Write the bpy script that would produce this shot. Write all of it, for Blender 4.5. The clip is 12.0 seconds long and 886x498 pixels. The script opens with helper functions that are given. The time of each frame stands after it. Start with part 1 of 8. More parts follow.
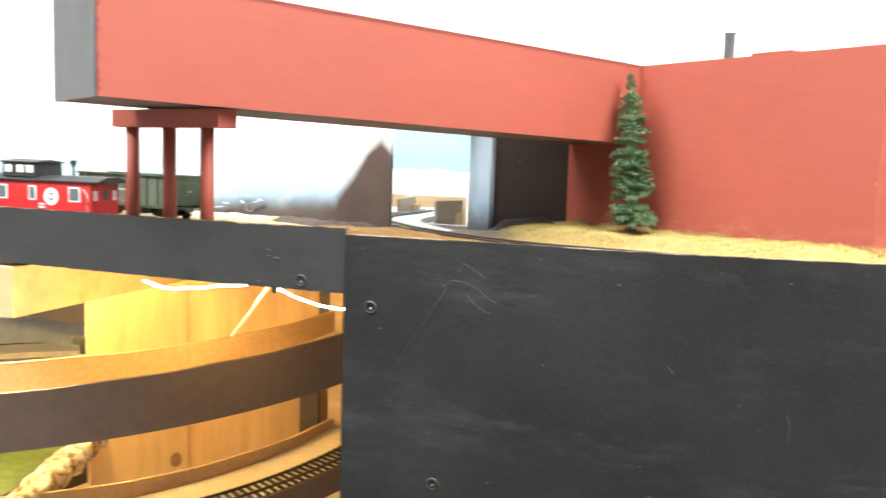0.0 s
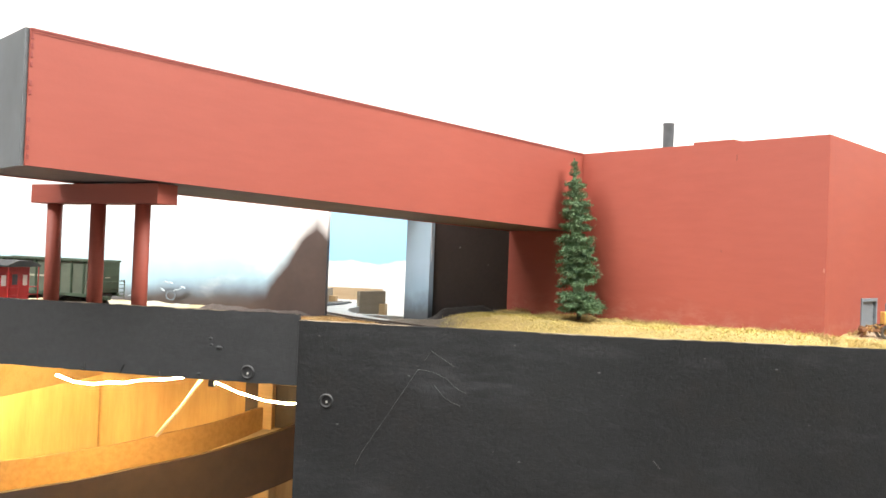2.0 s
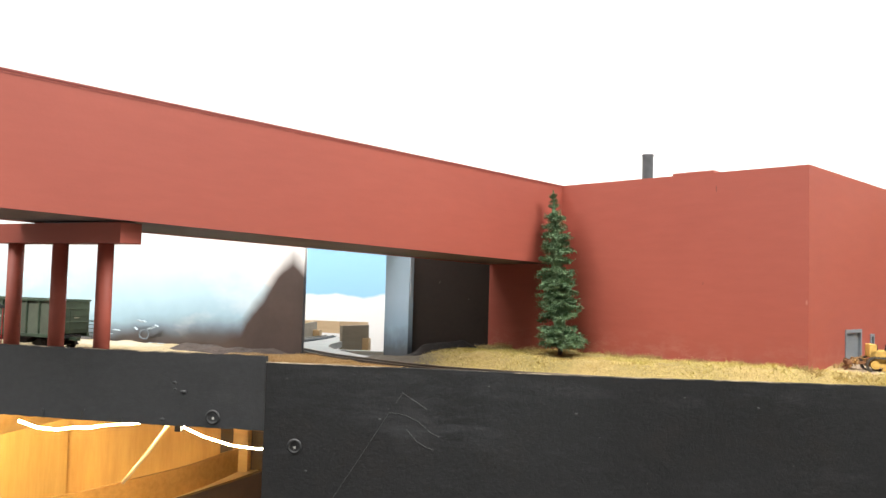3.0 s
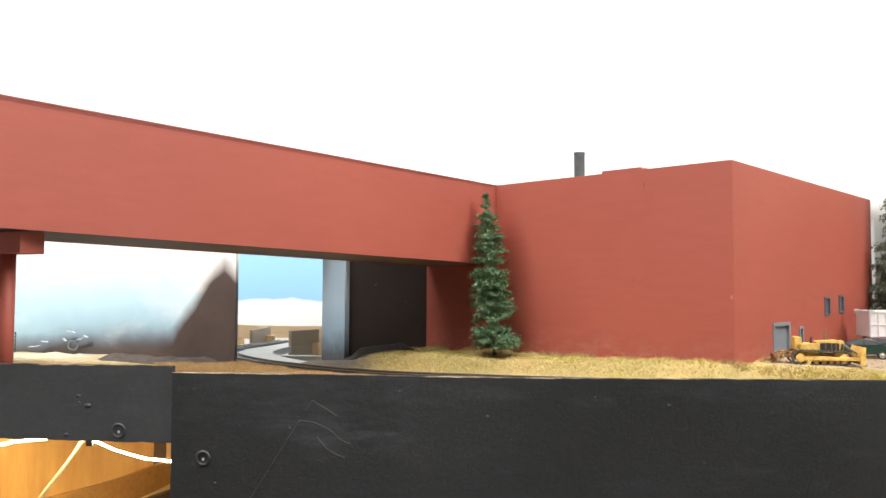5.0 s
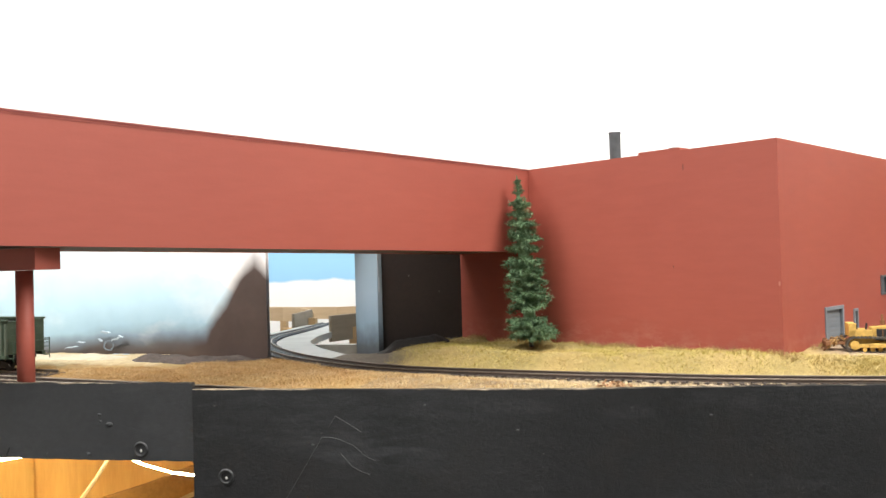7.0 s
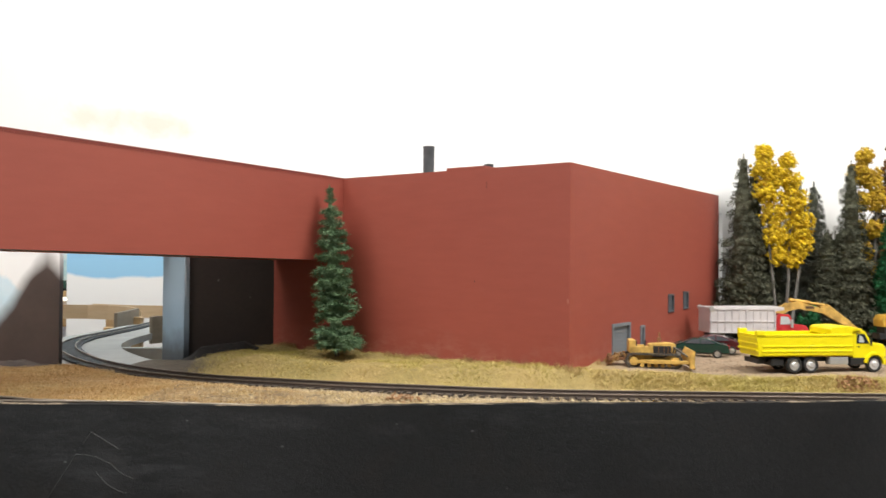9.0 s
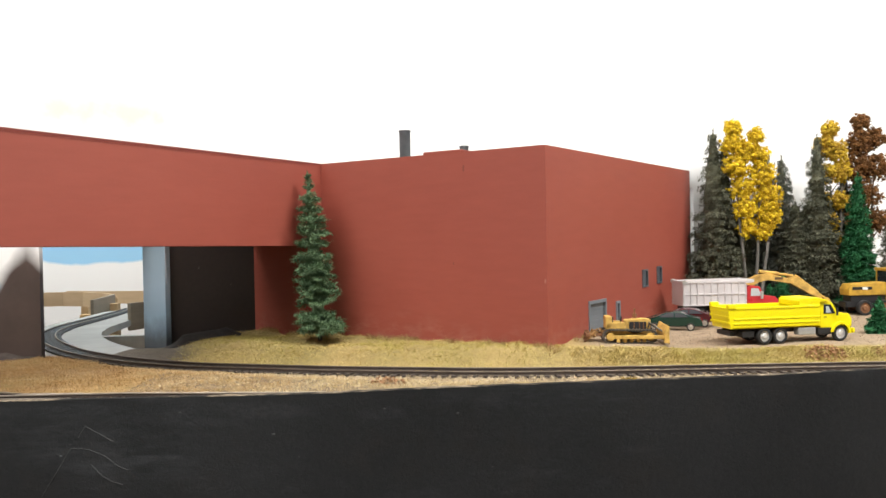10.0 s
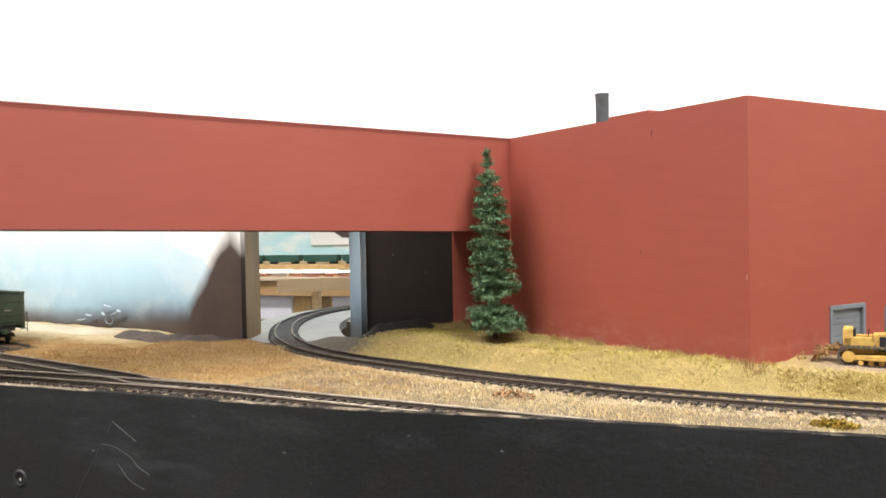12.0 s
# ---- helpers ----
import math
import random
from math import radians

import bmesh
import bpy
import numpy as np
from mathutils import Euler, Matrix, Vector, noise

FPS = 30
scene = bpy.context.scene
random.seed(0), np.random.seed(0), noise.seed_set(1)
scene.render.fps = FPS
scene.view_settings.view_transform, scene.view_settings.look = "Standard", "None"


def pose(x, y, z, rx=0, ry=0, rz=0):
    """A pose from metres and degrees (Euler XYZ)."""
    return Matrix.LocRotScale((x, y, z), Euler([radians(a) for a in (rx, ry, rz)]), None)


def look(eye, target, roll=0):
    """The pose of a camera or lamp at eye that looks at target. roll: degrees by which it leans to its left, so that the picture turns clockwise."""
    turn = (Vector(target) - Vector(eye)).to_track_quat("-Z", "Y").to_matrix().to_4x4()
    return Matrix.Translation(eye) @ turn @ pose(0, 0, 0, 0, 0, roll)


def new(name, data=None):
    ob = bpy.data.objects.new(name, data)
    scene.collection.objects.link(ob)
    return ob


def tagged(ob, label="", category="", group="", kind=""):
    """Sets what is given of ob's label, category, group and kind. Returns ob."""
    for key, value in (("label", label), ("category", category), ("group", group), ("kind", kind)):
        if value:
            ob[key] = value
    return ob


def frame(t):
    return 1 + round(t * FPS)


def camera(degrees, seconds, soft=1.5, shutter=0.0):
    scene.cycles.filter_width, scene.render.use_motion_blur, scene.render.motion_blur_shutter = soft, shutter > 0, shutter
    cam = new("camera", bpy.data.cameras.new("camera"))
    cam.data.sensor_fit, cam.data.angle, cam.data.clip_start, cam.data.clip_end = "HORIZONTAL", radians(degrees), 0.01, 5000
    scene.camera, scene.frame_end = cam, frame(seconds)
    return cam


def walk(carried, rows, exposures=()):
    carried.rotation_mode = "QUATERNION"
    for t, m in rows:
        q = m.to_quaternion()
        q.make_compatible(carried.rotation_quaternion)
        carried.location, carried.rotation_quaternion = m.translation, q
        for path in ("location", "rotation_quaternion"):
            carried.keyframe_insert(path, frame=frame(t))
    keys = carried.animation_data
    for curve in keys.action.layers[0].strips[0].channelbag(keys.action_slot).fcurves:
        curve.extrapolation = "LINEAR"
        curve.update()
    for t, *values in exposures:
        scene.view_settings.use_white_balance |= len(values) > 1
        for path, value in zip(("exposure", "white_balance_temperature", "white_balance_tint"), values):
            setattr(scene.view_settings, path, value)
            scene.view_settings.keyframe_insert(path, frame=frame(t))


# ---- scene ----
cam = camera(57.11, 12.0, shutter=0.4)
PATH = [
    (0, (0.2525, 0.2324, 1.5235), (-0.3170, 2.1376, 1.3095), 1.89),
    (0.5, (0.2513, 0.2447, 1.5058), (-0.1446, 2.2015, 1.3864), 2.75),
    (1, (0.2229, 0.2482, 1.5140), (-0.1927, 2.2046, 1.5115), 1.99),
    (1.5, (0.2145, 0.2491, 1.5140), (-0.1398, 2.2174, 1.5280), 1.81),
    (2, (0.2107, 0.2554, 1.5145), (-0.1409, 2.2241, 1.5393), 2.25),
    (2.5, (0.2135, 0.2656, 1.5151), (-0.1203, 2.2358, 1.5965), 2.04),
    (3, (0.2177, 0.2694, 1.5188), (-0.1087, 2.2400, 1.6195), 1.58),
    (4.8, (0.2416, 0.2788, 1.5249), (-0.0166, 2.2607, 1.5993), 0.79),
    (5, (0.2463, 0.2804, 1.5203), (0.0021, 2.2627, 1.6246), 0.23),
    (5.5, (0.2541, 0.2761, 1.5210), (-0.0143, 2.2555, 1.6207), 0.12),
    (6, (0.2557, 0.2745, 1.5228), (-0.1237, 2.2378, 1.5588), 1.15),
    (6.5, (0.2553, 0.2901, 1.5375), (-0.1424, 2.2497, 1.5784), -0.93),
    (6.7, (0.2543, 0.3035, 1.5381), (-0.1171, 2.2685, 1.5664), -1.46),
    (8.3, (0.2690, 0.3013, 1.5445), (0.0187, 2.2848, 1.5994), 0.34),
    (8.5, (0.2756, 0.3056, 1.5407), (0.1127, 2.2985, 1.5828), 1.41),
    (9, (0.2939, 0.3069, 1.5456), (0.2902, 2.3067, 1.5762), 0.45),
    (9.5, (0.2977, 0.3024, 1.5508), (0.3397, 2.3017, 1.5190), -0.84),
    (10, (0.2902, 0.2961, 1.5523), (0.3491, 2.2949, 1.5205), -1.04),
    (10.5, (0.2789, 0.3006, 1.5510), (0.2849, 2.3002, 1.5107), -1.32),
    (11, (0.3127, 0.3373, 1.5403), (0.0468, 2.3192, 1.5064), -0.21),
    (11.5, (0.3798, 0.3939, 1.5405), (-0.2747, 2.2829, 1.4823), 0.09),
    (12, (0.4045, 0.4149, 1.5455), (-0.3694, 2.2587, 1.5053), -1.10),
]
EXPOSURES = [(0.0, 0.50), (0.5, 0.58), (1.0, 0.47), (2.0, 0.22), (2.5, 0.05), (3.0, -0.20), (5.0, -0.24), (5.5, -0.26), (6.0, -0.23), (6.5, -0.16), (8.5, -0.98), (9.0, -0.84), (9.5, -0.70), (10.5, -0.69), (11.2, -0.43), (12.0, -0.42)]
walk(cam, [(t, look(eye, target, roll)) for t, eye, target, roll in PATH], EXPOSURES)

# ---- light ----
world = bpy.data.worlds.new("room_dark")
world.use_nodes = True
world.node_tree.nodes["Background"].inputs[0].default_value = (0.9, 0.95, 1.0, 1)
world.node_tree.nodes["Background"].inputs[1].default_value = 0.02
scene.world = world


def area_lamp(name, m, sx, sy, watts, colour):
    d = bpy.data.lights.new(name, "AREA")
    d.shape, d.size, d.size_y, d.energy, d.color = "RECTANGLE", sx, sy, watts, colour
    ob = new(name, d)
    ob.matrix_world = m
    return ob


# ceiling fixtures: (x, y, length, width, watts)
FIXTURES = [(-0.55, 0.10, 1.5, 0.40, 54), (1.25, 0.48, 1.6, 0.40, 56), (-0.9, 2.10, 2.2, 0.30, 48)]
for fx, fy, fl, fw, fp in FIXTURES:
    area_lamp("ceiling_lamp", pose(fx, fy, 2.512), fl, fw, fp, (1.0, 0.985, 0.96))

# ---- materials ----


def mat(name, build):
    m = bpy.data.materials.new(name)
    m.use_nodes = True
    nt = m.node_tree
    nt.nodes.clear()
    out = nt.nodes.new("ShaderNodeOutputMaterial")
    bsdf = nt.nodes.new("ShaderNodeBsdfPrincipled")
    nt.links.new(bsdf.outputs[0], out.inputs[0])
    build(nt, bsdf)
    return m


def node(nt, kind, **kw):
    n = nt.nodes.new(kind)
    for k, v in kw.items():
        if k in n.inputs:
            n.inputs[k].default_value = v
    return n


def coords(nt, world_space=False):
    if world_space:
        return nt.nodes.new("ShaderNodeNewGeometry").outputs["Position"]
    return nt.nodes.new("ShaderNodeTexCoord").outputs["Object"]


def ramp(nt, fac, stops):
    r = nt.nodes.new("ShaderNodeValToRGB")
    els = r.color_ramp.elements
    while len(els) < len(stops):
        els.new(0.5)
    for e, (p, c) in zip(els, stops):
        e.position, e.color = p, (*c, 1)
    nt.links.new(fac, r.inputs[0])
    return r.outputs[0]


def noise_of(nt, vec, scale, detail=4.0, rough=0.55, stretch=None):
    if stretch:
        mp = nt.nodes.new("ShaderNodeMapping")
        mp.inputs["Scale"].default_value = stretch
        nt.links.new(vec, mp.inputs[0])
        vec = mp.outputs[0]
    n = node(nt, "ShaderNodeTexNoise", Scale=scale, Detail=detail, Roughness=rough)
    nt.links.new(vec, n.inputs["Vector"])
    return n.outputs[0]


def mix(nt, fac, a, b, blend="MIX"):
    m = nt.nodes.new("ShaderNodeMix")
    m.data_type, m.blend_type = "RGBA", blend
    for sock, v in ((0, fac), (6, a), (7, b)):
        if isinstance(v, (int, float)):
            m.inputs[sock].default_value = v
        elif isinstance(v, tuple):
            m.inputs[sock].default_value = (*v, 1)
        else:
            nt.links.new(v, m.inputs[sock])
    return m.outputs[2]


def math_of(nt, op, a, b=0.0, c=None, clamp=False):
    m = nt.nodes.new("ShaderNodeMath")
    m.operation, m.use_clamp = op, clamp
    for i, v in enumerate((a, b, c)):
        if v is None:
            continue
        if isinstance(v, (int, float)):
            m.inputs[i].default_value = v
        else:
            nt.links.new(v, m.inputs[i])
    return m.outputs[0]


def bump(nt, bsdf, height, strength=0.3, dist=0.001):
    b = node(nt, "ShaderNodeBump", Strength=strength, Distance=dist)
    nt.links.new(height, b.inputs["Height"])
    nt.links.new(b.outputs[0], bsdf.inputs["Normal"])


def plain(name, colour, rough=0.5, metal=0.0, vary=0.12, scale=120.0, bumpy=0.15, coarse=18.0, dist=0.0004):
    """Paint, plastic or metal with a fine grain and broad faint blotches."""
    def build(nt, bsdf):
        v = coords(nt)
        fine, broad = noise_of(nt, v, scale), noise_of(nt, v, coarse, 3)
        dark = tuple(c * (1 - vary) for c in colour)
        light = tuple(min(1, c * (1 + vary)) for c in colour)
        c1 = ramp(nt, fine, [(0.3, dark), (0.7, light)])
        c2 = ramp(nt, broad, [(0.3, dark), (0.7, light)])
        nt.links.new(mix(nt, 0.5, c1, c2), bsdf.inputs["Base Color"])
        nt.links.new(math_of(nt, "MULTIPLY_ADD", fine, 0.2, rough - 0.1), bsdf.inputs["Roughness"])
        bsdf.inputs["Metallic"].default_value = metal
        if bumpy:
            bump(nt, bsdf, fine, bumpy, dist)
    return mat(name, build)


def glow(name, colour, strength):
    def build(nt, bsdf):
        bsdf.inputs["Base Color"].default_value = (*colour, 1)
        bsdf.inputs["Emission Color"].default_value = (*colour, 1)
        bsdf.inputs["Emission Strength"].default_value = strength
    return mat(name, build)


def wood(name, light, dark, scale=9.0, axis=(1, 12, 12), rough=0.6, knots=False):
    def build(nt, bsdf):
        v = coords(nt)
        grain = noise_of(nt, v, scale, 6, 0.6, axis)
        fine = noise_of(nt, v, scale * 9, 3, 0.6, axis)
        broad = noise_of(nt, v, 6.0, 2)
        c = ramp(nt, grain, [(0.3, dark), (0.62, light)])
        c = mix(nt, 0.25, c, ramp(nt, fine, [(0.35, dark), (0.65, light)]))
        c = mix(nt, 0.3, c, ramp(nt, broad, [(0.3, tuple(x * 0.8 for x in light)), (0.7, light)]))
        if knots:
            vo = node(nt, "ShaderNodeTexVoronoi", Scale=9.0)
            nt.links.new(v, vo.inputs["Vector"])
            k = ramp(nt, vo.outputs["Distance"], [(0.06, (0, 0, 0)), (0.12, (1, 1, 1))])
            c = mix(nt, k, tuple(x * 0.35 for x in dark), c)
        nt.links.new(c, bsdf.inputs["Base Color"])
        bsdf.inputs["Roughness"].default_value = rough
        bump(nt, bsdf, fine, 0.2, 0.0004)
    return mat(name, build)


def red_paint(nt, bsdf):
    # brush-painted card: fine brush streaks, faint dusty bloom low down, scuffs
    v = coords(nt)
    streak = noise_of(nt, v, 30, 5, 0.6, (1, 1, 5))
    fine = noise_of(nt, v, 420, 3)
    broad = noise_of(nt, v, 9, 3)
    c = ramp(nt, streak, [(0.3, (0.266, 0.055, 0.034)), (0.7, (0.304, 0.066, 0.042))])
    c = mix(nt, 0.35, c, ramp(nt, broad, [(0.3, (0.252, 0.050, 0.032)), (0.7, (0.322, 0.073, 0.046))]))
    scuff = ramp(nt, noise_of(nt, v, 14, 6, 0.7, (0.6, 0.6, 3.5)), [(0.62, (0, 0, 0)), (0.80, (1, 1, 1))])
    c = mix(nt, math_of(nt, "MULTIPLY", scuff, 0.25), c, (0.42, 0.15, 0.11))
    # dry plaster dust splashed over the foot of the walls
    s = nt.nodes.new("ShaderNodeSeparateXYZ")
    nt.links.new(v, s.inputs[0])
    foot = ramp(nt, math_of(nt, "ADD", s.outputs[2], math_of(nt, "MULTIPLY_ADD", noise_of(nt, v, 22, 4), 0.03, -0.015)), [(0.008, (1, 1, 1)), (0.034, (0, 0, 0))])
    splash = ramp(nt, noise_of(nt, v, 60, 6, 0.7, (1, 1, 2.2)), [(0.46, (0, 0, 0)), (0.70, (1, 1, 1))])
    dust = math_of(nt, "MULTIPLY", math_of(nt, "MULTIPLY", foot, splash), 0.45)
    c = mix(nt, dust, c, (0.44, 0.22, 0.16))
    nt.links.new(c, bsdf.inputs["Base Color"])
    bsdf.inputs["Roughness"].default_value = 0.62
    bump(nt, bsdf, math_of(nt, "ADD", math_of(nt, "MULTIPLY", streak, 0.6), fine), 0.16, 0.0003)


RED = mat("red_brushed_paint", red_paint)
REDDARK = plain("red_edge_paint", (0.23, 0.04, 0.03), 0.6)


def fascia_paint(nt, bsdf):
    # rolled black paint over hardboard: fine fibre, broad cloudy patches, dusty smears and tiny pale specks
    v = coords(nt)
    fine = noise_of(nt, v, 700, 2)
    roller = noise_of(nt, v, 330, 5, 0.7)
    broad = noise_of(nt, v, 11, 5, 0.6)
    c = ramp(nt, roller, [(0.32, (0.0048, 0.0051, 0.0056)), (0.68, (0.0128, 0.0133, 0.0142))])
    c = mix(nt, 0.55, c, ramp(nt, broad, [(0.36, (0.0050, 0.0052, 0.0057)), (0.5, (0.0084, 0.0087, 0.0094)), (0.66, (0.0140, 0.0144, 0.0153))]))
    brown = ramp(nt, noise_of(nt, v, 34, 4, 0.6), [(0.5, (0, 0, 0)), (0.72, (1, 1, 1))])
    c = mix(nt, math_of(nt, "MULTIPLY", brown, 0.45), c, (0.0125, 0.0102, 0.0088))
    smear = ramp(nt, noise_of(nt, v, 13, 7, 0.72, (0.55, 1, 1.5)), [(0.50, (0, 0, 0)), (0.66, (1, 1, 1))])
    streak = ramp(nt, noise_of(nt, v, 120, 5, 0.7, (0.25, 1, 1.6)), [(0.42, (0, 0, 0)), (0.66, (1, 1, 1))])
    c = mix(nt, math_of(nt, "MULTIPLY", math_of(nt, "MULTIPLY", smear, streak), 0.75), c, (0.034, 0.036, 0.039))
    # rubbed dents and a dusty wipe: (x, z, half length, half height, slope, strength)
    s = nt.nodes.new("ShaderNodeSeparateXYZ")
    nt.links.new(v, s.inputs[0])
    rub = ramp(nt, noise_of(nt, v, 520, 5, 0.75, (0.45, 1, 0.9)), [(0.40, (0.15, 0.15, 0.15)), (0.62, (1, 1, 1))])
    for bx, bz, hl, hh, slope, amount in ((0.1370, 1.4530, 0.0120, 0.0042, -0.60, 0.55), (0.1390, 1.4405, 0.0085, 0.0022, -0.55, 0.55), (0.2140, 1.4700, 0.0260, 0.0045, -0.06, 0.55), (0.2700, 1.4660, 0.0160, 0.0040, 0.0, 0.35), (0.1000, 1.3880, 0.0140, 0.0040, -0.2, 0.30)):
        dx = math_of(nt, "ADD", s.outputs[0], -bx)
        dz = math_of(nt, "SUBTRACT", math_of(nt, "ADD", s.outputs[2], -bz), math_of(nt, "MULTIPLY", dx, slope))
        qx, qz = math_of(nt, "DIVIDE", dx, hl), math_of(nt, "DIVIDE", dz, hh)
        d2 = math_of(nt, "ADD", math_of(nt, "MULTIPLY", qx, qx), math_of(nt, "MULTIPLY", qz, qz))
        d2 = math_of(nt, "ADD", d2, math_of(nt, "MULTIPLY_ADD", noise_of(nt, v, 90, 5, 0.7), 1.6, -0.8))
        c = mix(nt, math_of(nt, "MULTIPLY", math_of(nt, "MULTIPLY", ramp(nt, d2, [(0.35, (1, 1, 1)), (1.05, (0, 0, 0))]), rub), amount), c, (0.030, 0.0305, 0.032))
    speck = ramp(nt, noise_of(nt, v, 420, 1), [(0.80, (0, 0, 0)), (0.86, (1, 1, 1))])
    c = mix(nt, math_of(nt, "MULTIPLY", speck, 0.30), c, (0.07, 0.068, 0.062))
    nt.links.new(c, bsdf.inputs["Base Color"])
    nt.links.new(math_of(nt, "MULTIPLY_ADD", broad, 0.25, 0.45), bsdf.inputs["Roughness"])
    bsdf.inputs["Specular IOR Level"].default_value = 0.33
    grit = noise_of(nt, v, 130, 9, 0.78)
    bump(nt, bsdf, math_of(nt, "ADD", math_of(nt, "MULTIPLY", fine, 0.5), math_of(nt, "MULTIPLY", grit, 2.4)), 0.45, 0.0005)


FASCIA = mat("black_satin_fascia_paint", fascia_paint)


def strip_paint(nt, bsdf):
    # narrow strip's black coat, base colour lightened for the light's sheen, with pale streaks
    v = coords(nt)
    c = ramp(nt, noise_of(nt, v, 300, 5, 0.7), [(0.32, (0.0170, 0.0180, 0.0195)), (0.68, (0.0290, 0.0302, 0.0322))])
    c = mix(nt, 0.45, c, ramp(nt, noise_of(nt, v, 14, 5, 0.6), [(0.36, (0.0170, 0.0178, 0.0190)), (0.64, (0.0320, 0.0332, 0.0350))]))
    dust = ramp(nt, noise_of(nt, v, 90, 5, 0.7, (0.3, 1, 1.4)), [(0.55, (0, 0, 0)), (0.75, (1, 1, 1))])
    c = mix(nt, math_of(nt, "MULTIPLY", dust, 0.35), c, (0.046, 0.047, 0.049))
    nt.links.new(c, bsdf.inputs["Base Color"])
    bsdf.inputs["Roughness"].default_value = 0.55
    bsdf.inputs["Specular IOR Level"].default_value = 0.35
    bump(nt, bsdf, noise_of(nt, v, 150, 9, 0.78), 0.45, 0.0009)


STRIPPAINT = mat("sheen_lightened_strip_paint", strip_paint)


def edge_wear(nt, bsdf):
    # sawn top edge: black paint rubbed through to pale board in places
    v = coords(nt)
    f = ramp(nt, noise_of(nt, v, 60, 7, 0.75, (0.6, 1, 1)), [(0.50, (0, 0, 0)), (0.66, (1, 1, 1))])
    c = mix(nt, f, (0.016, 0.015, 0.014), (0.30, 0.24, 0.17))
    nt.links.new(c, bsdf.inputs["Base Color"])
    bsdf.inputs["Roughness"].default_value = 0.9
    bsdf.inputs["Specular IOR Level"].default_value = 0.15


FASCIA_EDGE = mat("worn_fascia_edge", edge_wear)
SCUFF = plain("grey_scuff", (0.036, 0.0365, 0.038), 0.6, vary=0.35)


def backdrop_paint(nt, bsdf):
    # white sky, misty blue low band, sprayed dark-brown mountain rising to the panel's edge
    p = coords(nt, True)
    s = nt.nodes.new("ShaderNodeSeparateXYZ")
    nt.links.new(p, s.inputs[0])
    n = noise_of(nt, p, 10, 4)
    cloud = noise_of(nt, p, 7, 5, 0.6, (1, 1, 1.6))
    n2 = math_of(nt, "MULTIPLY_ADD", n, 0.06, -0.03)
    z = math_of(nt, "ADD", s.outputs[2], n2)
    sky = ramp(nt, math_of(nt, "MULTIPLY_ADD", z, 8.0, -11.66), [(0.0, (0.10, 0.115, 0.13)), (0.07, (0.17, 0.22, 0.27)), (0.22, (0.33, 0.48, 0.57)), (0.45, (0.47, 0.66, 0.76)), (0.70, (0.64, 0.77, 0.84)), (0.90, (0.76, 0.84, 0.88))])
    cl = math_of(nt, "MULTIPLY", ramp(nt, cloud, [(0.5, (0, 0, 0)), (0.62, (1, 1, 1))]), 0.28)
    sky = mix(nt, cl, sky, (0.88, 0.87, 0.85))
    # a bank of white cloud that hangs above the hill
    edge = math_of(nt, "MULTIPLY_ADD", s.outputs[0], -0.62, 1.470)
    puffs = math_of(nt, "MULTIPLY_ADD", noise_of(nt, p, 42, 3, 0.5), 0.05, -0.025)
    bank_ = math_of(nt, "MULTIPLY_ADD", math_of(nt, "ADD", math_of(nt, "SUBTRACT", s.outputs[2], edge), puffs), 150.0, 0.5, clamp=True)
    sky = mix(nt, math_of(nt, "MULTIPLY", bank_, 0.9), sky, (0.87, 0.85, 0.83))
    # height of the sprayed hill as a function of x
    left = ramp(nt, math_of(nt, "MULTIPLY_ADD", s.outputs[0], 3.5, 1.1), [(0.0, (0.09,) * 3), (0.50, (0.11,) * 3), (0.69, (0.125,) * 3), (0.755, (0.18,) * 3), (0.79, (0.31,) * 3), (0.84, (0.46,) * 3), (0.90, (0.65,) * 3), (0.935, (0.72,) * 3), (0.975, (0.63,) * 3)])
    hill = math_of(nt, "MULTIPLY_ADD", left, 0.13, 1.454)
    h2 = math_of(nt, "MULTIPLY_ADD", noise_of(nt, p, 35, 3), 0.012, -0.006)
    d = math_of(nt, "SUBTRACT", math_of(nt, "ADD", hill, h2), s.outputs[2])
    f = math_of(nt, "MULTIPLY_ADD", d, 50.0, 0.5, clamp=True)
    spray = ramp(nt, noise_of(nt, p, 24, 5, 0.65), [(0.3, (0.050, 0.034, 0.029)), (0.7, (0.080, 0.056, 0.047))])
    c = mix(nt, f, sky, spray)
    nt.links.new(c, bsdf.inputs["Base Color"])
    bsdf.inputs["Roughness"].default_value = 0.45
    bump(nt, bsdf, noise_of(nt, p, 60, 4), 0.08, 0.001)


BACKDROP = mat("painted_backdrop", backdrop_paint)


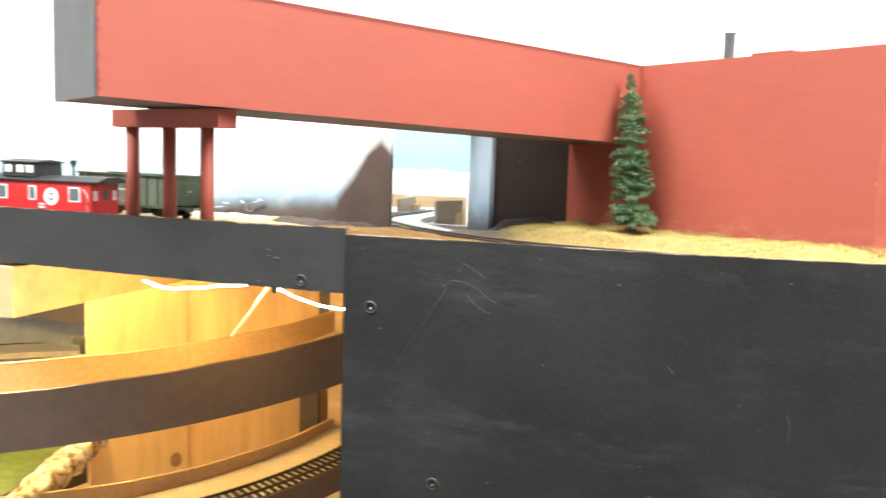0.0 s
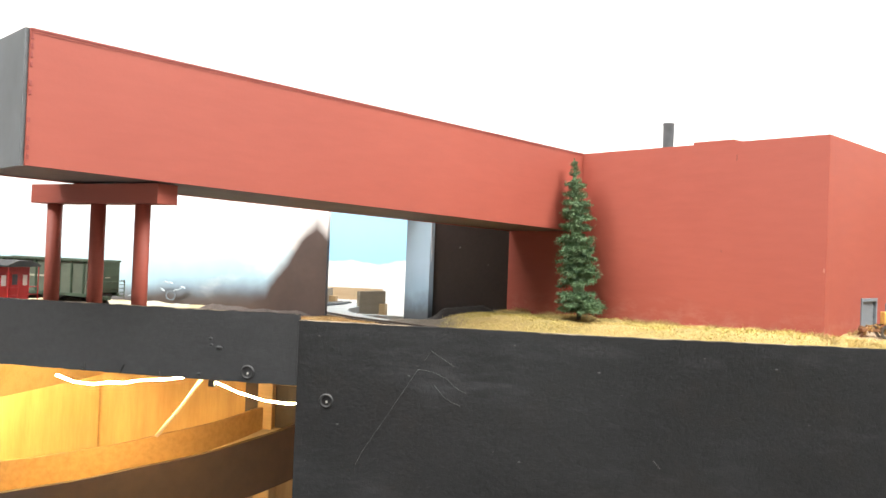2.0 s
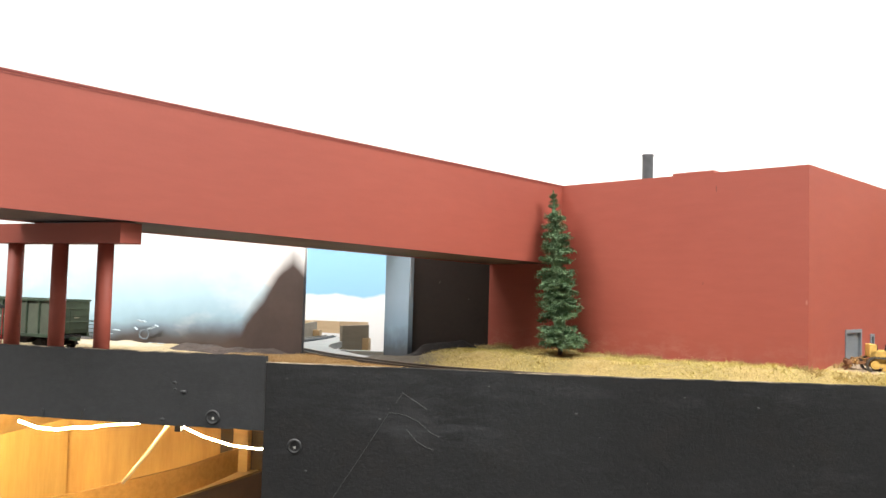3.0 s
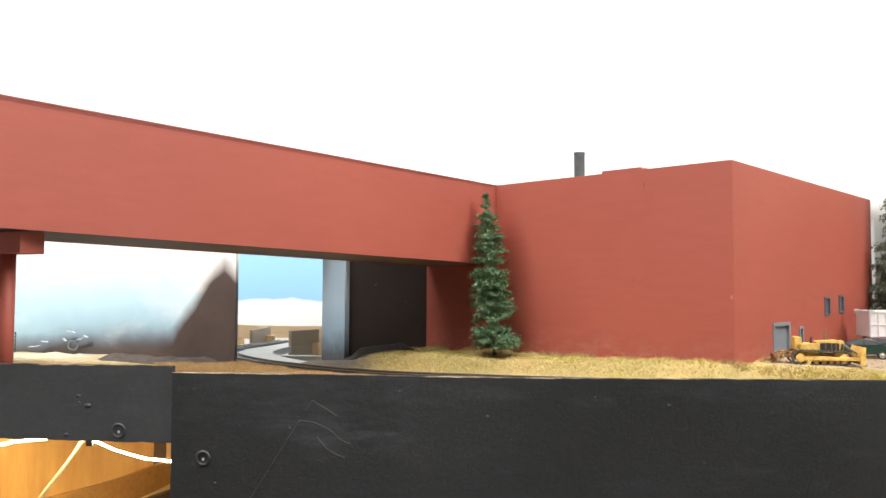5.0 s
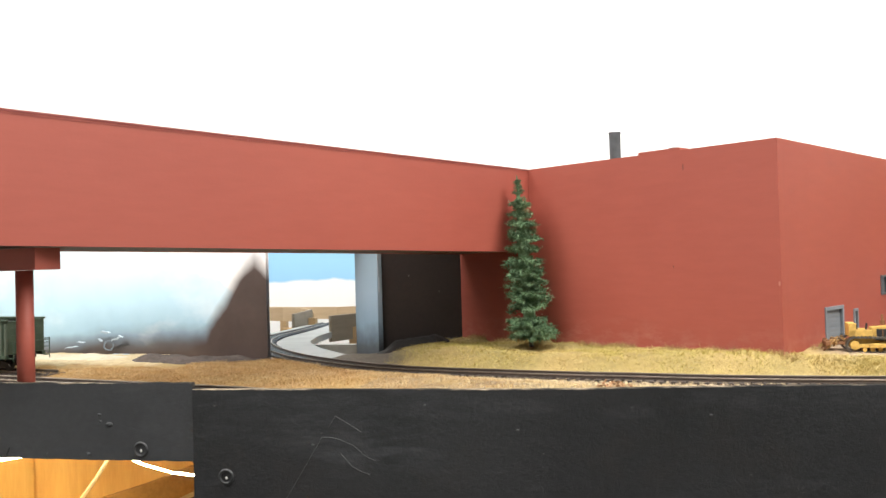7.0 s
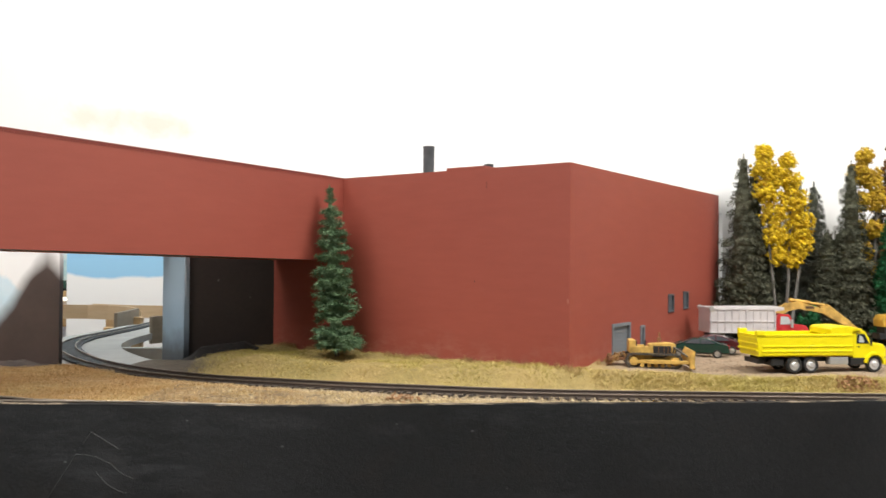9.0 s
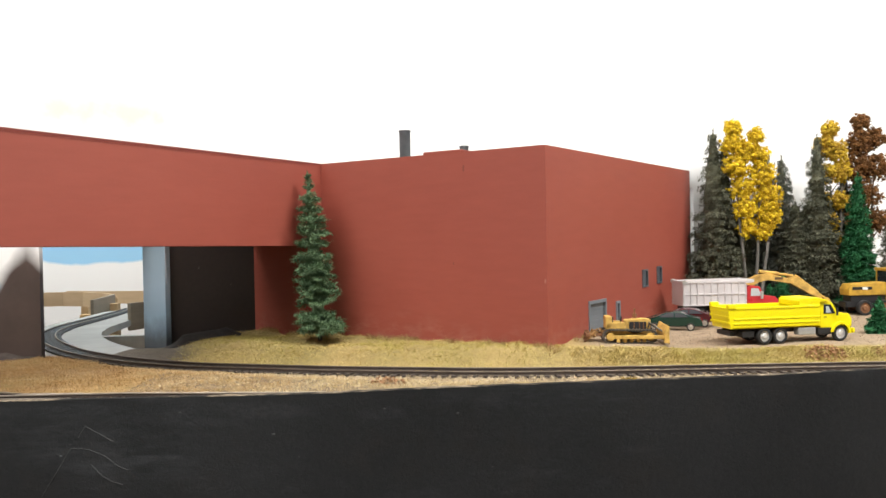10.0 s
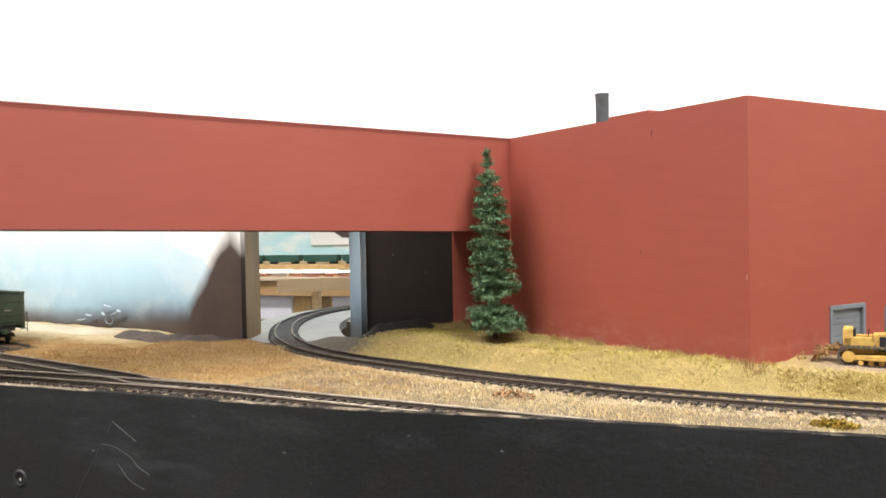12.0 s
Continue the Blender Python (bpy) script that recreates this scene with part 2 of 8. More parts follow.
def sky_paint(nt, bsdf):
    p = coords(nt, True)
    cloud = noise_of(nt, p, 3.2, 5, 0.6, (1, 1, 2.2))
    c = ramp(nt, cloud, [(0.58, (0.90, 0.90, 0.89)), (0.80, (0.84, 0.82, 0.77))])
    # one tan smudge of cloud sprayed above the gallery
    s = nt.nodes.new("ShaderNodeSeparateXYZ")
    nt.links.new(p, s.inputs[0])
    dx = math_of(nt, "DIVIDE", math_of(nt, "ADD", s.outputs[0], 0.0), 0.062)
    dz = math_of(nt, "DIVIDE", math_of(nt, "ADD", s.outputs[2], -1.668), 0.016)
    d2 = math_of(nt, "ADD", math_of(nt, "MULTIPLY", dx, dx), math_of(nt, "MULTIPLY", dz, dz))
    puff = math_of(nt, "ADD", d2, math_of(nt, "MULTIPLY_ADD", noise_of(nt, p, 28, 5, 0.65), 3.0, -1.5))
    c = mix(nt, ramp(nt, puff, [(0.0, (0.5, 0.5, 0.5)), (1.0, (0, 0, 0))]), c, (0.69, 0.63, 0.45))
    nt.links.new(c, bsdf.inputs["Base Color"])
    bsdf.inputs["Roughness"].default_value = 0.7
    bump(nt, bsdf, noise_of(nt, p, 60, 4), 0.06, 0.001)


SKYWHITE = mat("white_sky_backdrop", sky_paint)
DARKHILL = plain("black_brown_spray_paint", (0.0235, 0.0165, 0.0145), 0.5, vary=0.4, scale=300, coarse=14, bumpy=0.3)


def post_paint(nt, bsdf):
    p = coords(nt, True)
    s = nt.nodes.new("ShaderNodeSeparateXYZ")
    nt.links.new(p, s.inputs[0])
    n = math_of(nt, "MULTIPLY_ADD", noise_of(nt, p, 30, 4), 0.03, -0.015)
    z = math_of(nt, "ADD", s.outputs[2], n)
    c = ramp(nt, math_of(nt, "MULTIPLY_ADD", z, 7.0, -10.1), [(0.0, (0.03, 0.03, 0.035)), (0.12, (0.07, 0.085, 0.10)), (0.26, (0.26, 0.37, 0.47)), (0.45, (0.34, 0.45, 0.55)), (0.65, (0.30, 0.40, 0.48)), (0.95, (0.20, 0.27, 0.33))])
    nt.links.new(c, bsdf.inputs["Base Color"])
    bsdf.inputs["Roughness"].default_value = 0.5
    bump(nt, bsdf, noise_of(nt, p, 90, 4), 0.1, 0.001)


POST = mat("misty_blue_panel_paint", post_paint)


def far_sky(nt, bsdf):
    p = coords(nt, True)
    s = nt.nodes.new("ShaderNodeSeparateXYZ")
    nt.links.new(p, s.inputs[0])
    n = math_of(nt, "MULTIPLY_ADD", noise_of(nt, p, 7, 3), 0.05, -0.025)
    z = math_of(nt, "ADD", s.outputs[2], n)
    f = math_of(nt, "MULTIPLY_ADD", math_of(nt, "SUBTRACT", z, 1.497), 120.0, 0.5, clamp=True)
    c = mix(nt, f, (0.80, 0.78, 0.76), (0.28, 0.52, 0.72))
    nt.links.new(c, bsdf.inputs["Base Color"])
    bsdf.inputs["Roughness"].default_value = 0.6


FARSKY = mat("blue_over_white_wall_paint", far_sky)
WALLWHITE = plain("white_wall_paint", (0.80, 0.79, 0.77), 0.7, vary=0.03, coarse=3)
CEILWHITE = plain("white_ceiling_paint", (0.82, 0.82, 0.80), 0.8, vary=0.03, coarse=3)
FLOORGREY = plain("grey_concrete_floor", (0.25, 0.24, 0.23), 0.6, vary=0.2, coarse=3)
HOUSING = plain("white_enamel", (0.8, 0.8, 0.8), 0.4, vary=0.03)
LAMPGLOW = glow("lit_diffuser", (1.0, 0.97, 0.92), 3.0)

PINE = wood("pine_lumber", (0.62, 0.42, 0.22), (0.45, 0.27, 0.12), 7)
PLY = wood("warm_plywood", (0.68, 0.45, 0.20), (0.48, 0.28, 0.10), 6, (10, 10, 1))
PLYK = wood("knotty_plywood", (0.64, 0.40, 0.165), (0.42, 0.22, 0.075), 6, (10, 10, 1))
HARDBOARD = wood("tan_hardboard", (0.50, 0.31, 0.14), (0.31, 0.175, 0.075), 230, (1, 1, 1))
DARKBOARD = wood("dark_brown_hardboard", (0.060, 0.036, 0.025), (0.036, 0.023, 0.017), 90, (1, 1, 1), 0.6)
PALEBED = wood("pale_roadbed_wood", (0.68, 0.55, 0.40), (0.55, 0.42, 0.28), 14, (1, 6, 6))
GREYBED = plain("grey_painted_plywood", (0.33, 0.33, 0.31), 0.7, vary=0.18, scale=60, coarse=14)
STUDWOOD = wood("aged_stud_wood", (0.36, 0.235, 0.09), (0.22, 0.13, 0.05), 12, (8, 8, 1))
GUARDTAN = wood("tan_guard_board", (0.60, 0.43, 0.26), (0.50, 0.34, 0.19), 14, (1, 1, 6))
GUARDGREY = wood("grey_guard_board", (0.32, 0.26, 0.19), (0.24, 0.19, 0.135), 20, (1, 1, 6))


# ---- mesh helpers ----


def finish(name, bm, material, smooth=False):
    me = bpy.data.meshes.new(name)
    bmesh.ops.recalc_face_normals(bm, faces=bm.faces[:])
    bm.to_mesh(me)
    bm.free()
    for m in (material if isinstance(material, (list, tuple)) else [material]):
        me.materials.append(m)
    if smooth:
        for p in me.polygons:
            p.use_smooth = True
    return me


def part(name, bm, material, parent=None, label="", smooth=False):
    ob = new(name, finish(name, bm, material, smooth))
    if parent is not None:
        ob.parent = parent
    if label:
        ob["label"] = label
    return ob


def thing(name, m, label, category, group="", kind=""):
    ob = new(name)
    ob.empty_display_size = 0.01
    ob.matrix_world = m
    return tagged(ob, label, category, group, kind)


def box(bm, lo, hi, bev=0.0, m=None):
    r = bmesh.ops.create_cube(bm, size=1.0)
    vs = r["verts"]
    for v in vs:
        v.co = Vector([lo[i] + (v.co[i] + 0.5) * (hi[i] - lo[i]) for i in range(3)])
    if bev:
        es = list({e for v in vs for e in v.link_edges})
        out = bmesh.ops.bevel(bm, geom=es, offset=bev, segments=2, profile=0.6, affect="EDGES")
        vs = list({v for f in out["faces"] for v in f.verts} | {v for v in vs if v.is_valid})
    if m is not None:
        bmesh.ops.transform(bm, matrix=m, verts=vs)
    return vs


def cyl(bm, a, b, r0, r1=None, seg=16, caps=True):
    r1 = r0 if r1 is None else r1
    a, b = Vector(a), Vector(b)
    d = b - a
    m = Matrix.Translation((a + b) / 2) @ d.to_track_quat("Z", "Y").to_matrix().to_4x4()
    return bmesh.ops.create_cone(bm, cap_ends=caps, segments=seg, radius1=r0, radius2=max(r1, 1e-6), depth=d.length, matrix=m)["verts"]


def prism(bm, outline, lo, hi, axis="y", bev=0.0, m=None):
    """A flat outline of (a, b) pairs extruded along one axis from lo to hi."""
    def place(a, b, c):
        return {"x": (c, a, b), "y": (a, c, b), "z": (a, b, c)}[axis]
    va = [bm.verts.new(place(a, b, lo)) for a, b in outline]
    vb = [bm.verts.new(place(a, b, hi)) for a, b in outline]
    n = len(outline)
    faces = [bm.faces.new(va), bm.faces.new(vb[::-1])]
    for i in range(n):
        faces.append(bm.faces.new((va[i], vb[i], vb[(i + 1) % n], va[(i + 1) % n])))
    vs = va + vb
    if bev:
        es = list({e for v in vs for e in v.link_edges})
        out = bmesh.ops.bevel(bm, geom=es, offset=bev, segments=2, profile=0.6, affect="EDGES")
        vs = list({v for f in out["faces"] for v in f.verts} | {v for v in vs if v.is_valid})
    if m is not None:
        bmesh.ops.transform(bm, matrix=m, verts=vs)
    return vs


def ribbon(bm, pts, z0, z1, thick, wave=0.0):
    """An upright band along plan points, z0 and z1 numbers or lists, with real thickness to the right of its run."""
    n = len(pts)
    zz0 = z0 if isinstance(z0, (list, tuple)) else [z0] * n
    zz1 = z1 if isinstance(z1, (list, tuple)) else [z1] * n
    rings = []
    for i, (x, y) in enumerate(pts):
        a, b = pts[max(0, i - 1)], pts[min(n - 1, i + 1)]
        d = Vector((b[0] - a[0], b[1] - a[1])).normalized()
        nx, ny = d.y, -d.x
        w = wave * noise.noise((x * 20, y * 20, 3.3)) if wave else 0.0
        rings.append([bm.verts.new(c) for c in ((x, y, zz0[i]), (x + nx * thick, y + ny * thick, zz0[i]), (x + nx * thick, y + ny * thick, zz1[i] + w), (x, y, zz1[i] + w))])
    for r, s in zip(rings, rings[1:]):
        for k in range(4):
            bm.faces.new((r[k], r[(k + 1) % 4], s[(k + 1) % 4], s[k]))
    bm.faces.new(rings[0])
    bm.faces.new(rings[-1][::-1])


def sweep(bm, pts, profile, closed_ends=True):
    """A profile of (side, up) pairs carried level along 3D points."""
    rings = []
    n = len(pts)
    for i, p in enumerate(pts):
        a, b = Vector(pts[max(0, i - 1)]), Vector(pts[min(n - 1, i + 1)])
        d = b - a
        d.z = 0
        d.normalize()
        side = Vector((d.y, -d.x, 0))
        rings.append([bm.verts.new(Vector(p) + side * s + Vector((0, 0, u))) for s, u in profile])
    k = len(profile)
    for r, s in zip(rings, rings[1:]):
        for j in range(k):
            bm.faces.new((r[j], r[(j + 1) % k], s[(j + 1) % k], s[j]))
    if closed_ends:
        bm.faces.new(rings[0])
        bm.faces.new(rings[-1][::-1])


def tube(bm, pts, r, seg=8):
    """A round cord through 3D points."""
    pts = [Vector(p) for p in pts]
    rings = []
    for i, p in enumerate(pts):
        d = (pts[min(len(pts) - 1, i + 1)] - pts[max(0, i - 1)]).normalized()
        q = d.to_track_quat("Z", "Y")
        rr = r[i] if isinstance(r, (list, tuple)) else r
        rings.append([bm.verts.new(p + q @ Vector((math.cos(2 * math.pi * k / seg) * rr, math.sin(2 * math.pi * k / seg) * rr, 0))) for k in range(seg)])
    for a, b in zip(rings, rings[1:]):
        for k in range(seg):
            bm.faces.new((a[k], a[(k + 1) % seg], b[(k + 1) % seg], b[k]))
    bm.faces.new(rings[0][::-1])
    bm.faces.new(rings[-1])


def structure(name, bm, material, label, category, smooth=False):
    return tagged(part(name, bm, material, smooth=smooth), label, category, kind="structure")


BM = bmesh.new

# ---- the room that holds the model layout ----
RX0, RX1, RY0, RY1, RZ = -3.2, 3.2, -2.2, 4.6, 2.6
for nm, lo, hi, mt, lab, cat in (
    ("floor", (RX0, RY0, -0.1), (RX1, RY1, 0.0), FLOORGREY, "smooth grey concrete floor of the layout room", "floor"),
    ("ceiling", (RX0, RY0, RZ), (RX1, RY1, RZ + 0.1), CEILWHITE, "plain white ceiling above the model layout", "ceiling"),
    ("wall_south", (RX0, RY0 - 0.1, 0), (RX1, RY0, RZ), WALLWHITE, "plain white wall behind the aisle", "wall"),
    ("wall_north", (RX0, RY1, 0), (RX1, RY1 + 0.1, RZ), WALLWHITE, "white wall behind the far layout shelf", "wall"),
    ("wall_west", (RX0 - 0.1, RY0, 0), (RX0, RY1, RZ), WALLWHITE, "plain white side wall of the room", "wall"),
    ("wall_east", (RX1, RY0, 0), (RX1 + 0.1, RY1, RZ), WALLWHITE, "plain white side wall of the room", "wall"),
):
    bm = BM()
    box(bm, lo, hi)
    structure(nm, bm, mt, lab, cat)

for fx, fy, fl, fw, fp in FIXTURES:
    light = thing("ceiling_light", pose(fx, fy, 2.6), "long white ceiling light with a lit diffuser", "ceiling light", "ceiling lights")
    bm = BM()
    box(bm, (-fl / 2, -fw / 2, -0.06), (fl / 2, fw / 2, 0.0), 0.004)
    part("housing", bm, HOUSING, light)
    bm = BM()
    box(bm, (-fl / 2 + 0.02, -fw / 2 + 0.02, -0.074), (fl / 2 - 0.02, fw / 2 - 0.02, -0.061), 0.003)
    part("diffuser", bm, LAMPGLOW, light)

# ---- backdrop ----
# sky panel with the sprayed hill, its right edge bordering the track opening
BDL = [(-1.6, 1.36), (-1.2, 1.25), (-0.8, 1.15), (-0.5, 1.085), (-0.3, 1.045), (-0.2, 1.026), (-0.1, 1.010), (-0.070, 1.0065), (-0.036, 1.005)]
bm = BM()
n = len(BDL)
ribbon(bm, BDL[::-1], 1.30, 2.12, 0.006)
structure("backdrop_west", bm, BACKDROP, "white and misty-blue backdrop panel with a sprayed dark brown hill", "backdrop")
# wooden stud behind the panel's edge
bm = BM()
prism(bm, [(-0.049, 1.0135), (-0.096, 1.117), (-0.131, 1.101), (-0.088, 1.0185)], 1.30, 1.80, "z", 0.001)
structure("backdrop_stud", bm, STUDWOOD, "aged wooden stud behind the backdrop edge", "stud")
# dark painted panel right of the opening, running behind the factory
bm = BM()
ribbon(bm, [(0.22, 1.120), (0.0570, 1.0630)], 1.30, 1.60, 0.006)
dark_panel = structure("backdrop_dark", bm, DARKHILL, "black-brown painted hill panel beside the track opening", "backdrop")
bm = BM()
ribbon(bm, [(0.0545, 1.0570), (0.0465, 1.066), (0.0338, 1.081), (0.0210, 1.097)], 1.30, 1.60, 0.005)
structure("backdrop_return", bm, POST, "misty blue painted return panel of the track opening", "backdrop")
bm = BM()
for z0_, z1_, x_ in ((1.5405, 1.553, 0.0555), (1.526, 1.5405, 0.0559), (1.512, 1.526, 0.0563)):
    box(bm, (x_ - 0.0003, 1.0540, z0_), (x_ + 0.0005, 1.0562, z1_), 0.0002)
structure("return_edge", bm, plain("pale_blue_torn_board", (0.45, 0.52, 0.58), 0.8), "ragged pale edge of the return panel", "edge")
# upper sky above the opening and behind the factory, and the sky to the east
bm = BM()
ribbon(bm, [(1.9, 1.75), (1.5, 1.52), (1.2, 1.40), (0.95, 1.315), (0.75, 1.248), (0.60, 1.2045)], 1.30, 2.12, 0.006)
structure("backdrop_east", bm, SKYWHITE, "white sky backdrop behind the model trees", "backdrop")
bm = BM()
ribbon(bm, [(0.5999, 1.2045), (0.055, 1.066), (-0.0362, 1.005)], 1.601, 2.12, 0.006)
structure("backdrop_upper", bm, SKYWHITE, "white sky backdrop above the factory roof", "backdrop")

# ---- front fascia ----
def smooth(t):
    t = min(max(t, 0.0), 1.0)
    return t * t * (3 - 2 * t)


FASCIA_Y = 0.689
FT = 1.4775   # top of the tall panel


def fascia_bend(x):
    """How far the fascia has curved back at x."""
    if x < 0.20:
        return 0.10 * max(0.0, -0.02 - x) ** 1.3
    return 0.08 * (x - 0.20) * smooth((x - 0.20) / 0.10) + 0.28 * max(0.0, x - 0.45) ** 1.6


def fascia_line(x0, x1, n, y0=FASCIA_Y):
    pts = []
    for i in range(n + 1):
        x = x0 + (x1 - x0) * i / n
        pts.append((x, y0 + fascia_bend(x)))
    return pts


def fascia_sheet(bm, pts, z0, z1, thick, ragged):
    cols = []
    for i, (x, y) in enumerate(pts):
        w = ragged * noise.noise((x * 130, 2.0, 0.0)) + 0.5 * ragged * noise.noise((x * 420, 5.0, 0.0))
        w0 = ragged * noise.noise((x * 150, 9.0, 0.0))
        cols.append([bm.verts.new(c) for c in ((x, y, z0 + w0), (x, y, z1 + w - 0.0003), (x, y + 0.0003, z1 + w), (x, y + thick, z1 + w), (x, y + thick, z0 + w0))])
    for a, b in zip(cols, cols[1:]):
        for k in range(5):
            bm.faces.new((a[k], b[k], b[(k + 1) % 5], a[(k + 1) % 5])).material_index = 1 if k in (1, 2) else 0
    bm.faces.new(cols[0])
    bm.faces.new(cols[-1][::-1])


bm = BM()
fascia_sheet(bm, fascia_line(0.0535, 1.3, 260), 1.305, FT, 0.0032, 0.00022)
tall = structure("fascia_tall", bm, [FASCIA, FASCIA_EDGE], "tall black-painted hardboard fascia with scratches and screws", "fascia")
bm = BM()
fascia_sheet(bm, fascia_line(-1.0, 0.0528, 260, FASCIA_Y + 0.0015), 1.4405, FT + 0.003, 0.0032, 0.0006)
strip = structure("fascia_strip", bm, [STRIPPAINT, FASCIA_EDGE], "narrow black-painted hardboard fascia strip with chipped lower edge", "fascia")


SCREWMETAL = plain("glint_toned_screw_steel", (0.62, 0.60, 0.56), 0.4, 0.3)
SCREWBRASS = plain("brassy_screw", (0.60, 0.44, 0.16), 0.4, 0.4)
SCREWDARK = plain("paint_filled_screw", (0.012, 0.0125, 0.0135), 0.5)


def screw(parent, x, z, y, bright):
    bm = BM()
    # dished washer ring pressed in the board
    ring = [(0.0042, 0.0), (0.0038, -0.0007), (0.0030, -0.0008), (0.0021, 0.0008)]
    rows = [[bm.verts.new((x + r * math.cos(a), y + d, z + r * math.sin(a))) for a in [2 * math.pi * k / 20 for k in range(20)]] for r, d in ring]
    for a, b in zip(rows, rows[1:]):
        for k in range(20):
            bm.faces.new((a[k], a[(k + 1) % 20], b[(k + 1) % 20], b[k]))
    bm.faces.new(rows[-1])
    s = part("screw", bm, SCREWDARK, parent, "countersunk screw in a painted dimple", True)
    # Cross of bare metal in the slot, its glint put into a bright colour.
    bm = BM()
    for rot in (20, 110):
        box(bm, (-0.0007, -0.0001, -0.00024), (0.0007, 0.0006, 0.00024), 0, pose(x + 0.0002, y - 0.0002, z - 0.0005) @ pose(0, 0, 0, 0, rot))
    part("slot", bm, bright, s, "bare metal in the screw slot, coloured bright for its glint")


screw(tall, 0.071, 1.4335, FASCIA_Y, SCREWMETAL)
screw(tall, 0.114, 1.328, FASCIA_Y, SCREWBRASS)
screw(strip, 0.0235, 1.4462, FASCIA_Y + 0.0015, SCREWMETAL)
bm = BM()
for (x, z, r) in ((0.006, 1.459, 0.0016), (0.0005, 1.464, 0.001), (-0.006, 1.4435, 0.0011), (0.001, 1.4605, 0.0008)):
    bmesh.ops.create_icosphere(bm, subdivisions=2, radius=r, matrix=Matrix.Translation((x, FASCIA_Y + 0.0015, z)) @ Matrix.Diagonal((1.3, 0.5, 0.8, 1)))
part("paint_lump", bm, STRIPPAINT, strip, "raised lumps in the black paint", True)

# nicks and rubbed marks on the dark panel
for x_, y_, z_, l_, r_ in ((0.0839, 1.0698, 1.5265, 0.0022, 25), (0.1087, 1.0762, 1.4665, 0.007, 80), (0.1213, 1.0795, 1.4655, 0.006, 100), (0.112, 1.077, 1.5105, 0.001, 40)):
    bm = BM()
    box(bm, (-0.0003, -0.0003, -l_ / 2), (0.0003, 0.0012, l_ / 2), 0.0001, pose(x_, y_ - 0.0062, z_, 0, 0, 14.5) @ pose(0, 0, 0, 0, r_))
    part("nick", bm, plain("pale_nick", (0.16, 0.15, 0.14), 0.8), dark_panel, "small pale nick in the paint")

# ---- layout surface ----
RAIL_TOP, TIE_TOP, BASE = 1.4592, 1.4568, 1.4535


# centre of the main track where it eases out of the curve: (x, y), and beyond the opening: (y, x)
EASE = [(0.03, 0.995), (0.06, 0.974), (0.10, 0.9525), (0.14, 0.935), (0.18, 0.9155), (0.22, 0.8945), (0.26, 0.8775), (0.30, 0.866), (0.34, 0.8585), (0.38, 0.8545), (0.42, 0.852), (0.50, 0.850), (0.65, 0.846), (0.75, 0.846)]
BEYOND = [(0.995, 0.03), (1.04, -0.0125), (1.08, -0.0435), (1.12, -0.0705), (1.16, -0.0955), (1.20, -0.1175), (1.24, -0.137), (1.28, -0.1535), (1.32, -0.168), (1.36, -0.178), (1.42, -0.194), (1.50, -0.211), (1.60, -0.231), (1.75, -0.262), (1.90, -0.296), (2.10, -0.345)]


def smooth_line(knots, step):
    """Values of a smooth curve through (a, b) knots at even steps of a."""
    out, a = [], knots[0][0]
    slope = [(knots[min(len(knots) - 1, k + 1)][1] - knots[max(0, k - 1)][1]) / (knots[min(len(knots) - 1, k + 1)][0] - knots[max(0, k - 1)][0]) for k in range(len(knots))]
    while a < knots[-1][0] + step:
        k = max(0, min(len(knots) - 2, sum(1 for p in knots if p[0] <= a) - 1))
        (a0, b0), (a1, b1) = knots[k], knots[k + 1]
        h = a1 - a0
        t = (a - a0) / h
        out.append((1 + 2 * t) * (1 - t) ** 2 * b0 + t * (1 - t) ** 2 * h * slope[k] + t * t * (3 - 2 * t) * b1 + t * t * (t - 1) * h * slope[k + 1])
        a += step
    return out


EASE_Y, BEYOND_X = smooth_line(EASE, 0.002), smooth_line(BEYOND, 0.002)


def looked_up(table, u):
    """The table's value at u steps and its rise over one step."""
    k = max(0, min(len(table) - 2, int(u)))
    return table[k] + (u - k) * (table[k + 1] - table[k]), table[k + 1] - table[k]


def main_y(x):
    """Centre of the main track east of the opening."""
    if x >= 0.75:
        return 0.846 + 0.10 * (x - 0.75) ** 1.5
    return looked_up(EASE_Y, (x - 0.03) / 0.002)[0]


def tie_z(x, y):
    """Height of the main track's tie tops: it falls gently towards the opening and beyond it."""
    return TIE_TOP - 0.0050 * (1 - smooth((x - 0.10) / 0.20)) - (0.0306 * max(0.0, y - 0.995) + 0.0167 * max(0.0, y - 1.38)) * (1.0 if x < 0.03 else 0.0)


def front_y(x):
    return 0.796 - 0.10 * max(0.0, x - 0.10)


def side_y(x):
    """Centre of the siding that leaves the front track."""
    return 0.797 + (0.25 * (0.075 - x) - 0.0015 if x < 0.04 else 0.9 * max(0.0, 0.105 - x) ** 2)


def track_gap(x, y):
    """Signed distance from the main track's centre: positive behind it."""
    if x >= 0.03:
        if x >= 0.75:
            return y - main_y(x)
        yc, d = looked_up(EASE_Y, (x - 0.03) / 0.002)
        return (y - yc) / math.sqrt(1 + (d / 0.002) ** 2)
    if y > 0.995:
        xc, d = looked_up(BEYOND_X, (y - 0.995) / 0.002)
        return (x - xc) / math.sqrt(1 + (d / 0.002) ** 2)
    return -math.hypot(x - 0.03, y - 0.995)


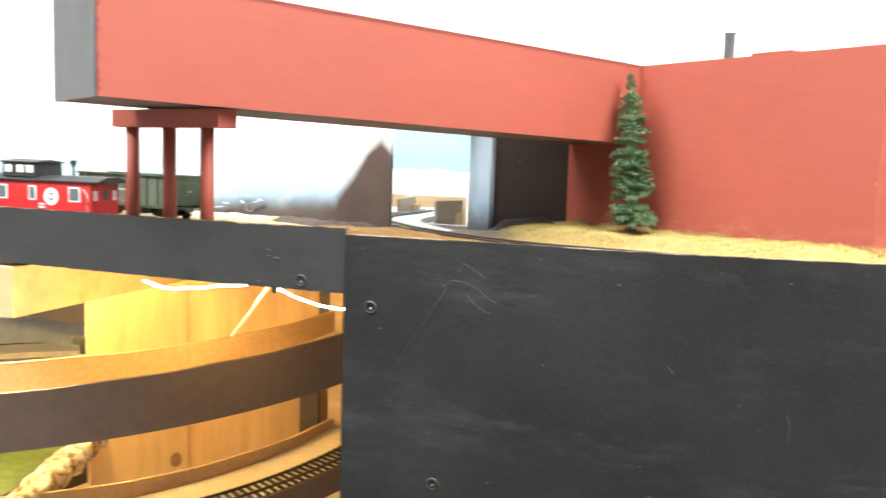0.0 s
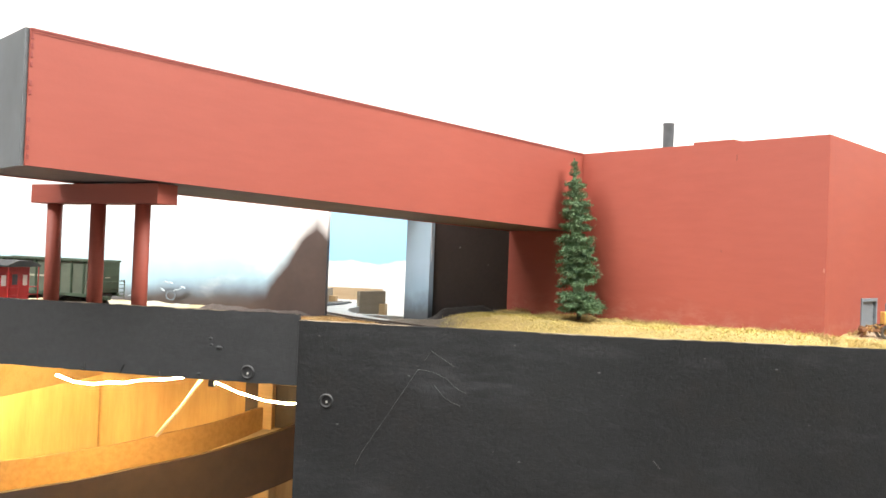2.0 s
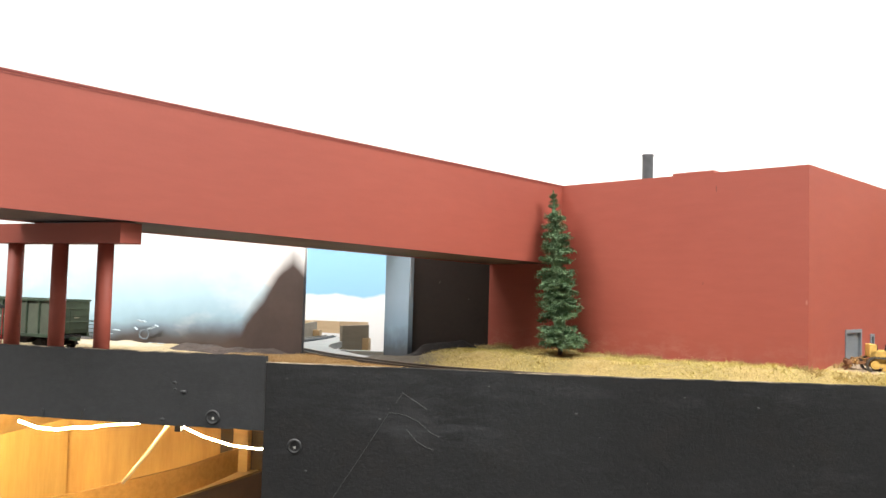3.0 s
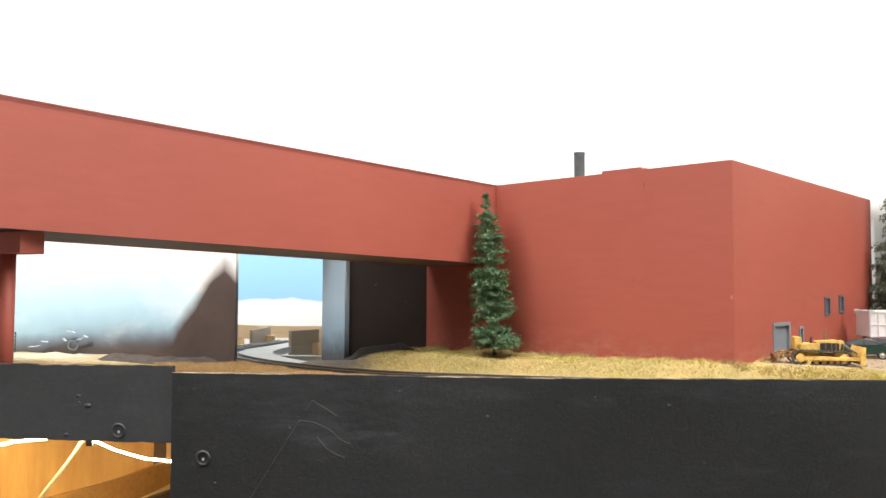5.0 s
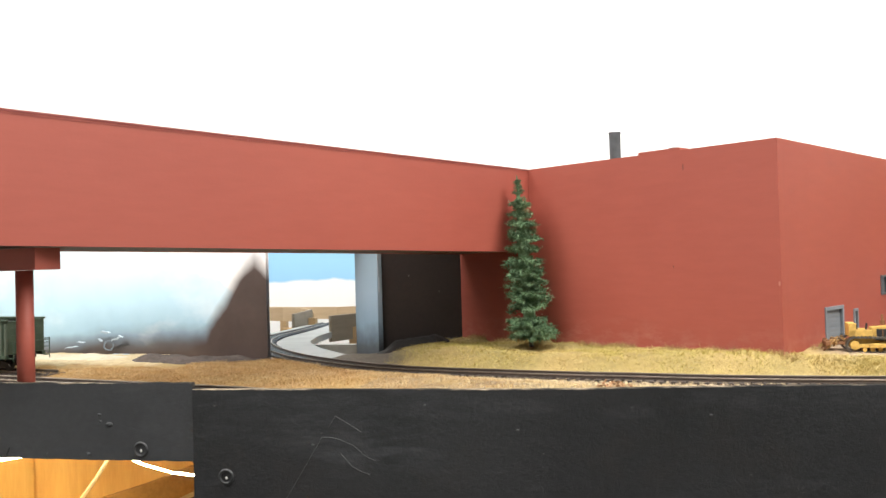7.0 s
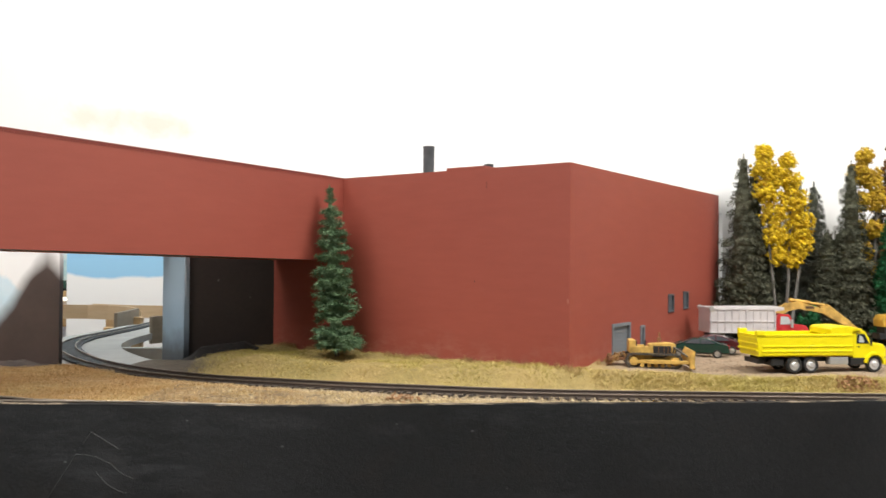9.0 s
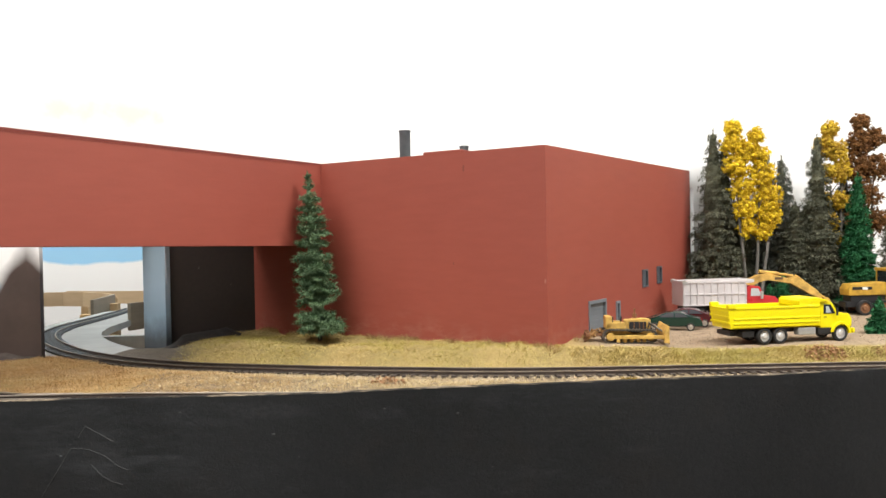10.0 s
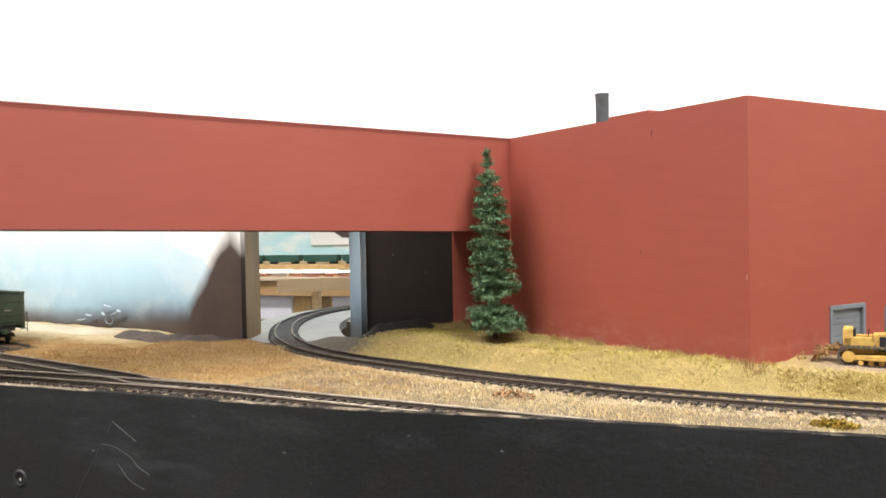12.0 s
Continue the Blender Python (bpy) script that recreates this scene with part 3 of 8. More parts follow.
def back_y(x):
    """The backdrop's line."""
    pts = [(-1.6, 1.36), (-1.2, 1.25), (-0.8, 1.15), (-0.5, 1.085), (-0.3, 1.045), (-0.2, 1.026), (-0.1, 1.010), (-0.036, 1.005), (-0.02, 1.03), (0.021, 1.06), (0.0535, 1.060), (0.08, 1.0714), (0.2, 1.112), (0.4, 1.152), (0.6, 1.204), (0.75, 1.248), (0.95, 1.315), (1.2, 1.40), (1.5, 1.52), (1.9, 1.75)]
    for (a, b), (c, d) in zip(pts, pts[1:]):
        if x <= c:
            return b + (d - b) * (x - a) / (c - a)
    return pts[-1][1]


def lot_level(x):
    return 1.4635 + 0.0035 * smooth((x - 0.2) / 0.15) - 0.0025 * smooth((x - 0.455) / 0.05)


def base_z(x, y):
    g = track_gap(x, y)
    z = BASE + 0.0011 * noise.noise((x * 30, y * 30, 0.5)) + 0.0006 * noise.noise((x * 110, y * 110, 1.5))
    if g > 0:
        rise = smooth((g - 0.011) / 0.040) * smooth((x - 0.045) / 0.075)
        hump = (0.0030 * noise.noise((x * 22, y * 30, 7.7)) + 0.0012 * noise.noise((x * 70, y * 90, 3.1))) * rise * (1 - smooth((x - 0.40) / 0.05) * smooth((g - 0.04) / 0.02))
        z += (lot_level(x) - BASE) * rise + hump
        # soil heaped unevenly against the factory's front wall
        u = (x - 0.386) * 0.5835 + (y - 0.905) * 0.812
        v = -(x - 0.386) * 0.812 + (y - 0.905) * 0.5835
        if -0.016 < u < 0.004 and -0.01 < v < 0.30:
            z += 0.0062 * smooth(1 - abs(u + 0.005) / 0.011) * max(0.0, noise.noise((v * 34, 3.3, 0.0)) + 0.35 * noise.noise((v * 90, 1.3, 0.0)))
    else:
        # shallow swell of the dry field between the tracks
        f = y - front_y(x) if x > 0.1 else y - side_y(x)
        z += 0.0018 * smooth((-g - 0.012) / 0.02) * smooth((f - 0.012) / 0.02)
        z += 0.003 * smooth((y - 0.90) / 0.08) * smooth((-0.09 - x) / 0.05)
    return z


def ground_z(x, y):
    """The scenery with ballast packed up between the ties."""
    z = base_z(x, y)
    g = abs(track_gap(x, y))
    rough = 0.0004 * noise.noise((x * 190, y * 190, 2.2))
    drop = tie_z(x, y) - 0.0014 - z + rough
    z += drop * (1 - smooth((g - 0.0135) / (0.006 if drop > 0 else 0.035)))
    others = []
    if -0.70 < x < 0.36:
        others.append(abs(y - front_y(x)))
    if -0.62 < x < 0.08:
        others.append(abs(y - side_y(x)) / 1.03)
    if others:
        z += max(0.0, TIE_TOP - 0.0014 - z + rough) * (1 - smooth((min(others) - 0.0135) / 0.006))
    return z


def zone_colour(x, y):
    g = track_gap(x, y)
    n = noise.noise((x * 18, y * 18, 4.0))
    n2 = noise.noise((x * 60, y * 60, 9.0))
    gold, olive, orange = Vector((0.34, 0.25, 0.10)), Vector((0.26, 0.205, 0.075)), Vector((0.33, 0.20, 0.085))
    gravel, cream, dirt = Vector((0.30, 0.225, 0.155)), Vector((0.44, 0.34, 0.20)), Vector((0.10, 0.08, 0.062))
    if g > 0.010:
        c = gold.lerp(olive, smooth(0.5 + n))
        c = c.lerp(gravel, smooth((x - 0.405) / 0.03) * smooth((g - 0.050 + 0.006 * n2) / 0.008))
        c = c.lerp(dirt, 1 - smooth((x - 0.075 + 0.01 * n2) / 0.03))
    elif g > -0.011:
        c = Vector((0.090, 0.070, 0.054)).lerp(cream, 0.12 + 0.15 * n2)
        if x < 0.06:
            c = Vector((0.06, 0.055, 0.05))
    else:
        c = orange.lerp(gold, smooth(0.4 + n * 0.8))
        c = c.lerp(cream, smooth((x - 0.13) / 0.15) * 0.85)
        c = c.lerp(cream, smooth((0.026 + g) / 0.01) * smooth((x - 0.1) / 0.08) * 0.8)
        sy = side_y(x) if x < 0.1 else 9
        c = c.lerp(dirt, 0.75 * (1 - smooth((y - sy - 0.012 + 0.003 * n2) / 0.008)))
        c = c.lerp(dirt, 0.7 * (1 - smooth((y - front_y(x) - 0.010 + 0.003 * n2) / 0.008)) * (1 - 0.6 * smooth((x - 0.15) / 0.1)))
        sand = smooth((-0.10 - x + 0.02 * n2) / 0.03) * smooth((y - 0.945 + 0.01 * n2) / 0.012)
        c = c.lerp(Vector((0.46, 0.37, 0.23)), sand)
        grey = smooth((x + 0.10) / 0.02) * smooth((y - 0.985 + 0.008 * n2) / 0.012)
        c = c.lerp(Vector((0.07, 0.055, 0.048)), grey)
    return c


def ground_build(nt, bsdf):
    v = coords(nt, True)
    a = nt.nodes.new("ShaderNodeVertexColor")
    a.layer_name = "zone"
    fine = noise_of(nt, v, 900, 3, 0.7)
    mid = noise_of(nt, v, 160, 4, 0.65)
    tone = ramp(nt, fine, [(0.25, (0.55, 0.53, 0.5)), (0.75, (1.4, 1.4, 1.35))])
    tone2 = ramp(nt, mid, [(0.25, (0.75, 0.74, 0.72)), (0.75, (1.2, 1.2, 1.18))])
    c = mix(nt, 1.0, mix(nt, 1.0, a.outputs[0], tone, "MULTIPLY"), tone2, "MULTIPLY")
    nt.links.new(c, bsdf.inputs["Base Color"])
    bsdf.inputs["Roughness"].default_value = 0.95
    bump(nt, bsdf, math_of(nt, "ADD", fine, mid), 0.7, 0.0008)


GROUND = mat("scenic_turf_and_dirt", ground_build)
xs = []
x = -1.5
while x < 1.7:
    xs.append(x)
    x += 0.0035 if -0.35 < x < 0.95 else 0.03
verts, faces, cols = [], [], []
NY = 110
for x in xs:
    y0 = 0.6950 + fascia_bend(x)
    y1 = back_y(x) - 0.001
    for j in range(NY + 1):
        y = y0 + (y1 - y0) * j / NY
        verts.append((x, y, ground_z(x, y)))
        cols.append((*zone_colour(x, y), 1.0))
for i in range(len(xs) - 1):
    for j in range(NY):
        k = i * (NY + 1) + j
        faces.append((k, k + NY + 1, k + NY + 2, k + 1))
me = bpy.data.meshes.new("ground")
me.from_pydata(verts, [], faces)
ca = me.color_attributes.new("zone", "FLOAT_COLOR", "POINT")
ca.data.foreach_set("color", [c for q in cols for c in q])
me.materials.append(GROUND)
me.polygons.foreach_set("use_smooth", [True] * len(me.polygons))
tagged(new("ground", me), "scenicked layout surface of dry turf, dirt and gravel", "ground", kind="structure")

# plywood deck under the scenery
bm = BM()
top = []
prism(bm, [(-1.5, 0.78), (-0.3, 0.735), (0.06, 0.702), (0.20, 0.702), (0.40, 0.722), (0.60, 0.756), (1.3, 1.02), (1.9, 1.70), (1.5, 1.51), (0.95, 1.30), (0.6, 1.19), (0.2, 1.095), (0.02, 1.05), (-0.04, 1.0), (-0.3, 1.04), (-1.5, 1.32)], 1.438, 1.4475, "z")
structure("layout_deck", bm, PLY, "plywood deck that carries the scenery", "deck")

# ---- track ----
RAILSIDE = plain("rusty_rail_side", (0.055, 0.040, 0.032), 0.55, 0.4, vary=0.3)
RAILHEAD = plain("worn_nickel_rail_head", (0.20, 0.165, 0.135), 0.5, 0.8, vary=0.4)


def tie_build(nt, bsdf):
    v = coords(nt)
    o = nt.nodes.new("ShaderNodeObjectInfo")
    g = noise_of(nt, v, 260, 4, 0.6, (1, 6, 6))
    c = ramp(nt, g, [(0.3, (0.035, 0.026, 0.021)), (0.7, (0.085, 0.066, 0.052))])
    c = mix(nt, 0.5, c, ramp(nt, o.outputs["Random"], [(0.0, (0.03, 0.024, 0.02)), (1.0, (0.095, 0.075, 0.06))]))
    nt.links.new(c, bsdf.inputs["Base Color"])
    bsdf.inputs["Roughness"].default_value = 0.8


TIE = mat("weathered_brown_tie", tie_build)
BLACKPLASTIC = plain("black_plastic_tie", (0.018, 0.018, 0.019), 0.5)
GAUGE = 0.0165


def tie_mesh(name, material, length=0.029):
    bm = BM()
    l, w, h = length / 2, 0.0015, 0.0020
    prism(bm, [(-w, -h), (w, -h), (w, -0.0003), (w - 0.0003, 0), (-w + 0.0003, 0), (-w, -0.0003)], -l, l, "y")
    return finish(name, bm, material)


# Nickel head colour made paler to stand for light reflected along these rails.
RAILPALE = plain("reflection_paled_rail_head", (0.40, 0.345, 0.28), 0.5, 0.7, vary=0.3)


def track(name, pts, label, tie_me, head=RAILHEAD):
    """Rails and separate ties along plan points."""
    t = thing(name, Matrix.Identity(4), label, "railway track", "tracks")
    p3 = [Vector((p[0], p[1], p[2] if len(p) > 2 else TIE_TOP)) for p in pts]
    for s in (-GAUGE / 2, GAUGE / 2):
        line = []
        for i, p in enumerate(p3):
            d = p3[min(len(p3) - 1, i + 1)] - p3[max(0, i - 1)]
            d.z = 0
            d.normalize()
            line.append(p + Vector((d.y, -d.x, 0)) * s)
        bm = BM()
        sweep(bm, line, [(-0.0011, 0.0), (0.0011, 0.0), (0.0011, 0.0004), (0.0003, 0.0006), (0.0003, 0.0015), (-0.0003, 0.0015), (-0.0003, 0.0006), (-0.0011, 0.0004)])
        rail = part("rail", bm, RAILSIDE, t, "rust-brown rail with a worn bright head")
        bm = BM()
        sweep(bm, [q + Vector((0, 0, 0.0015)) for q in line], [(-0.00045, 0.0), (0.00045, 0.0), (0.00045, 0.0007), (0.0003, 0.0009), (-0.0003, 0.0009), (-0.00045, 0.0007)])
        part("rail_head", bm, head, rail, "worn shiny rail head")
    step, acc, count = 0.0069, 0.0, 0
    for a, b in zip(p3, p3[1:]):
        d = b - a
        while acc < d.length:
            q = a + d * (acc / d.length)
            tie = new("tie", tie_me)
            tie.parent = t
            tie.matrix_local = pose(q.x, q.y, q.z + 0.0001 * math.sin(count * 1.7), 0, 0, math.degrees(math.atan2(d.y, d.x)) + 2.5 * math.sin(count * 2.9))
            acc += step * (1 + 0.07 * math.sin(count * 3.1))
            count += 1
        acc -= d.length
    return t


TIEME = tie_mesh("tie", TIE)
def beyond(y0, y1):
    """Centre line of the track past the opening, from y0 to y1, with its height."""
    n = max(2, int((y1 - y0) / 0.01))
    return [(looked_up(BEYOND_X, (y - 0.995) / 0.002)[0], y, tie_z(-1.0, y)) for y in [y0 + (y1 - y0) * k / n for k in range(n + 1)]]


track("main_track", [(x / 100, main_y(x / 100), tie_z(x / 100, 0.9)) for x in range(88, 3, -1)] + beyond(0.996, 1.05), "curved model railway track with rusty rails and brown ties", TIEME)

track("front_track", [(x / 100, front_y(x / 100)) for x in range(-70, 36, 2)], "front model railway track with rusty rails, beside the fascia", TIEME, RAILPALE)
track("siding_track", [(x / 100, side_y(x / 100)) for x in range(8, -64, -2)], "siding track that leaves the front track", TIEME, RAILPALE)
BLACKTIE = tie_mesh("tie", BLACKPLASTIC)
track("curve_track", beyond(1.05, 2.10), "model railway track on black ties, curving away behind the backdrop", BLACKTIE, RAILPALE)
# grey plywood roadbed that carries the curve through the opening
bm = BM()
sweep(bm, beyond(1.012, 2.10), [(-0.046, -0.0125), (0.058, -0.0125), (0.058, -0.0027), (-0.046, -0.0027)])
structure("roadbed_board", bm, GREYBED, "grey painted plywood roadbed beyond the opening", "roadbed")

# ---- factory ----
U = 54.3
CX, CY = 0.386, 0.905
ROOF = 1.6195
LA, LB = 0.330, 0.352      # lengths of the two faces: to the gallery side, to the backdrop side
GREYPAINT = plain("blue_grey_door_paint", (0.16, 0.18, 0.20), 0.5)
GREYDARK = plain("dark_slate_paint", (0.075, 0.085, 0.095), 0.45)
GLASSDARK = plain("dark_window_glass", (0.02, 0.024, 0.03), 0.12, vary=0.05, bumpy=0)
ROOFGREY = plain("grey_roofing", (0.20, 0.19, 0.18), 0.8)
STACK = plain("charcoal_stack_paint", (0.055, 0.058, 0.062), 0.5, vary=0.35, coarse=60)

# local axes: x along the long side wall into the scene, y along the front wall
factory = thing("factory_building", pose(CX, CY, 1.455, 0, 0, U), "flat-roofed dull red factory with grey doors and windows", "building")
H = ROOF - 1.455
T = 0.004


def wall_with_holes(bm, x0, x1, z0, z1, holes, y0, y1):
    """An upright wall slab between x0 and x1 with rectangular openings cut through."""
    xs_ = sorted({x0, x1, *[h[0] for h in holes], *[h[1] for h in holes]})
    zs_ = sorted({z0, z1, *[h[2] for h in holes], *[h[3] for h in holes]})
    for a, b in zip(xs_, xs_[1:]):
        for c, d in zip(zs_, zs_[1:]):
            if any(h[0] <= a and b <= h[1] and h[2] <= c and d <= h[3] for h in holes):
                continue
            box(bm, (a, y0, c), (b, y1, d))
    bmesh.ops.remove_doubles(bm, verts=bm.verts[:], dist=1e-6)
    dup = {}
    for f in bm.faces:
        dup.setdefault(tuple(sorted(v.index for v in f.verts)), []).append(f)
    bmesh.ops.delete(bm, geom=[f for fs in dup.values() if len(fs) > 1 for f in fs], context="FACES")


# doors and windows of the long wall: (x0, x1, z0, z1) above 1.455
DOOR = (0.0745, 0.1115, 0.0, 0.0410)
SMALL = (0.1335, 0.1430, 0.014, 0.0365)
WIN1 = (0.200, 0.2150, 0.0445, 0.0617)
WIN2 = (0.2405, 0.2550, 0.0460, 0.0632)
bm = BM()
wall_with_holes(bm, 0.0, LB, 0.0, H, [DOOR, SMALL, WIN1, WIN2], 0.0, T)
part("long_wall", bm, RED, factory, "red painted wall with doors and windows")
bm = BM()
box(bm, (0.0, T, 0.0), (T, LA, H))
part("front_wall", bm, RED, factory)
bm = BM()
for x_, y_ in ((0.0, 0.0),):
    cyl(bm, (x_ + 0.001, y_ + 0.001, 0), (x_ + 0.001, y_ + 0.001, H), 0.0011, None, 10)
part("corner_bead", bm, RED, factory)
bm = BM()
prism(bm, [(T, T), (LB, T), (LB, 0.012), (0.012, LA - 0.001), (T, LA)], H - 0.006, H - 0.003, "z")
part("roof", bm, ROOFGREY, factory, "flat grey roofing")
bm = BM()
box(bm, (0.0, 0.075, H), (0.05, 0.112, H + 0.0022), 0.0004)
part("roof_patch", bm, RED, factory, "low raised roof edge")
bm = BM()
box(bm, (-0.0008, 0.226, 0.035), (0.0006, 0.229, H - 0.004), 0.0002)
part("corner_strip", bm, RED, factory)


def frame_of(parent, h, mat_frame, mat_leaf, lip, depth, name, leaf_label):
    bm = BM()
    x0, x1, z0, z1 = h
    w = lip
    for lo, hi in (((x0, z1 - w), (x1, z1)), ((x0, z0), (x0 + w, z1 - w)), ((x1 - w, z0), (x1, z1 - w))) + ((((x0 + w, z0), (x1 - w, z0 + w)),) if z0 > 0.001 else ()):
        box(bm, (lo[0], -0.0010, lo[1]), (hi[0], T - 0.0004, hi[1]), 0.0002)
    f = part(name, bm, mat_frame, parent, leaf_label)
    bm = BM()
    box(bm, (x0 + w, depth, z0 + (w if z0 > 0.001 else 0)), (x1 - w, depth + 0.001, z1 - w))
    if name == "roller_door":
        for k in range(9):
            zz = z0 + 0.004 + k * (z1 - w - z0 - 0.006) / 9
            sl = BM()
            box(sl, (x0 + w, depth - 0.0003, zz), (x1 - w, depth - 0.00002, zz + 0.0022))
            part("slat", sl, mat_leaf, f)
    part("door_sheet" if name == "roller_door" else "pane", bm, mat_leaf, f)


frame_of(factory, DOOR, GREYPAINT, GREYPAINT, 0.0028, 0.0016, "roller_door", "blue-grey roller door in a frame")
frame_of(factory, SMALL, GREYPAINT, GLASSDARK, 0.0022, 0.0012, "door", "narrow grey door with a dark window")
frame_of(factory, WIN1, GREYDARK, GREYDARK, 0.0018, 0.0008, "window", "slate-grey shuttered window")
frame_of(factory, WIN2, GREYDARK, GREYDARK, 0.0018, 0.0008, "window", "slate-grey shuttered window")
for x_, y_, r_, top_, nm, lab in ((0.0370, 0.1580, 0.0049, 0.0275, "stack", "charcoal round roof stack"), (0.134, 0.157, 0.0044, 0.0215, "vent", "short charcoal roof vent")):
    bm = BM()
    cyl(bm, (x_, y_, H - 0.005), (x_, y_, H + top_), r_, r_ * 1.02, 24, True)
    ring = cyl(bm, (x_, y_, H + top_ - 0.0012), (x_, y_, H + top_ + 0.0003), r_ * 1.1, None, 24)
    s = part(nm, bm, STACK, factory, lab)
    # The stack is closed; a dark disc paints in the flue's inner shade.
    bm = BM()
    cyl(bm, (x_, y_, H + top_ - 0.002), (x_, y_, H + top_ + 0.0005), r_ * 0.85, None, 20)
    part("flue", bm, GLASSDARK, s, "dark disc standing for the shade inside the flue")

# small chips and nicks in the paint
for y_, z_, w_, h_, c_ in ((0.0728, 0.1512, 0.0005, 0.0050, (0.12, 0.03, 0.022)), (0.0836, 0.075, 0.0004, 0.0020, (0.12, 0.03, 0.022)), (0.0014, 0.0620, 0.0012, 0.0030, (0.40, 0.15, 0.11))):
    bm = BM()
    box(bm, (-0.0003, y_ - w_ / 2, z_ - h_ / 2), (0.0002, y_ + w_ / 2, z_ + h_ / 2), 0.0001)
    part("paint_nick", bm, plain("chipped_red_paint", c_, 0.7), factory, "small nick in the red paint")

# ---- gallery that leaves the front wall ----
GB0, GT0 = 1.5455, 1.6185   # bottom and top at the factory
GB1, GT1 = 1.5545, 1.6245   # at the free end
G0 = Vector((0.2045, 1.0395))
G1 = Vector((-0.0765, 0.6295))
gd = (G1 - G0).normalized()
GL = (G1 - G0).length
gang = math.degrees(math.atan2(gd.y, gd.x))
gallery = thing("covered_gallery", pose(G0.x, G0.y, 0, 0, 0, gang), "long red box gallery joining the factory, grey end panel", "gallery")
GW = 0.087
# local: x along the gallery away from the factory, y = -GW .. 0 across it (0 is the face towards the aisle)


def sloped(bm, x0, x1, y0, y1, lo, hi):
    """A slab whose lower and upper faces follow the gallery's slope; lo and hi are offsets from its bottom and top."""
    def zb(x):
        return GB0 + (GB1 - GB0) * x / GL
    def zt(x):
        return GT0 + (GT1 - GT0) * x / GL
    vs = []
    n = 12
    for i in range(n + 1):
        x = x0 + (x1 - x0) * i / n
        z0 = (zb(x) + lo[1]) if lo[0] == "b" else (zt(x) + lo[1])
        z1 = (zb(x) + hi[1]) if hi[0] == "b" else (zt(x) + hi[1])
        vs.append([bm.verts.new(c) for c in ((x, y0, z0), (x, y1, z0), (x, y1, z1), (x, y0, z1))])
    for a, b in zip(vs, vs[1:]):
        for k in range(4):
            bm.faces.new((a[k], a[(k + 1) % 4], b[(k + 1) % 4], b[k]))
    bm.faces.new(vs[0])
    bm.faces.new(vs[-1][::-1])


SGN = -1  # which side the far face lies on
bm = BM()
sloped(bm, 0.002, GL, min(0, SGN * 0.003), max(0, SGN * 0.003), ("b", 0), ("t", 0))
part("side_panel", bm, RED, gallery)
bm = BM()
sloped(bm, 0.002, GL, min(SGN * GW, SGN * (GW - 0.003)), max(SGN * GW, SGN * (GW - 0.003)), ("b", 0), ("t", 0))
part("side_panel", bm, RED, gallery)
# Underside's brown-grey stands for the red card in shade below the gallery.
UNDER = plain("shade_toned_underside", (0.15, 0.115, 0.105), 0.7, vary=0.3)
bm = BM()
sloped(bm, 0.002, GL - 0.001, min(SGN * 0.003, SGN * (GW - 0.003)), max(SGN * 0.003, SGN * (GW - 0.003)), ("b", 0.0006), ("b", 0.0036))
part("floor_panel", bm, UNDER, gallery, "underside coloured brown-grey to hold its shade")
bm = BM()
sloped(bm, 0.002, GL, min(-0.0004 * SGN, SGN * (GW + 0.0004)), max(-0.0004 * SGN, SGN * (GW + 0.0004)), ("t", 0.0001), ("t", 0.0012))
part("roof_panel", bm, REDDARK, gallery, "thin dark red roof edge")
bm = BM()
sloped(bm, 0.002, GL, min(0, -SGN * 0.0003), max(0, -SGN * 0.0003), ("t", -0.0013), ("t", -0.0010))
part("trim", bm, REDDARK, gallery)
ENDGREY = plain("grey_end_card", (0.085, 0.092, 0.097), 0.5, vary=0.3, coarse=30)
bm = BM()
sloped(bm, GL - 0.0005, GL + 0.0022, min(SGN * 0.0015, SGN * (GW + 0.002)), max(SGN * 0.0015, SGN * (GW + 0.002)), ("b", -0.0004), ("t", 0.0012))
part("end_panel", bm, ENDGREY, gallery, "streaky grey end panel")
bm = BM()
for k in range(14):
    z_ = GB1 + 0.003 + k * 0.0048
    if k in (3, 5, 6, 9):
        continue
    box(bm, (GL - 0.0016, -0.0004, z_), (GL - 0.0002, 0.0006, z_ + 0.0026), 0.0002)
part("edge_wear", bm, REDDARK, gallery, "rough dark paint along the corner")

# ---- support bent under the gallery ----
bent = thing("gallery_support", pose(-0.088, 0.718, 1.453, 0, 0, 164), "red support bent with three round columns and a cap beam", "support")
bm = BM()
box(bm, (-0.0530, -0.008, 1.5405 - 1.453), (0.0570, 0.008, 1.5525 - 1.453), 0.0004)
part("cap_beam", bm, RED, bent)
for x_ in (-0.0335, 0.0045, 0.0440):
    bm = BM()
    cyl(bm, (x_, 0, 0), (x_, 0, 1.5404 - 1.453), 0.0046, None, 20)
    part("column", bm, RED, bent, smooth=True)

# ---- helix under the deck ----
HX, HY = -0.42, 1.06
PITCH = 0.115
KNOT = (-0.2367, 0.9331, 1.2084)


def helix_z(a, turn):
    """Height of the guard's top along the near half of a turn; the far half lies lower."""
    z = 1.3515 + 0.00052 * (a + 42) - PITCH * turn
    return z if a < 45 else z - 0.115 * min(1.0, (a - 45) / 20)


def helix_line(r, a0, a1, n):
    an = [a0 + (a1 - a0) * i / n for i in range(n + 1)]
    return [(HX + r * math.cos(radians(a)), HY + r * math.sin(radians(a))) for a in an], an


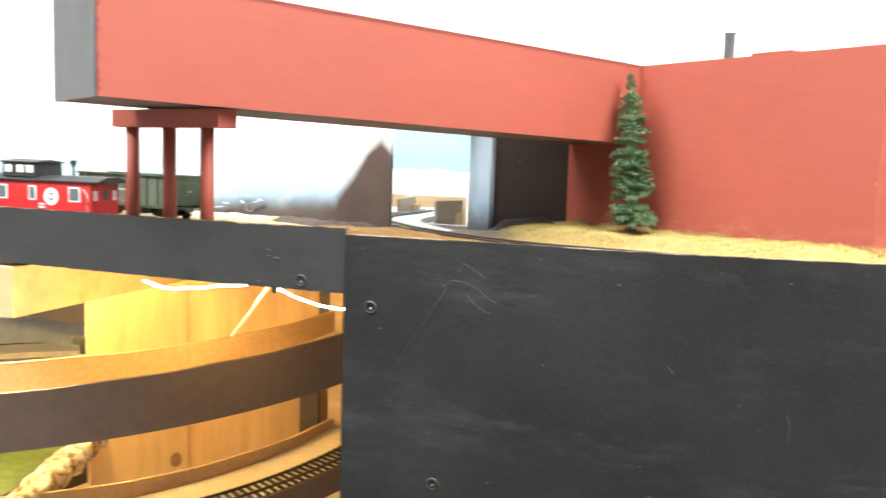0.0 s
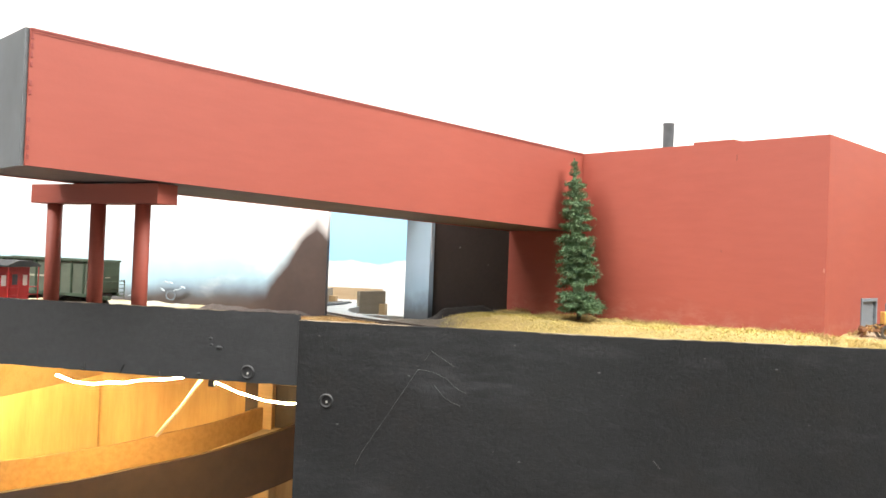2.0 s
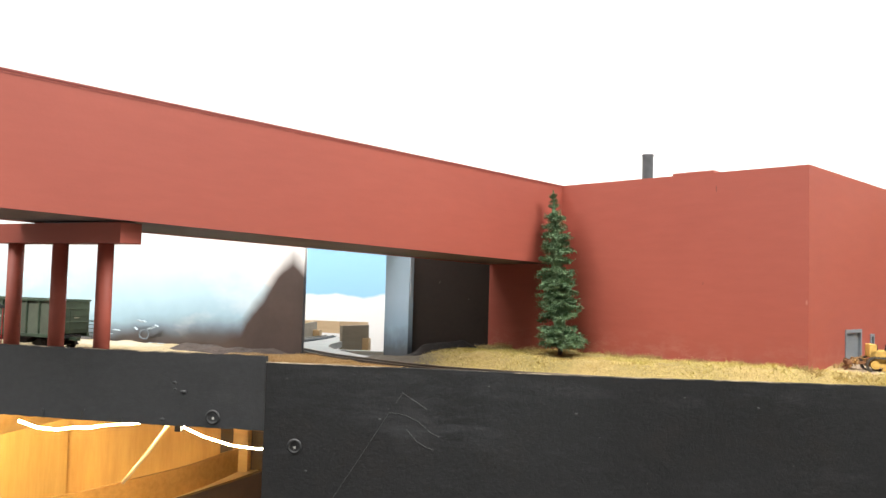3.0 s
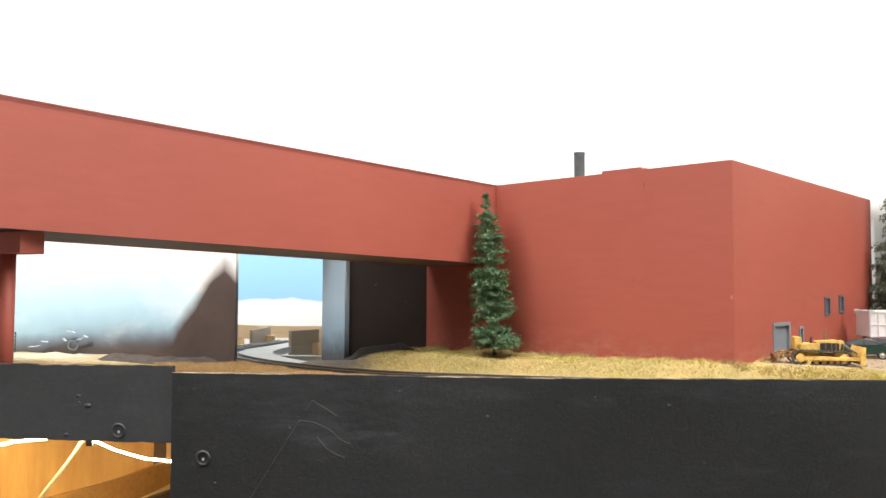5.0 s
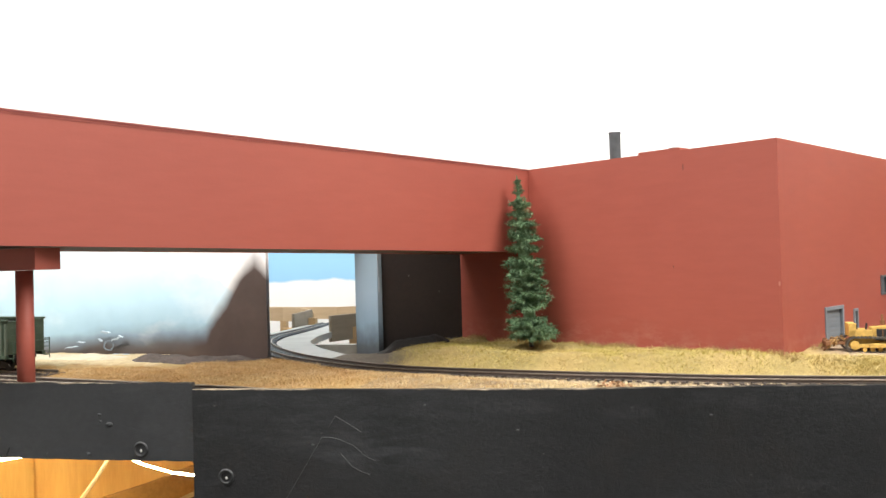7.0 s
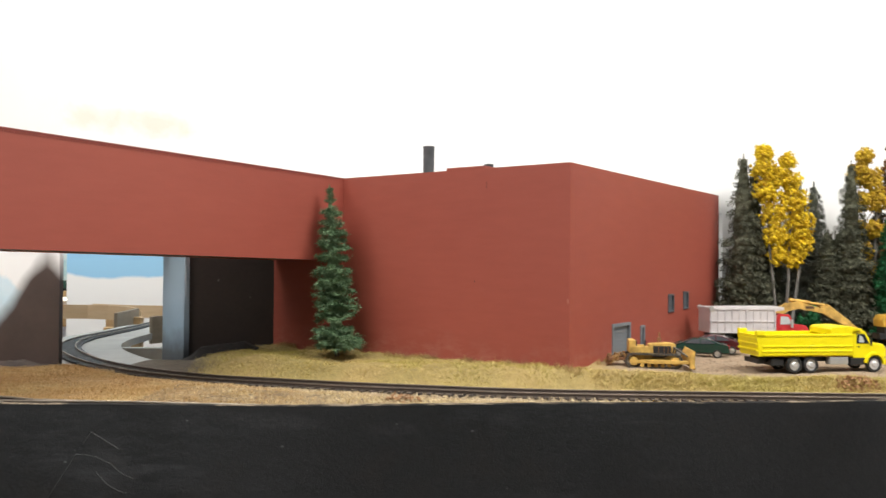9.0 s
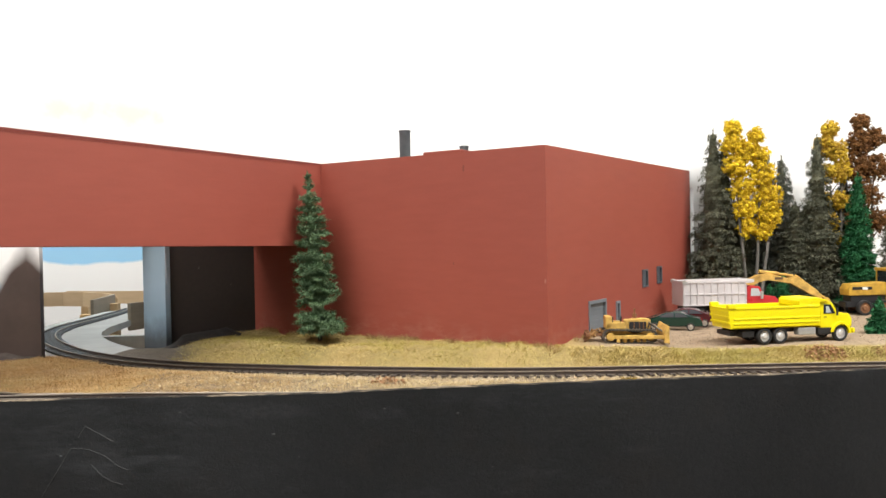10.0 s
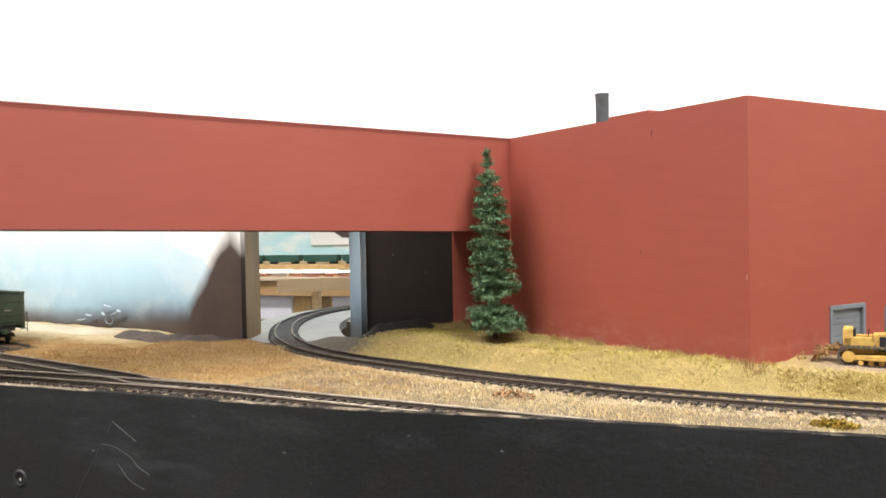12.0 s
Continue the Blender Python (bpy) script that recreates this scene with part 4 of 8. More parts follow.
helix = thing("track_helix", Matrix.Identity(4), "wooden helix of pale roadbed with brown guard strips", "track helix")
for turn, bed in ((0, -0.024), (1, -0.0115)):
    for a0, a1, n in ((-132, 44, 90), (66, 226, 60)):
        pts, an = helix_line(0.400, a0, a1, n)
        bm = BM()
        low, top = (0.046, 0.0) if turn == 0 else (0.034, -0.011)
        ribbon(bm, pts, [helix_z(a, turn) - low for a in an], [helix_z(a, turn) + top for a in an], 0.0045, 0.0012)
        part("guard_strip", bm, DARKBOARD, helix, "dark brown hardboard guard strip")
        pts, an = helix_line(0.330, a0, a1, n)
        bm = BM()
        ribbon(bm, pts, [helix_z(a, turn) - 0.034 for a in an], [helix_z(a, turn) + 0.008 - 0.00018 * (a + 70) for a in an], 0.0035, 0.0015)
        part("guard_strip", bm, HARDBOARD, helix, "thin tan hardboard guard strip")
        bm = BM()
        line, an = helix_line(0.366, a0, a1, n)
        sweep(bm, [(x, y, helix_z(a, turn)) for (x, y), a in zip(line, an)], [(-0.0335, bed - 0.0085), (0.0335, bed - 0.0085), (0.0335, bed), (-0.0335, bed)])
        part("roadbed", bm, PALEBED, helix, "pale wooden roadbed")
    if turn:
        for s in (-GAUGE / 2, GAUGE / 2):
            bm = BM()
            line2, an = helix_line(0.3865 + s, -110, 0, 60)
            sweep(bm, [(x, y, helix_z(a, turn) - 0.0094) for (x, y), a in zip(line2, an)], [(-0.0006, 0), (0.0006, 0), (0.0006, 0.0024), (-0.0006, 0.0024)])
            part("rail", bm, RAILSIDE, helix)
        for k in range(100):
            a = -105 + k * 1.05
            tie = new("tie", BLACKTIE)
            tie.parent = helix
            tie.matrix_local = pose(HX + 0.3865 * math.cos(radians(a)), HY + 0.3865 * math.sin(radians(a)), helix_z(a, turn) - 0.0094, 0, 0, a + 90)

# plywood panels that stand inside the helix
bm = BM()
ribbon(bm, [(-0.238, 0.950), (-0.300, 0.878)][::-1], 1.02, 1.437, 0.012)
warm_riser = tagged(part("plywood_riser", bm, PLY), "warm-lit plywood riser standing inside the helix", "riser")
bm = BM()
ribbon(bm, [(0.030, 1.115), (-0.2375, 0.953)][::-1], 1.02, 1.437, 0.012)
knotty = tagged(part("plywood_riser", bm, PLYK), "knotty orange plywood riser standing inside the helix", "riser")
bm = BM()
box(bm, (-0.098, 1.000, 1.02), (-0.083, 1.018, 1.437), 0.001)
tagged(part("wooden_post", bm, PINE), "pine post that carries the deck", "post")
bm = BM()
box(bm, (-0.227, 0.700, 1.400), (-0.211, 1.02, 1.4375), 0.0006)
tagged(part("deck_joist", bm, PINE), "pine joist under the plywood deck", "joist")

# added dark strip that stands for the shade in the gap beside the riser
bm = BM()
box(bm, (-0.130, 0.998, 1.02), (-0.108, 1.003, 1.287), 0.0008)
tagged(part("backing_strip", bm, DARKBOARD), "added dark strip standing for the shaded gap at the riser", "strip")
# knot in the riser
bm = BM()
kx, ky = KNOT[0], KNOT[1]
rows = [[bm.verts.new((kx + r_ * math.cos(a) * 0.653 + d_ * 0.758, ky + r_ * math.cos(a) * 0.758 - d_ * 0.653, KNOT[2] + 1.35 * r_ * math.sin(a))) for a in [math.pi * k / 9 for k in range(18)]] for r_, d_ in ((0.0062, -0.0002), (0.0050, 0.0005), (0.0030, 0.0007), (0.0008, 0.0006))]
for a, b in zip(rows, rows[1:]):
    for k in range(18):
        bm.faces.new((a[k], a[(k + 1) % 18], b[(k + 1) % 18], b[k]))
bm.faces.new(rows[-1])
part("knot", bm, wood("brown_knot_wood", (0.30, 0.15, 0.055), (0.12, 0.05, 0.02), 160, (1, 1, 1)), warm_riser, "brown knot in the plywood")

# warm light cord and wires
LEDGLOW = glow("warm_lit_light_cord", (1.0, 0.80, 0.31), 500.0)
CORD = plain("cream_wire_sheath", (0.70, 0.56, 0.36), 0.5)
# Unseen glowing cord, added to light the wood inside the helix.
bm = BM()
tube(bm, [(-0.60, 0.790, 1.4330), (-0.45, 0.782, 1.4340), (-0.32, 0.778, 1.4330), (-0.234, 0.775, 1.4340)], 0.0020, 10)
tagged(part("rope_light", bm, LEDGLOW, smooth=True), "unseen glowing cord added under the deck to light the helix", "rope light")
bm = BM()
tube(bm, [(-0.158, 0.778, 1.4215), (-0.148, 0.784, 1.4165), (-0.132, 0.783, 1.4160), (-0.118, 0.781, 1.4185), (-0.105, 0.780, 1.4192), (-0.098, 0.7795, 1.4210)], 0.0008, 10)
tagged(part("rope_light", bm, LEDGLOW, smooth=True), "glowing warm rope light hung under the deck", "rope light")
LED2 = glow("warm_lit_light_cord_end", (1.0, 0.80, 0.42), 330.0)
bm = BM()
tube(bm, [(-0.0975, 0.7795, 1.4211), (-0.090, 0.779, 1.4222), (-0.075, 0.778, 1.4236), (-0.050, 0.770, 1.4285), (-0.034, 0.758, 1.4312), (-0.019, 0.745, 1.4292), (-0.005, 0.741, 1.4255), (0.014, 0.738, 1.4220), (0.033, 0.733, 1.4218), (0.056, 0.725, 1.4262)], 0.0006, 8)
tagged(part("rope_light", bm, LED2, smooth=True), "thin lit tail of a warm rope light", "rope light")
bm = BM()
tube(bm, [(-0.050, 0.785, 1.4255), (-0.058, 0.787, 1.4155), (-0.067, 0.788, 1.4035), (-0.078, 0.7885, 1.390), (-0.085, 0.789, 1.3815)], 0.0013, 8)
tagged(part("hanging_wire", bm, CORD, smooth=True), "cream wire hanging below the deck", "wire")
bm = BM()
box(bm, (-0.0250, 0.742, 1.4272), (-0.0208, 0.7465, 1.4318), 0.0006)
tagged(part("wire_clip", bm, plain("black_clip_plastic", (0.015, 0.015, 0.016), 0.4)), "small black clip on the light cord", "clip")

# lit clutter low inside the helix


def roll_build(nt, bsdf):
    v = coords(nt)
    c = ramp(nt, noise_of(nt, v, 95, 5, 0.7), [(0.40, (0.10, 0.06, 0.035)), (0.50, (0.40, 0.30, 0.20)), (0.60, (0.72, 0.66, 0.56))])
    nt.links.new(c, bsdf.inputs["Base Color"])
    bsdf.inputs["Roughness"].default_value = 0.85
    bump(nt, bsdf, noise_of(nt, v, 160, 4), 0.6, 0.002)


BARK = mat("cream_brown_bark_roll", roll_build)
bm = BM()
roll = [(-0.262 - 0.036 * k / 40, 0.735 + 0.165 * k / 40 , 1.222 + 0.021 * k / 40 + 0.0015 * math.sin(k * 0.5)) for k in range(41)]
tube(bm, roll, [0.0125 + 0.0018 * math.sin(k * 1.1) + 0.0012 * math.sin(k * 2.7) for k in range(41)], 18)
for v in bm.verts:
    v.co.z += 0.0016 * noise.noise(v.co * 160)
    v.co.x += 0.0016 * noise.noise(v.co * 140 + Vector((5, 0, 0)))
tagged(part("cloth_roll", bm, BARK, smooth=True), "cream rolled cloth lying inside the helix", "roll")
bm = BM()
box(bm, (-0.62, 0.80, 1.176), (-0.365, 1.02, 1.186), 0.001, pose(0, 0, 0))
tagged(part("green_mat", bm, plain("green_scenery_mat", (0.07, 0.10, 0.025), 0.9, vary=0.4)), "green scenery mat on the lower shelf", "mat")
bm = BM()
ribbon(bm, [(-0.34, 0.74), (-0.36, 0.80), (-0.364, 0.90), (-0.34, 1.0)], 1.165, 1.192, 0.003)
tagged(part("shelf_edge", bm, DARKBOARD), "dark curved edge strip of the lower shelf", "edge strip")
bm = BM()
box(bm, (-0.3085, 0.878, 1.3245), (-0.3005, 0.890, 1.3405), 0.001)
box(bm, (-0.3190, 0.880, 1.3330), (-0.3080, 0.888, 1.3405), 0.001)
tagged(part("spring_clamp", bm, plain("black_clamp_plastic", (0.015, 0.015, 0.016), 0.4)), "small black clamp on the plywood riser", "clamp")
bm = BM()
box(bm, (-1.3, 0.72, 1.00), (1.2, 1.30, 1.02))
tagged(part("lower_shelf", bm, PLY), "plywood shelf at the foot of the helix", "shelf", kind="structure")
bm = BM()
box(bm, (-1.3, 1.30, 0.0), (1.2, 1.312, 1.437))
structure("bench_back", bm, GREYBED, "grey painted plywood back of the layout bench", "panel")

# ---- seen through the opening ----
bm = BM()
box(bm, (-0.77, 2.60, 1.05), (0.9, 2.612, 2.1))
structure("far_panel", bm, FARSKY, "far wall panel painted blue above white", "wall panel")


def guard(pts, z0, z1, mt, label):
    bm = BM()
    ribbon(bm, pts, z0, z1, 0.006)
    tagged(part("guard_board", bm, mt), label, "guard board", "guard boards")


guard([(-0.76, 2.12), (-0.68, 2.195), (-0.604, 2.228), (-0.550, 2.235), (-0.494, 2.213), (-0.433, 2.172), (-0.390, 2.114)][::-1], 1.4035, 1.4365, GUARDTAN, "tan curved guard board beside the far track")
# Shaded side of the tan board: the shade is put into its grey.
guard([(-0.3875, 2.110), (-0.378, 2.040), (-0.3700, 1.946)][::-1], 1.4050, 1.4370, GUARDGREY, "tan guard board's end, coloured grey for its shaded side")
guard([(-0.1815, 1.622), (-0.168, 1.655), (-0.152, 1.688)], 1.4090, 1.4530, GUARDGREY, "grey guard board on the inner side of the curve")
guard([(-0.62, 2.42), (-0.50, 2.372), (-0.40, 2.355), (-0.325, 2.370)][::-1], 1.3970, 1.4285, GUARDTAN, "tan guard board at the far edge of the roadbed")
bm = BM()
box(bm, (-0.4080, 1.985, 1.3950), (-0.3740, 2.003, 1.4040), 0.0008)
tagged(part("guard_bracket", bm, PLYK), "orange-brown wooden bracket under a guard board", "bracket")
for x_, y_, z_ in ((-0.70, 2.195, 1.425), (-0.42, 2.185, 1.425), (-0.368, 2.06, 1.420), (-0.58, 2.43, 1.418), (-0.34, 2.38, 1.418), (-0.152, 1.668, 1.430)):
    bm = BM()
    box(bm, (x_ - 0.009, y_ + 0.002, 0.0), (x_ + 0.009, y_ + 0.020, z_), 0.0008)
    tagged(part("guard_post", bm, PINE), "pine post that carries a guard board", "post", "guard posts")
bm = BM()
box(bm, (-0.140, 1.225, 1.30), (-0.110, 1.240, 1.4355), 0.001, None)
tagged(part("roadbed_support", bm, PINE), "pine block that carries the roadbed", "support")

bm = BM()
prism(bm, [(x + 0.055, y) for x, y, z in beyond(1.04, 1.45)] + [(x + 0.190, y - 0.03) for x, y, z in beyond(1.04, 1.45)][::-1], 1.405, 1.413, "z")
structure("lower_roadbed", bm, PALEBED, "pale wooden board below the curve", "roadbed")
# far shelf with a train
FX = -1.25


def cyan_build(nt, bsdf):
    p = coords(nt, True)
    c = ramp(nt, noise_of(nt, p, 5, 4, 0.6, (1, 1, 2.5)), [(0.45, (0.50, 0.76, 0.83)), (0.62, (0.80, 0.87, 0.88))])
    nt.links.new(c, bsdf.inputs["Base Color"])
    bsdf.inputs["Roughness"].default_value = 0.6


WHITEGLOSS = plain("white_frame_lacquer", (0.82, 0.82, 0.81), 0.35, vary=0.03)
FARCYAN = mat("pale_cyan_sky_paint", cyan_build)
shelf = thing("far_layout_shelf", pose(FX, 3.0, 0), "far two-level plywood layout shelf on wooden legs", "shelf")
for nm, lo, hi, mt in (
    ("deck", (-1.2, 0.0, 1.420), (1.0, 0.4, 1.437), PLY),
    ("lower_deck", (-1.2, -0.02, 1.377), (1.0, 0.4, 1.390), PALEBED),
    ("apron", (-1.2, 0.0, 1.320), (1.0, 0.035, 1.3765), HARDBOARD),
    ("back_panel", (-1.2, 0.40, 1.390), (1.0, 0.41, 2.1), FARCYAN),
):
    bm = BM()
    box(bm, lo, hi, 0.001)
    part(nm, bm, mt, shelf)
for lx, w, mt in ((-0.074, 0.077, PLY), (0.0035, 0.083, STUDWOOD), (0.088, 0.014, PLY), (-0.62, 0.09, PLY), (0.5, 0.09, PLY), (-0.25, 0.03, PINE)):
    bm = BM()
    box(bm, (lx, 0.05, 0), (lx + w, 0.09, 1.3765), 0.001)
    part("leg", bm, mt, shelf)
FARGLOW = glow("far_lit_strip", (1.0, 0.90, 0.76), 3.2)
FARPINK = plain("pink_packet_card", (0.75, 0.42, 0.36), 0.7, vary=0.2)
rnd_s = random.Random(19)
x_ = -0.95
while x_ < 0.8:
    w_ = rnd_s.uniform(0.05, 0.13)
    bm = BM()
    box(bm, (x_, 0.06, 1.4035 + rnd_s.uniform(-0.002, 0.002)), (x_ + w_, 0.075, 1.4150 + rnd_s.uniform(-0.002, 0.001)), 0.001)
    part("light_strip", bm, FARGLOW, shelf, "lit strip below the upper deck")
    bm = BM()
    box(bm, (x_ + 0.01, 0.045, 1.3902), (x_ + w_ - 0.005, 0.058, 1.3902 + rnd_s.uniform(0.006, 0.012)), 0.001)
    part("packet", bm, FARPINK if rnd_s.random() < 0.6 else WALLWHITE, shelf, "flat packet on the lower deck")
    x_ += w_ + rnd_s.uniform(0.004, 0.016)
bm = BM()
box(bm, (-1.2, 0.22, 1.390), (1.0, 0.23, 1.420))
part("inner_backdrop", bm, WALLWHITE, shelf)
PAPER = plain("white_lilac_paper", (0.72, 0.70, 0.76), 0.8, vary=0.04)
for x0_, x1_ in ((-0.52, -0.076), (0.103, 0.48)):
    bm = BM()
    box(bm, (x0_, 0.04, 0.95), (x1_, 0.044, 1.322), 0.0005)
    part("skirt_panel", bm, PAPER, shelf, "white panel hung below the shelf")
FARGREEN = plain("dark_green_car_paint", (0.02, 0.075, 0.055), 0.5)


def far_hopper(x):
    t = thing("far_hopper_car", pose(x, 3.06, 1.437), "dark green hopper car in a far train", "railway car", "far train cars")
    bm = BM()
    prism(bm, [(-0.072, 0.012), (-0.050, 0.008), (0.050, 0.008), (0.072, 0.012), (0.075, 0.034), (-0.075, 0.034)], -0.017, 0.017, "y", 0.0006)
    part("body", bm, FARGREEN, t)
    for a in (-0.056, -0.040, 0.040, 0.056):
        bm = BM()
        cyl(bm, (a, -0.010, 0.0055), (a, 0.010, 0.0055), 0.0053, None, 12)
        part("wheelset", bm, BLACKPLASTIC, t)


for k in range(9):
    far_hopper(FX - 0.62 + 0.168 * k)

# framed picture on the far back panel
picture = thing("framed_picture", pose(-1.3215, 3.397, 1.503), "white-framed picture with a dark scene above the far shelf", "picture")
bm = BM()
for lo, hi in (((-0.131, 0.0), (0.131, 0.022)), ((-0.131, 0.142), (0.131, 0.160)), ((-0.131, 0.022), (-0.112, 0.142)), ((0.112, 0.022), (0.131, 0.142))):
    box(bm, (lo[0], -0.010, lo[1]), (hi[0], 0.003, hi[1]), 0.001)
part("frame", bm, WHITEGLOSS, picture, "broad white frame")
bm = BM()
box(bm, (-0.112, -0.004, 0.022), (0.112, 0.002, 0.142))
part("mount", bm, WALLWHITE, picture)
bm = BM()
prism(bm, [(-0.03, 0.085), (-0.012, 0.050), (0.020, 0.030), (0.098, 0.028), (0.100, 0.130), (-0.03, 0.130)], -0.006, -0.0045, "y")
part("print", bm, plain("dark_brown_print", (0.07, 0.05, 0.045), 0.5, vary=0.7, scale=60, coarse=18), picture, "dark brown printed scene")

# photograph fixed to the backdrop
bm = BM()
box(bm, (-0.76, 1.1195, 1.522), (-0.672, 1.1205, 1.577))


def photo(nt, bsdf):
    p = coords(nt, True)
    s = nt.nodes.new("ShaderNodeSeparateXYZ")
    nt.links.new(p, s.inputs[0])
    z = math_of(nt, "ADD", s.outputs[2], math_of(nt, "MULTIPLY_ADD", noise_of(nt, p, 60, 3), 0.02, -0.01))
    c = ramp(nt, math_of(nt, "MULTIPLY_ADD", z, 18.0, -27.4), [(0.0, (0.03, 0.05, 0.09)), (0.2, (0.08, 0.16, 0.35)), (0.45, (0.5, 0.62, 0.8)), (0.7, (0.75, 0.78, 0.82)), (0.85, (0.4, 0.28, 0.2)), (1.0, (0.2, 0.12, 0.08))])
    nt.links.new(c, bsdf.inputs["Base Color"])
    bsdf.inputs["Roughness"].default_value = 0.3


tagged(part("photo_print", bm, mat("glossy_photo", photo)), "small blue and brown photograph on the backdrop", "photograph")

# ---- models near 1:87: built in full-size metres, scaled, some resized to fit camera view ----
K = 1 / 87.1


def ho(name, bm, material, parent, label="", smooth=False):
    bmesh.ops.scale(bm, vec=(K, K, K), verts=bm.verts[:])
    return part(name, bm, material, parent, label, smooth)


def wheel(parent, x, y, z, r, w, tyre_mat, hub_mat, name="wheel", hub_r=0.6):
    bm = BM()
    prof = [(r * 0.69, -w / 2), (r * 0.93, -w / 2), (r, -w * 0.33), (r, w * 0.33), (r * 0.93, w / 2), (r * 0.69, w / 2)]
    seg = 24
    rows = [[bm.verts.new((x + q * math.cos(2 * math.pi * k / seg), y + d, z + q * math.sin(2 * math.pi * k / seg))) for k in range(seg)] for q, d in prof]
    for a, b in zip(rows, rows[1:] + rows[:1]):
        for k in range(seg):
            bm.faces.new((a[k], a[(k + 1) % seg], b[(k + 1) % seg], b[k]))
    tyre = ho(name, bm, tyre_mat, parent, "black rubber tyre")
    bm = BM()
    cyl(bm, (x, y - w * 0.30, z), (x, y + w * 0.30, z), r * 0.70, None, 20)
    for s in (-1, 1):
        cyl(bm, (x, y + s * w * 0.28, z), (x, y + s * w * 0.46, z), r * 0.40, r * 0.26, 16)
        for k in range(6):
            a = k * math.pi / 3
            cyl(bm, (x + r * 0.46 * math.cos(a), y + s * w * 0.3, z + r * 0.46 * math.sin(a)), (x + r * 0.46 * math.cos(a), y + s * w * 0.38, z + r * 0.46 * math.sin(a)), r * 0.07, None, 6)
    ho("rim", bm, hub_mat, tyre, "bright wheel rim")


RUBBER = plain("black_rubber", (0.014, 0.014, 0.014), 0.6)
CHROME = plain("silver_hub", (0.62, 0.62, 0.60), 0.3, 0.85, vary=0.1)
FRAMEBLACK = plain("matt_black_frame", (0.014, 0.014, 0.015), 0.55)
GREENCAR = plain("weathered_dark_green_steel", (0.035, 0.055, 0.033), 0.6, vary=0.3, coarse=60)
GREENSIDE = plain("dusty_grey_green_steel", (0.075, 0.088, 0.062), 0.7, vary=0.3, coarse=70)
CABRED = plain("bright_caboose_red", (0.42, 0.022, 0.024), 0.4, vary=0.12)
CABBLACK = plain("black_roof_paint", (0.02, 0.021, 0.022), 0.5)
WHITEPAINT = plain("off_white_paint", (0.72, 0.72, 0.70), 0.5, vary=0.05)
GLASSGREY = plain("smoky_glazing", (0.10, 0.12, 0.14), 0.15, vary=0.1, bumpy=0)
STEELDARK = plain("dark_steel", (0.05, 0.045, 0.04), 0.5, 0.5)


def rail_truck(parent, x):
    """A two-axle freight truck at x, under its car."""
    bm = BM()
    for s in (-1, 1):
        prism(bm, [(x - 1.25, 0.38), (x - 1.05, 0.62), (x - 0.45, 0.78), (x + 0.45, 0.78), (x + 1.05, 0.62), (x + 1.25, 0.38), (x + 1.0, 0.34), (x + 0.5, 0.28), (x - 0.5, 0.28), (x - 1.0, 0.34)], s * 0.98 - 0.08, s * 0.98 + 0.08, "y", 0.03)
        for k in (-0.2, 0.0, 0.2):
            cyl(bm, (x + k, s * 1.02, 0.32), (x + k, s * 1.02, 0.74), 0.08, None, 8)
    box(bm, (x - 0.25, -0.98, 0.55), (x + 0.25, 0.98, 0.80), 0.03)
    tr = ho("truck_frame", bm, STEELDARK, parent, "dark steel truck side frames")
    for a in (-0.84, 0.84):
        bm = BM()
        for s in (-1, 1):
            cyl(bm, (x + a, s * 0.72 - 0.06, 0.42), (x + a, s * 0.72 + 0.06, 0.42), 0.42, None, 20)
            cyl(bm, (x + a, s * 0.66 - 0.02, 0.42), (x + a, s * 0.66 + 0.02, 0.42), 0.46, None, 20)
        cyl(bm, (x + a, -0.95, 0.42), (x + a, 0.95, 0.42), 0.08, None, 8)
        ho("wheelset", bm, STEELDARK, tr)


SIDE_ANG = 166.0


